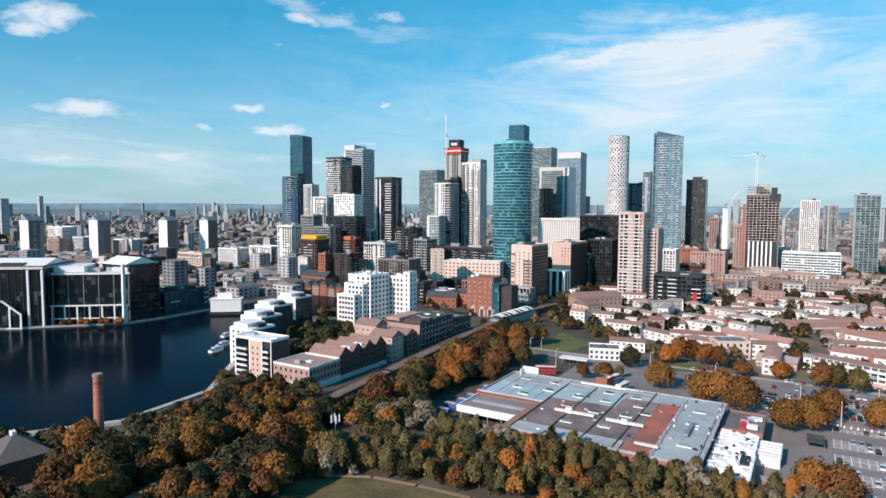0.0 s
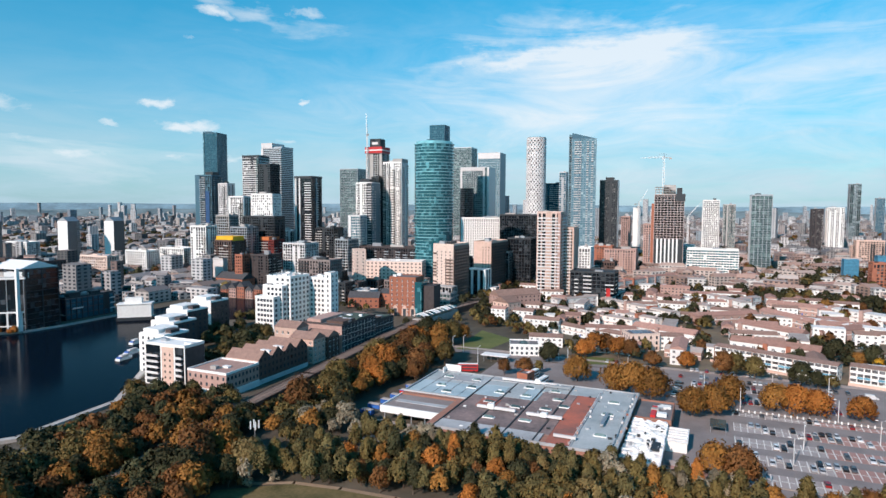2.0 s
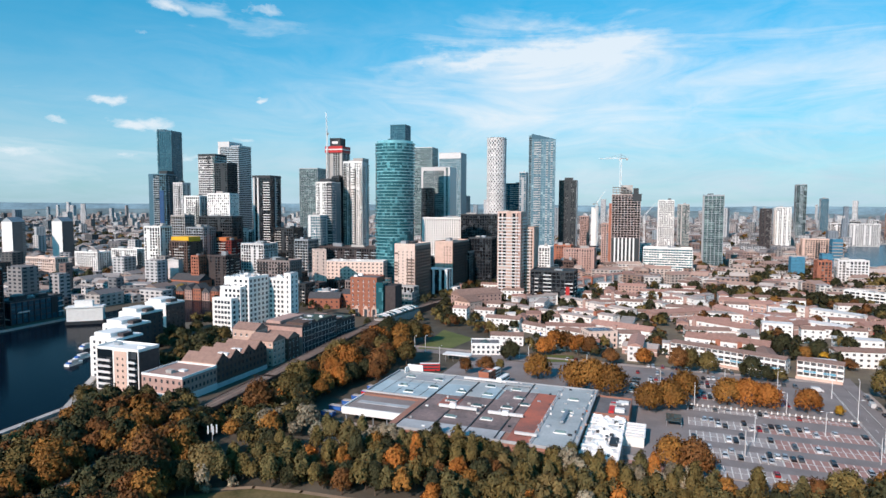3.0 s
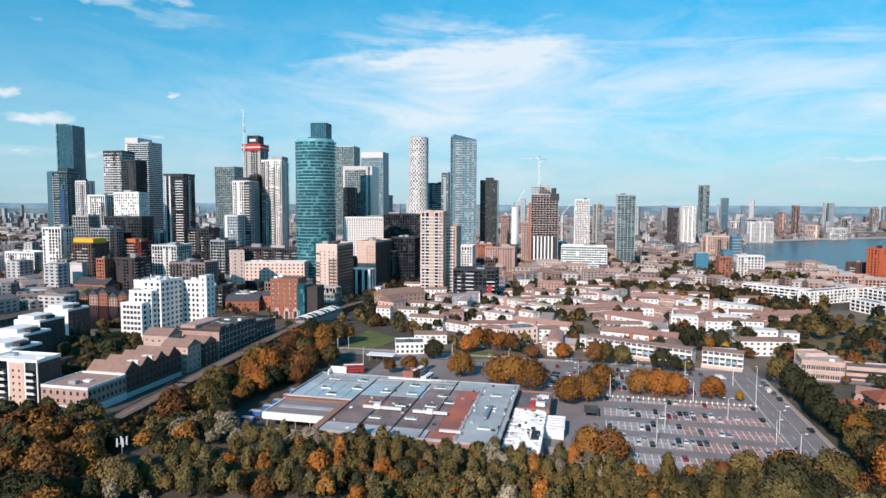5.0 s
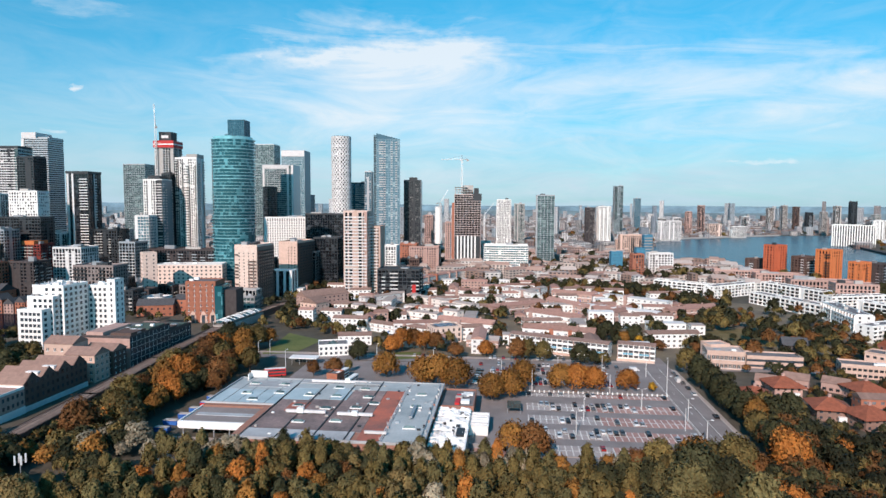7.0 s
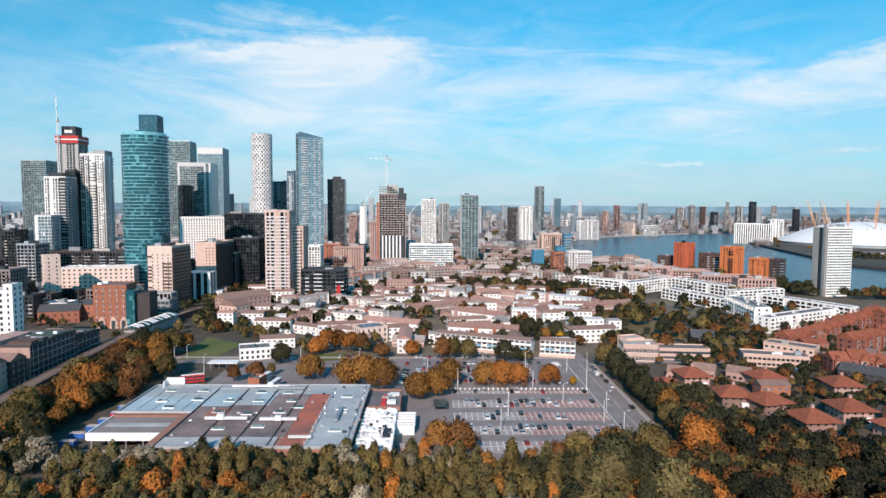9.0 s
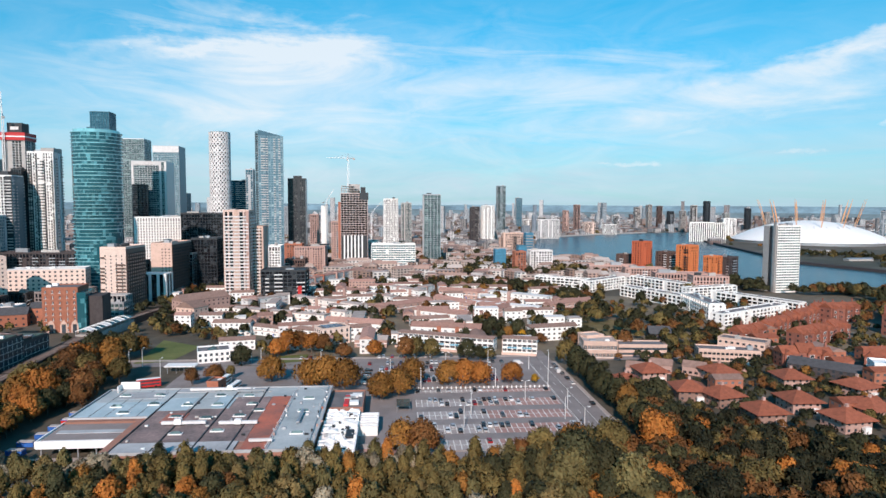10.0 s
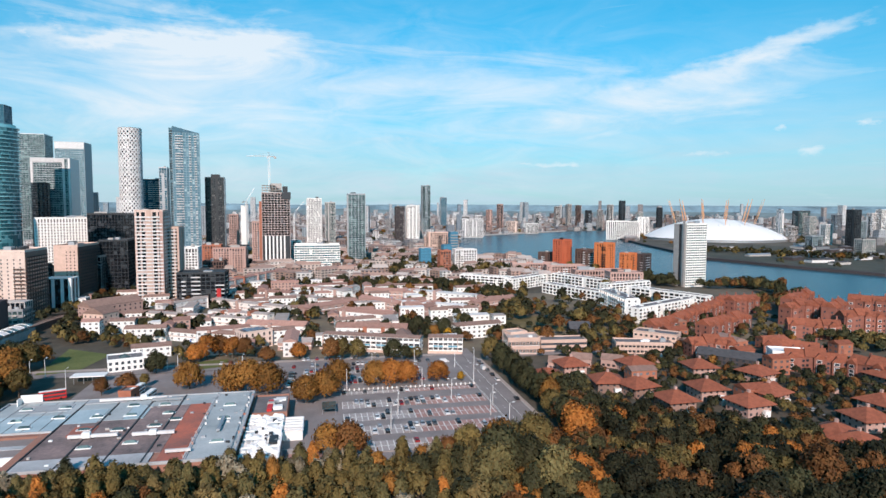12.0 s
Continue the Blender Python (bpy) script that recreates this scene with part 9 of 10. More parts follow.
TREES = {}
TREE_WORDS = {"green": "dark green", "olive": "olive green", "gold": "golden brown", "orange": "bright orange", "rust": "rust red", "silver": "silvery", "yellow": "yellow", "sage": "grey green", "meadow": "moss green", "deep": "deep green"}


def tree(x, y, shape, color, scale=1.0, spin=0.0, variant=0, group="park trees", tall=1.0):
    key = (shape, color, variant)
    m = pose(x, y, 0, 0, 0, spin) @ Matrix.Diagonal((scale, scale, scale * tall, 1))
    if key in TREES:
        q = TREES[key].scale
        return copy_thing(TREES[key], m @ Matrix.Diagonal((1 / q.x, 1 / q.y, 1 / q.z, 1)))
    seed = abs(hash_of(key)) % 10000
    v, low, h, soft = crown_arrays(shape, seed, {"big": 3500, "dome": 4000, "bush": 450}.get(shape, 2250), {"bush": 0.34, "big": 0.52, "dome": 0.46}.get(shape, 0.43))
    t = thing("bush" if shape == "bush" else "tree", x, y, 0, "%s %s in autumn leaf" % (TREE_WORDS[color], "bush" if shape == "bush" else "broadleaf tree"), "bush" if shape == "bush" else "tree", group)
    part("trunk", trunk_bits(shape, low, h, seed), BARK, t)
    part("crown", cards_mesh("crown", v, LEAF[color], soft), parent=t)
    TREES[key] = t
    t.matrix_basis = m
    return t


def hash_of(key):
    s = 7
    for ch_ in str(key):
        s = (s * 31 + ord(ch_)) % 100003
    return s


WOODS = {}


def wood(x, y, shape, color, scale=1.0, spin=0.0, tall=1.0, region="woods", cards=420):
    """Adds one tree to the joined woods of a region, where nobody could count them."""
    WOODS.setdefault((region, color), []).append((x, y, shape, scale, spin, tall, cards))


def plant_woods(label):
    protos = {}
    for (region, color), rows in WOODS.items():
        parts_, soft_ = [], []
        for i, (x, y, shape, scale, spin, tall, cards) in enumerate(rows):
            key = (shape, i % 5, cards)
            if key not in protos:
                made = crown_arrays(shape, 77 + i % 5, int(cards * 0.72), {1100: 0.62, 900: 0.62, 700: 0.72, 400: 0.95, 420: 0.95, 160: 1.5, 60: 2.3}.get(cards, 0.8), True)
                protos[key] = (made[0], made[3])
            v, nn = protos[key]
            c, s = math.cos(radians(spin)), math.sin(radians(spin))
            q, g = np.empty_like(v), np.empty_like(nn)
            q[:, 0] = (v[:, 0] * c - v[:, 1] * s) * scale + x
            q[:, 1] = (v[:, 0] * s + v[:, 1] * c) * scale + y
            q[:, 2] = v[:, 2] * scale * tall
            g[:, 0], g[:, 1], g[:, 2] = nn[:, 0] * c - nn[:, 1] * s, nn[:, 0] * s + nn[:, 1] * c, nn[:, 2]
            parts_.append(q)
            soft_.append(g)
        ob = part(region, cards_mesh(region, np.concatenate(parts_), LEAF[color], np.concatenate(soft_)))
        tagged(ob, "%s crowns of close standing trees, %s" % (TREE_WORDS[color], label.get(region, "between the buildings")), "woods", kind="stuff")


def clear_of(x, y, taken, gap):
    return all((x - a) ** 2 + (y - b) ** 2 > gap * gap for a, b in taken)


def to_uv(x, y):
    return CU * x - SU * y, SU * x + CU * y


def free_ground(x, y):
    """No tree on the shop, the car park, the tracks, the water or the meadows."""
    u, v = to_uv(x, y)
    if -130 < u < 94 and 203 < v < 362:
        return False
    if in_poly(x, y, DOCK):
        return False
    for (ax, ay), (bx, by) in zip(RAIL, RAIL[1:]):
        dx, dy = bx - ax, by - ay
        k = max(0, min(1, ((x - ax) * dx + (y - ay) * dy) / (dx * dx + dy * dy)))
        if math.hypot(ax + k * dx - x, ay + k * dy - y) < 7.0:
            return False
    if in_poly(x, y, [(-62, 150), (40, 135), (30, 176), (9, 185), (-22, 198), (-47, 196)]) or in_poly(x, y, [(183, 70), (200, 62), (196, 92), (186, 97)]):
        return False
    for (ax, ay), (bx, by) in zip(QUAY_WALK, QUAY_WALK[1:]):
        dx, dy = bx - ax, by - ay
        k = max(0, min(1, ((x - ax) * dx + (y - ay) * dy) / (dx * dx + dy * dy)))
        if math.hypot(ax + k * dx - x, ay + k * dy - y) < 21.0:
            return False
    if math.hypot(x + 131, y - 184) < 15 or math.hypot(x + 124, y - 173) < 12:
        return False
    for ob in HOUSES:
        p = ob.matrix_basis.translation
        if math.hypot(p.x - x, p.y - y) < 10.5:
            return False
    return True


HOUSES = [o for o in scene.objects if o.parent is None and o.name.split(".")[0] in ("house", "old_house", "brick_chimney")]
QUAY_WALK = [(-165, 232), (-131.5, 247.5), (-111.6, 289.9)]
MIX_WEST = ("green", "gold", "olive", "green", "green", "rust", "gold", "green", "olive", "green")
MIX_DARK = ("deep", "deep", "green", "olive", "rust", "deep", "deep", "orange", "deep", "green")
MIX_MID = ("olive", "meadow", "olive", "meadow", "sage", "meadow", "olive", "olive", "green", "meadow", "gold", "silver", "orange")
MIX_EAST = ("green", "olive", "green", "meadow", "rust", "green", "olive", "green", "meadow", "orange", "green", "gold")
r = random.Random(42)
taken = []


def forest(a0, a1, r0, r1, n, mix, gap, shapes, scale, things=True, region="woods_park", cards=1500):
    made = 0
    for k in range(n * 12):
        a, d = radians(r.uniform(a0, a1)), math.sqrt(r.uniform(r0 * r0, r1 * r1))
        x, y = d * math.sin(a), d * math.cos(a)
        if not free_ground(x, y) or not clear_of(x, y, taken, gap):
            continue
        taken.append((x, y))
        noise_c = noise.noise((x * 0.035, y * 0.035, 3.0))
        col = mix[int((noise_c * 0.5 + 0.5) * 0.999 * len(mix)) % len(mix)] if r.random() < 0.55 else r.choice(mix)
        shape = r.choice(shapes)
        s = r.uniform(*scale)
        if things:
            tree(x, y, shape, col, s, r.uniform(0, 360), r.randrange(2), tall=r.uniform(0.9, 1.15))
        else:
            wood(x, y, shape, col, s, r.uniform(0, 360), r.uniform(0.9, 1.15), region, cards)
        made += 1
        if made >= n:
            break


# single trees of the car park and the street
for u, v, c, s in ((-33, 299, "gold", 1.25), (-24, 297, "gold", 1.2), (-41, 300, "gold", 1.1), (-6, 281, "gold", 1.0), (2, 286, "gold", 1.05), (9, 302, "gold", 1.05), (27, 302, "gold", 0.95), (35, 302, "orange", 1.0), (43, 303, "orange", 0.9),
                   (59, 302, "orange", 0.85), (71, 302, "yellow", 0.45), (-62, 313, "gold", 1.05), (10, 216, "rust", 1.0), (3, 219, "gold", 0.9), (44, 207, "rust", 0.8), (52, 209, "olive", 0.9), (61, 208, "olive", 0.85), (69, 210, "meadow", 0.9), (77, 208, "olive", 0.9), (36, 205, "rust", 0.6), (-100, 309, "rust", 0.8), (-84, 320, "olive", 0.6)):
    tree(*uv(u, v), "dome" if s >= 0.85 else "broad", c, s, u * 7 % 360, int(abs(u)) % 2, "car park trees", 1.05)
for x, y, c, s, sh in ((136.3, 349.3, "orange", 0.95, "broad"), (145.0, 352.2, "rust", 0.9, "broad"), (149.1, 344.0, "orange", 0.85, "broad"), (155.6, 341.3, "rust", 0.8, "broad"),
                       (128.8, 349.2, "orange", 0.8, "round"), (159.4, 321.5, "rust", 0.75, "round"), (176.8, 317.3, "orange", 0.75, "round"), (105.7, 340.7, "green", 0.9, "round"),
                       (84.9, 317.7, "rust", 0.7, "round"), (188.6, 301.0, "rust", 0.9, "broad"), (194.6, 298.5, "olive", 0.85, "broad"), (201.3, 293.0, "olive", 0.8, "broad"),
                       (216.8, 278.5, "green", 0.85, "broad"), (222.0, 273.7, "green", 0.7, "round"), (227.3, 271.6, "olive", 0.6, "round"), (47.5, 385.6, "gold", 1.0, "broad"), (55.8, 391.9, "olive", 1.0, "broad"),
                       (64.0, 395.3, "gold", 0.8, "broad"), (266.4, 316.1, "green", 1.0, "broad"), (281.9, 306.3, "green", 0.9, "broad"), (277.8, 297.8, "yellow", 0.6, "round"), (275.1, 309.0, "gold", 0.7, "round")):
    tree(x, y, sh, c, s * 1.55, x % 360, int(y) % 2, "street trees", 0.9)
# dark row beside the service road
for k in range(15):
    tree(*uv(97.0 + r.uniform(-1.0, 4.5), 217 + 8.6 * k), "broad", "gold" if k == 4 else r.choice(("green", "green", "olive")), r.uniform(1.05, 1.45), r.uniform(0, 360), k % 2, "trees along the service road")
for k in range(44):
    u, v = (r.uniform(104, 113), r.uniform(212, 264)) if k % 2 else (r.uniform(113, 138), r.uniform(203, 240))
    wood(*uv(u, v), r.choice(("broad", "round")), r.choice(("green", "deep", "olive", "rust", "green", "deep")), r.uniform(0.8, 1.1), r.uniform(0, 360), 1.0, "woods_park", 900)
# the belt between the railway and the shop; low growth only beside the tracks
def track_edge(v):
    return -164 - max(0.0, v - 280) * 0.1


for k in range(40):
    for q in range(20):
        u, v = r.uniform(-178, -134), r.uniform(206, 372)
        x, y = uv(u, v)
        if clear_of(x, y, taken, 6.0) and not (-147 < u and v < 275) and u > track_edge(v) and not (v > 322 and u > -163):
            break
    taken.append((x, y))
    tree(x, y, r.choice(("broad", "big", "broad")), r.choice(("gold", "gold", "orange", "olive", "green", "rust", "green")), r.uniform(0.9, 1.25), r.uniform(0, 360), k % 2, "trees beside the railway")
for x, y, c, s in ((-60, 213, "gold", 1.1), (-48, 215, "gold", 1.05), (-38, 203, "sage", 1.0), (-84, 205, "gold", 0.95), (-104, 196, "olive", 1.0), (-52, 202, "rust", 0.8)):
    tree(x, y, "big", c, s, x * 11 % 360, int(y) % 2, "large trees by the tracks")
    taken.append((x, y))
# bright low trees along the meadow
for k in range(22):
    a, d = radians(r.uniform(-5, 18)), r.uniform(175, 199)
    x, y = d * math.sin(a), d * math.cos(a)
    if free_ground(x, y) and clear_of(x, y, taken, 4.2):
        taken.append((x, y))
        tree(x, y, r.choice(("broad", "tall")), r.choice(("orange", "gold", "orange", "sage", "rust")), r.uniform(0.62, 0.82), r.uniform(0, 360), k % 2, "bright trees along the meadow")
# near edge of the park: the trees that stand closest are things, those behind are joined
forest(-14, 46, 186, 214, 78, MIX_MID, 4.7, ("broad", "tall", "round", "tall"), (0.74, 1.0))
forest(-37, -14, 186, 240, 42, MIX_WEST, 5.5, ("broad", "big", "round"), (0.85, 1.2))
forest(57, 80, 172, 232, 30, MIX_DARK, 5.6, ("broad", "big", "round"), (0.85, 1.2))
forest(46, 58, 178, 235, 28, MIX_EAST, 5.6, ("broad", "big", "round"), (0.85, 1.2))
forest(-40, -12, 180, 288, 200, MIX_WEST, 4.4, ("broad", "round"), (0.8, 1.15), False, "woods_dockside", 900)
forest(-14, 46, 165, 217, 230, MIX_MID, 4.0, ("broad", "tall", "tall", "round"), (0.68, 0.94), False, "woods_park", 900)
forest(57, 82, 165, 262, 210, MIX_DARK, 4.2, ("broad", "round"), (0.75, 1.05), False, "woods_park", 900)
forest(44, 58, 168, 262, 130, MIX_EAST, 4.2, ("broad", "round"), (0.8, 1.1), False, "woods_park", 900)
# dense scrub between the tracks and the shop's yard
for k in range(240):
    u, v = r.uniform(-178, -131), r.uniform(180, 372)
    if (v > 225 and u > -145) or (v > 316 and u > -166) or (v > 195 and u < track_edge(v) + 4):
        continue
    wood(*uv(u, v), r.choice(("broad", "round")), r.choice(("silver", "silver", "green", "olive") if 196 < v < 222 and u > -172 else ("olive", "green", "gold", "green", "gold", "orange")), r.uniform(0.7, 1.1), r.uniform(0, 360), 0.95, "woods_trackside", 900)
for k in range(210):
    v = r.uniform(190, 372)
    wood(*uv(track_edge(v) + r.uniform(-13, 3) - max(0.0, v - 290) * 0.06, v), "round", r.choice(("green", "olive", "green", "gold", "meadow")), r.uniform(0.28, 0.46), r.uniform(0, 360), 0.9, "woods_trackside", 400)
# hedges on both sides of the tracks, taller trees towards the park
for (ax, ay), (bx, by) in zip(RAIL, RAIL[1:7]):
    n_ = int(math.hypot(bx - ax, by - ay) / 1.7)
    nx, ny = (by - ay) / math.hypot(bx - ax, by - ay), -(bx - ax) / math.hypot(bx - ax, by - ay)
    for k in range(n_):
        x, y = ax + (bx - ax) * k / n_, ay + (by - ay) * k / n_
        side = r.uniform(4.6, 6.6)
        if to_uv(x, y)[1] < 196:
            if k % 2:
                wood(x + nx * side * 1.2, y + ny * side * 1.2, r.choice(("broad", "round")), r.choice(("green", "olive", "gold", "green", "rust")), r.uniform(0.75, 1.0), r.uniform(0, 360), 1.0, "woods_trackside", 900)
        else:
            wood(x + nx * side, y + ny * side, "round", r.choice(("green", "green", "olive", "meadow")), r.uniform(0.36, 0.52), r.uniform(0, 360), 0.95, "woods_trackside", 160)
        wood(x - nx * 5.2, y - ny * 5.2, "round", r.choice(("green", "green", "olive")), r.uniform(0.3, 0.4), r.uniform(0, 360), 0.95, "woods_trackside", 160)
# a close row before the shop's back wall
for k in range(46):
    u = -122 + k * 2.9
    tree(*uv(u + r.uniform(-1, 1), 198 + r.uniform(-2.5, 2.5)), r.choice(("tall", "tall", "broad")), r.choice(("olive", "meadow", "meadow", "sage", "meadow", "green") if -88 < u < -22 or u > 30 else ("silver", "sage", "silver", "meadow")), r.uniform(0.62, 0.84) * (1.15 if u < -80 else 1.0), r.uniform(0, 360), k % 2, "trees behind the supermarket")
# shrubs on the meadow's edge and the embankment
for k in range(40):
    a = radians(r.uniform(-30, 10))
    d = r.uniform(196, 208)
    x, y = d * math.sin(a), d * math.cos(a)
    if free_ground(x, y):
        tree(x, y, "bush", r.choice(("olive", "silver", "gold", "rust")), r.uniform(0.6, 1.0), r.uniform(0, 360), k % 2, "shrubs at the meadow")


def belt(n, pts, spread, mix, scale, region, cards=420, shapes=("broad", "round")):
    """Trees along a line of points, joined into the woods of a region."""
    for k in range(n):
        i = r.randrange(len(pts) - 1)
        q = r.random()
        x = pts[i][0] + (pts[i + 1][0] - pts[i][0]) * q + r.gauss(0, spread)
        y = pts[i][1] + (pts[i + 1][1] - pts[i][1]) * q + r.gauss(0, spread)
        wood(x, y, r.choice(shapes), r.choice(mix), r.uniform(*scale), r.uniform(0, 360), r.uniform(0.85, 1.1), region, cards)


TOWN_MIX = ("green", "green", "green", "green", "olive", "olive", "olive", "rust", "green")
belt(15, [(375.4, 327.4), (391.7, 281.0), (389.1, 254.0), (482.6, 353.3)], 12, TOWN_MIX, (0.9, 1.35), "woods_green", 700)
belt(22, [(361.6, 227.0), (395.8, 221.3), (350.1, 237.1)], 10, TOWN_MIX, (0.6, 1.0), "woods_green")
belt(50, [(394.0, 559.9), (417.5, 504.3), (438.3, 455.1)], 14, TOWN_MIX, (0.8, 1.2), "woods_estate")
belt(60, [(472.4, 678.2), (511.0, 628.8), (550.2, 581.7)], 22, TOWN_MIX, (0.8, 1.3), "woods_estate")
belt(40, [(437.3, 419.1), (413.9, 366.7), (390.9, 325.6)], 9, TOWN_MIX, (0.7, 1.1), "woods_estate")
belt(60, [(543.7, 773.6), (588.4, 712.0), (633.1, 669.9)], 20, ("green", "green", "olive", "rust"), (0.9, 1.4), "woods_far_estate")
belt(40, [(563.0, 718.6), (579.7, 661.4), (646.5, 648.2)], 12, ("green", "green", "olive"), (0.9, 1.3), "woods_far_estate")
belt(60, [(368.2, 840.1), (492.7, 873.1), (579.5, 840.5)], 16, TOWN_MIX, (0.9, 1.4), "woods_far_estate")
belt(34, [(294.3, 609.1), (328.0, 606.1), (372.1, 594.1)], 6, ("green", "green", "olive"), (0.6, 0.9), "woods_estate")
belt(30, [(131.9, 467.0), (165.0, 440.9), (192.6, 417.6)], 4, ("green", "green", "olive"), (0.75, 1.0), "woods_estate")
belt(60, [(658.1, 296.2), (705.4, 267.4), (664.9, 219.4)], 8, ("green", "green", "rust", "olive"), (0.9, 1.3), "woods_river")
belt(30, [(665.7, 366.7), (647.7, 329.5)], 7, ("green",), (0.9, 1.3), "woods_river")
belt(44, [(396.2, 196.4), (431.0, 165.7), (480.9, 173.2), (445.1, 109.7)], 10, TOWN_MIX, (0.4, 0.7), "woods_houses")
belt(44, [(275.2, 150.0), (338.0, 135.1), (337.7, 94.3), (349.8, 71.4)], 14, TOWN_MIX, (0.32, 0.6), "woods_houses")
belt(30, [(-78.9, 349.5), (-92.5, 447.9), (-96.1, 409.3)], 7, ("green", "olive", "green"), (0.7, 1.0), "woods_dock")
belt(26, [(-106.5, 294.5), (-96.7, 285.7), (-75.5, 286.0)], 6, ("green", "olive", "gold"), (0.6, 0.9), "woods_dock")
belt(14, [(-275.0, 447.6), (-238.3, 452.8)], 1.5, ("orange", "rust"), (0.5, 0.7), "woods_dock", shapes=("round",))
belt(22, [(88.0, 466.0), (106.0, 440.0), (112.0, 408.0)], 4, ("green", "olive", "rust"), (0.45, 0.7), "woods_estate")
belt(30, [(-367.7, 826.0), (-256.0, 764.7), (-295.3, 706.6)], 16, TOWN_MIX, (0.8, 1.2), "woods_dock")
belt(34, [(-76.6, 333.7), (-71.3, 379.7), (-71.7, 412.2)], 6, ("green", "green", "olive", "green"), (0.9, 1.3), "woods_dock", 700)
belt(90, [(378.3, 942.5), (467.6, 907.9), (636.7, 927.0)], 18, ("green", "green", "olive", "rust"), (1.0, 1.5), "woods_far_estate", 160)
belt(120, [(536.6, 697.9), (549.9, 627.4), (619.3, 587.6), (601.2, 530.0)], 20, TOWN_MIX, (0.8, 1.4), "woods_far_estate", 160)
belt(30, [(480.5, 122.0), (462.3, 104.7), (463.1, 93.7)], 7, ("green", "green", "olive"), (0.7, 1.1), "woods_houses")
belt(50, [(567.6, 214.5), (646.7, 210.8), (544.8, 179.1)], 7, ("green", "green", "rust", "olive"), (0.7, 1.1), "woods_houses")
belt(240, [(1221.9, 575.8), (1240.4, 483.4), (1217.2, 367.6), (1250.9, 265.9)], 26, ("green", "green", "green", "olive"), (0.5, 1.0), "woods_peninsula", 60)
# gardens: trees wherever the houses leave room
FOOT = []
for o in scene.objects:
    if o.parent is not None and o.parent.parent is None and o.name.split(".")[0] in ("wall", "core", "white_base", "back_extension"):
        xs, ys = [c[0] for c in o.bound_box], [c[1] for c in o.bound_box]
        m_ = o.parent.matrix_basis @ o.matrix_basis
        mid_ = m_ @ Vector(((min(xs) + max(xs)) / 2, (min(ys) + max(ys)) / 2, 0))
        FOOT.append((mid_.x, mid_.y, math.atan2(m_[1][0], m_[0][0]), (max(xs) - min(xs)) / 2, (max(ys) - min(ys)) / 2))


def on_building(x, y, margin):
    for fx, fy, a, hx, hy in FOOT:
        dx, dy = x - fx, y - fy
        if abs(dx) > 110 or abs(dy) > 110:
            continue
        c, s = math.cos(a), math.sin(a)
        if abs(dx * c + dy * s) < hx + margin and abs(-dx * s + dy * c) < hy + margin:
            return True
    return False


BUS_LAWN = [(48, 366), (96, 355), (114, 418), (80, 444)]
PLAY_FIELD = [(298.9, 299.3), (330, 270), (350, 268), (346, 306), (328.4, 322.0)]


def gardens(n, a0, a1, r0, r1, mix, scale, region, gap=0.55, cards=400):
    made = 0
    for k in range(n * 20):
        a, d = radians(r.uniform(a0, a1)), math.sqrt(r.uniform(r0 * r0, r1 * r1))
        x, y = d * math.sin(a), d * math.cos(a)
        u, v = to_uv(x, y)
        if not free_ground(x, y) or (u < 100 and v < 362) or in_poly(x, y, PLAY_FIELD) or in_poly(x, y, BUS_LAWN) or in_poly(x, y, RIVER) or on_building(x, y, gap * 4):
            continue
        wood(x, y, r.choice(("broad", "round")), r.choice(mix), r.uniform(*scale), r.uniform(0, 360), r.uniform(0.8, 1.1), region, cards)
        made += 1
        if made >= n:
            return


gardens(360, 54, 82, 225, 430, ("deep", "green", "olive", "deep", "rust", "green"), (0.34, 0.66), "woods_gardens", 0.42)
gardens(130, 50, 76, 330, 600, ("green", "green", "olive", "green", "rust", "gold"), (0.4, 0.85), "woods_gardens", 0.42)
gardens(170, 56, 80, 230, 400, ("deep", "green", "rust", "deep"), (0.3, 0.5), "woods_houses", 0.3, 160)
gardens(20, 47, 57, 395, 470, ("green", "olive", "deep", "rust"), (0.7, 1.1), "woods_green", 0.5, 700)
gardens(70, 46, 68, 400, 640, ("green", "deep", "deep", "olive", "rust"), (0.6, 1.0), "woods_green", 0.4, 400)
gardens(34, 44, 56, 235, 300, ("green", "green", "olive", "green"), (0.7, 1.1), "woods_gardens", 0.5)
gardens(40, 44, 66, 425, 560, ("green", "green", "olive", "rust", "green"), (0.6, 1.0), "woods_gardens", 0.5)
gardens(430, 10, 50, 372, 720, ("green", "green", "olive", "green", "rust", "green"), (0.55, 1.0), "woods_estate_gardens", 0.4, 160)
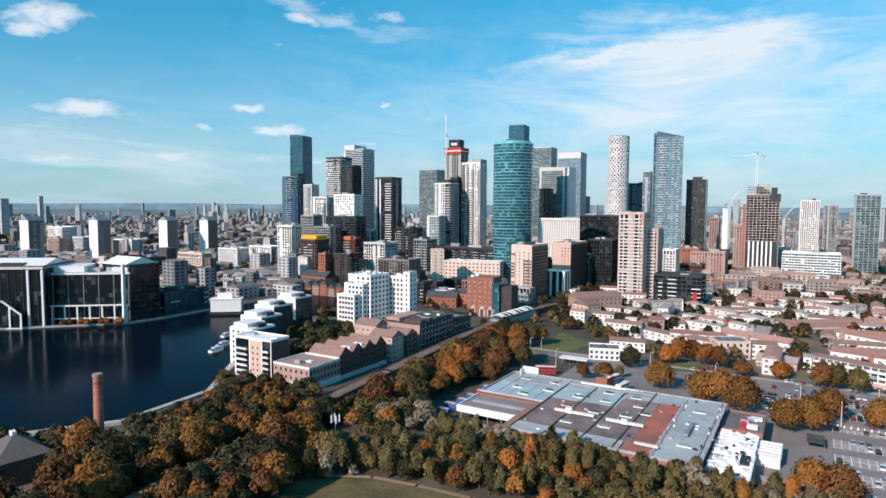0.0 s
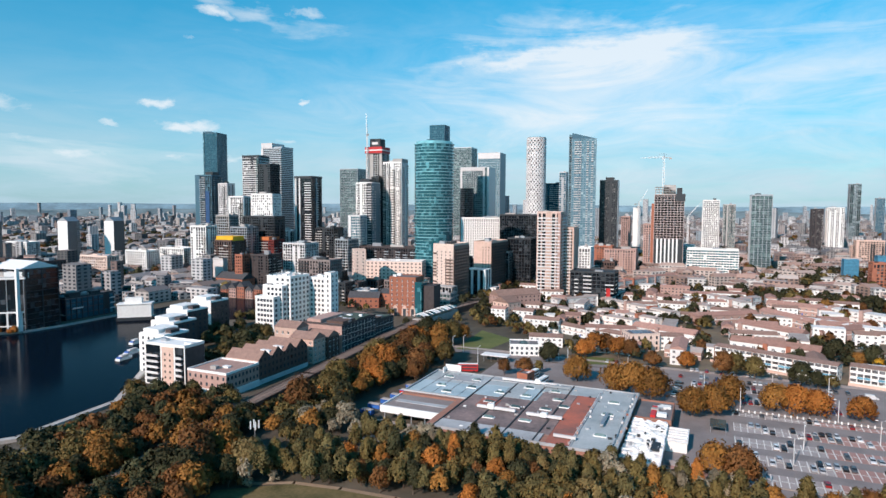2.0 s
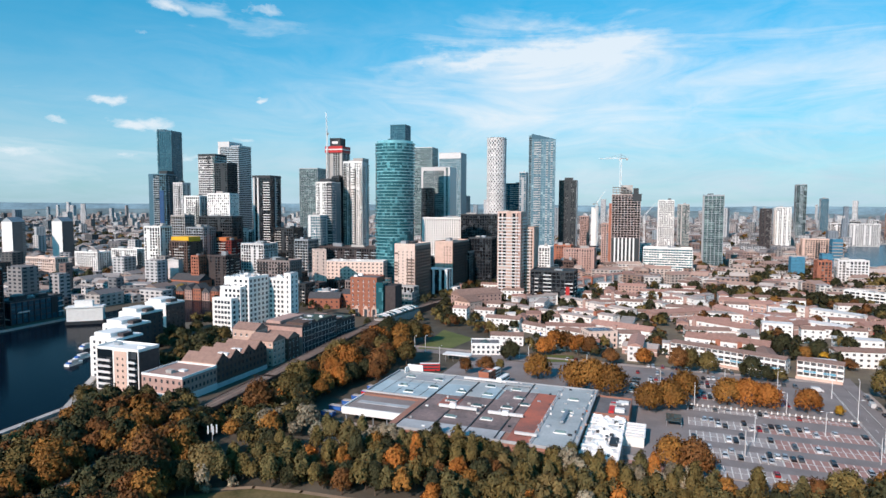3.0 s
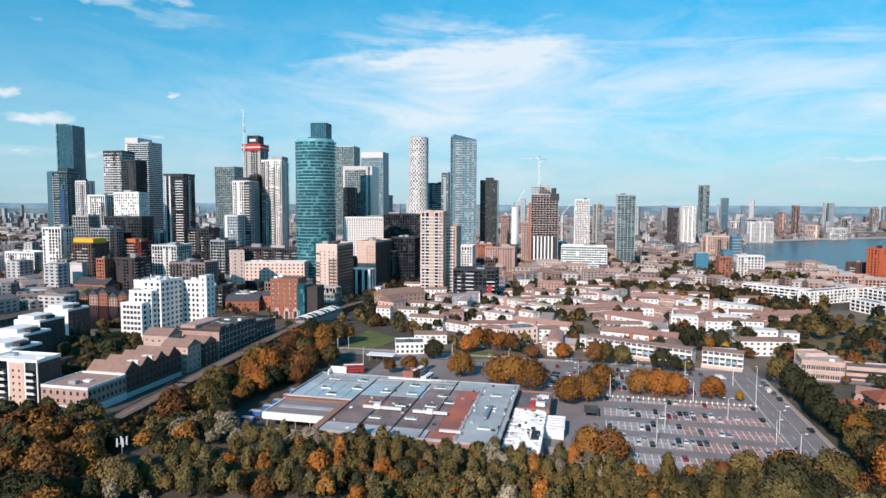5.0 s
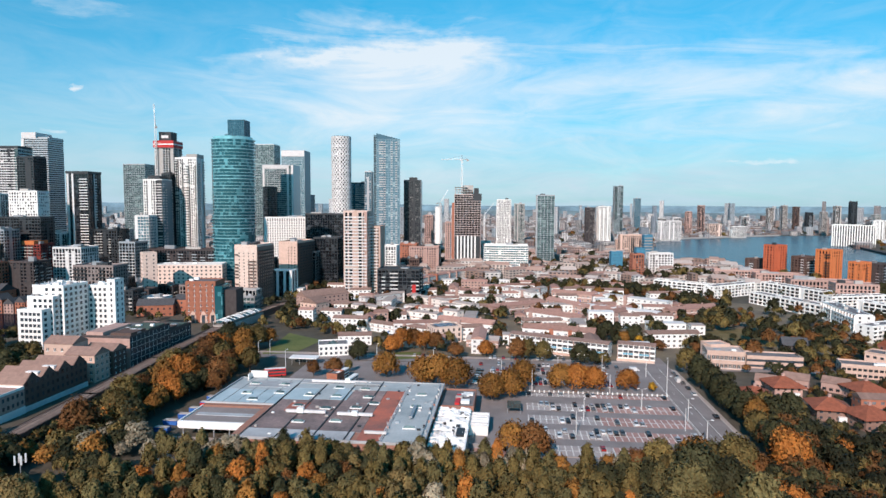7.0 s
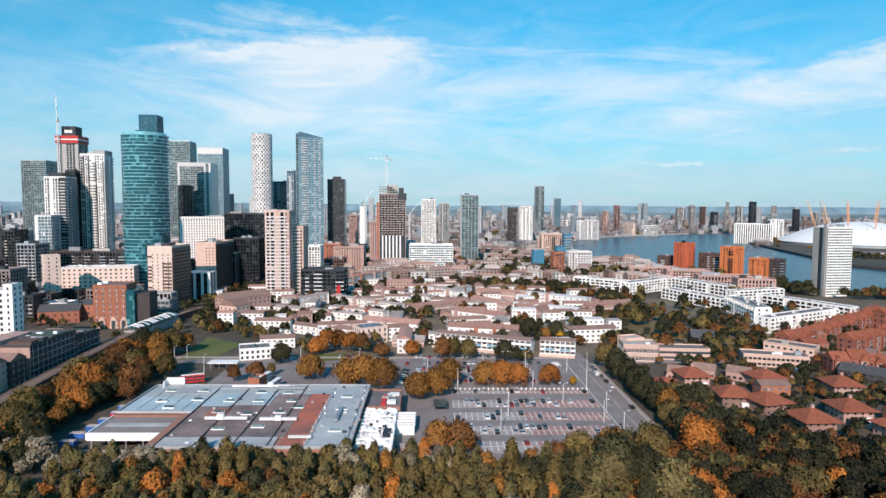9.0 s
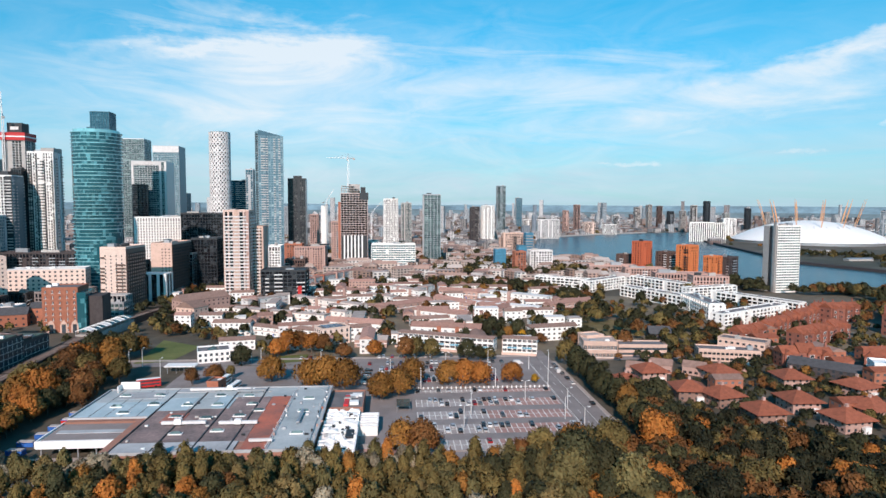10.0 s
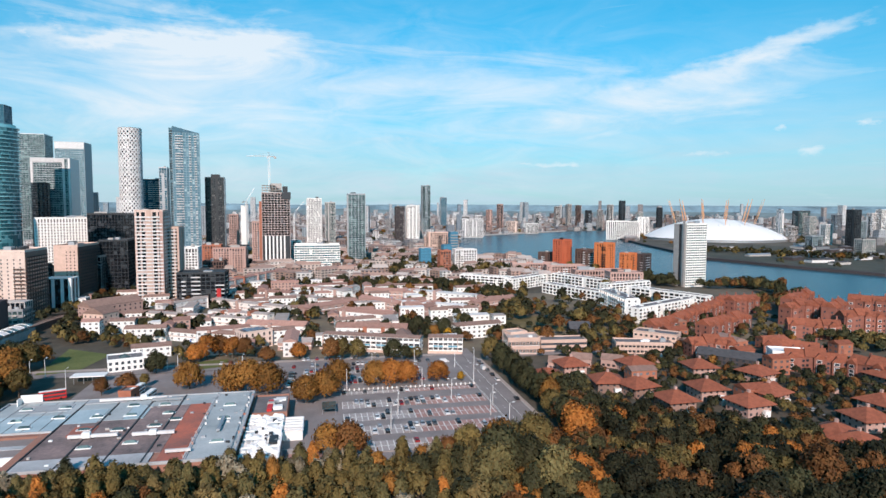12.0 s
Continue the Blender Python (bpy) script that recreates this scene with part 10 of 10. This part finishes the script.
gardens(110, -14, 12, 450, 760, ("green", "olive", "green"), (0.6, 0.9), "woods_middle", 0.5, 160)
# cars and small sheds between the hipped roof houses
rc = random.Random(12)
made = 0
for k in range(400):
    a, d = radians(rc.uniform(56, 78)), rc.uniform(245, 400)
    x, y = d * math.sin(a), d * math.cos(a)
    if made >= 26 or not free_ground(x, y) or on_building(x, y, 2.5):
        continue
    made += 1
    if made % 2:
        car(x, y, rc.choice((-31, 59)) + rc.uniform(-8, 8), rc.choice((0, 0, 1, 2)))
    else:
        gs = thing("garden_shed", x, y, rc.choice((-31, 59)), "small pale garden shed between the houses", "shed", "garden sheds")
        part("wall", box(-1.6, -1.1, 0, 1.6, 1.1, 2.0), rc.choice((WHITEPAINT, OFFWHITE, PINK)), gs)
        part("roof", Bits().gable(-1.6, -1.1, 1.6, 1.1, 2.0, 2.7, "x", 0.15), rc.choice((GREYROOF, WHITEPAINT, OFFWHITE)), gs)
# woods all over the far town
for k in range(1150):
    a, d = radians(r.uniform(-42, -9)), math.sqrt(r.uniform(640 ** 2, 2000 ** 2))
    x, y = d * math.sin(a), d * math.cos(a)
    if not in_poly(x, y, DOCK) and noise.noise((x * 0.006, y * 0.006, 4)) > -0.15:
        wood(x, y, "broad", r.choice(("green", "green", "green", "olive", "rust")), r.uniform(0.8, 1.5), r.uniform(0, 360), 0.85, "woods_far_town", 160 if d < 1100 else 60)
for k in range(1700):
    a, d = radians(r.uniform(-42, 84)), math.sqrt(r.uniform(560 ** 2, 3600 ** 2))
    x, y = d * math.sin(a), d * math.cos(a)
    if d < 800 and not (22 < math.degrees(a) < 60):
        continue
    if not in_poly(x, y, RIVER) and not in_poly(x, y, DOCK) and noise.noise((x * 0.004, y * 0.004, 1)) > -0.12:
        wood(x, y, "broad", r.choice(("green", "green", "olive", "gold")), r.uniform(0.9, 1.7), r.uniform(0, 360), 0.8, "woods_far_town", 160 if d < 1500 else 60)
plant_woods({"woods_park": "at the edge of the park", "woods_dockside": "between the railway and the dock", "woods_far_town": "far off between the houses"})
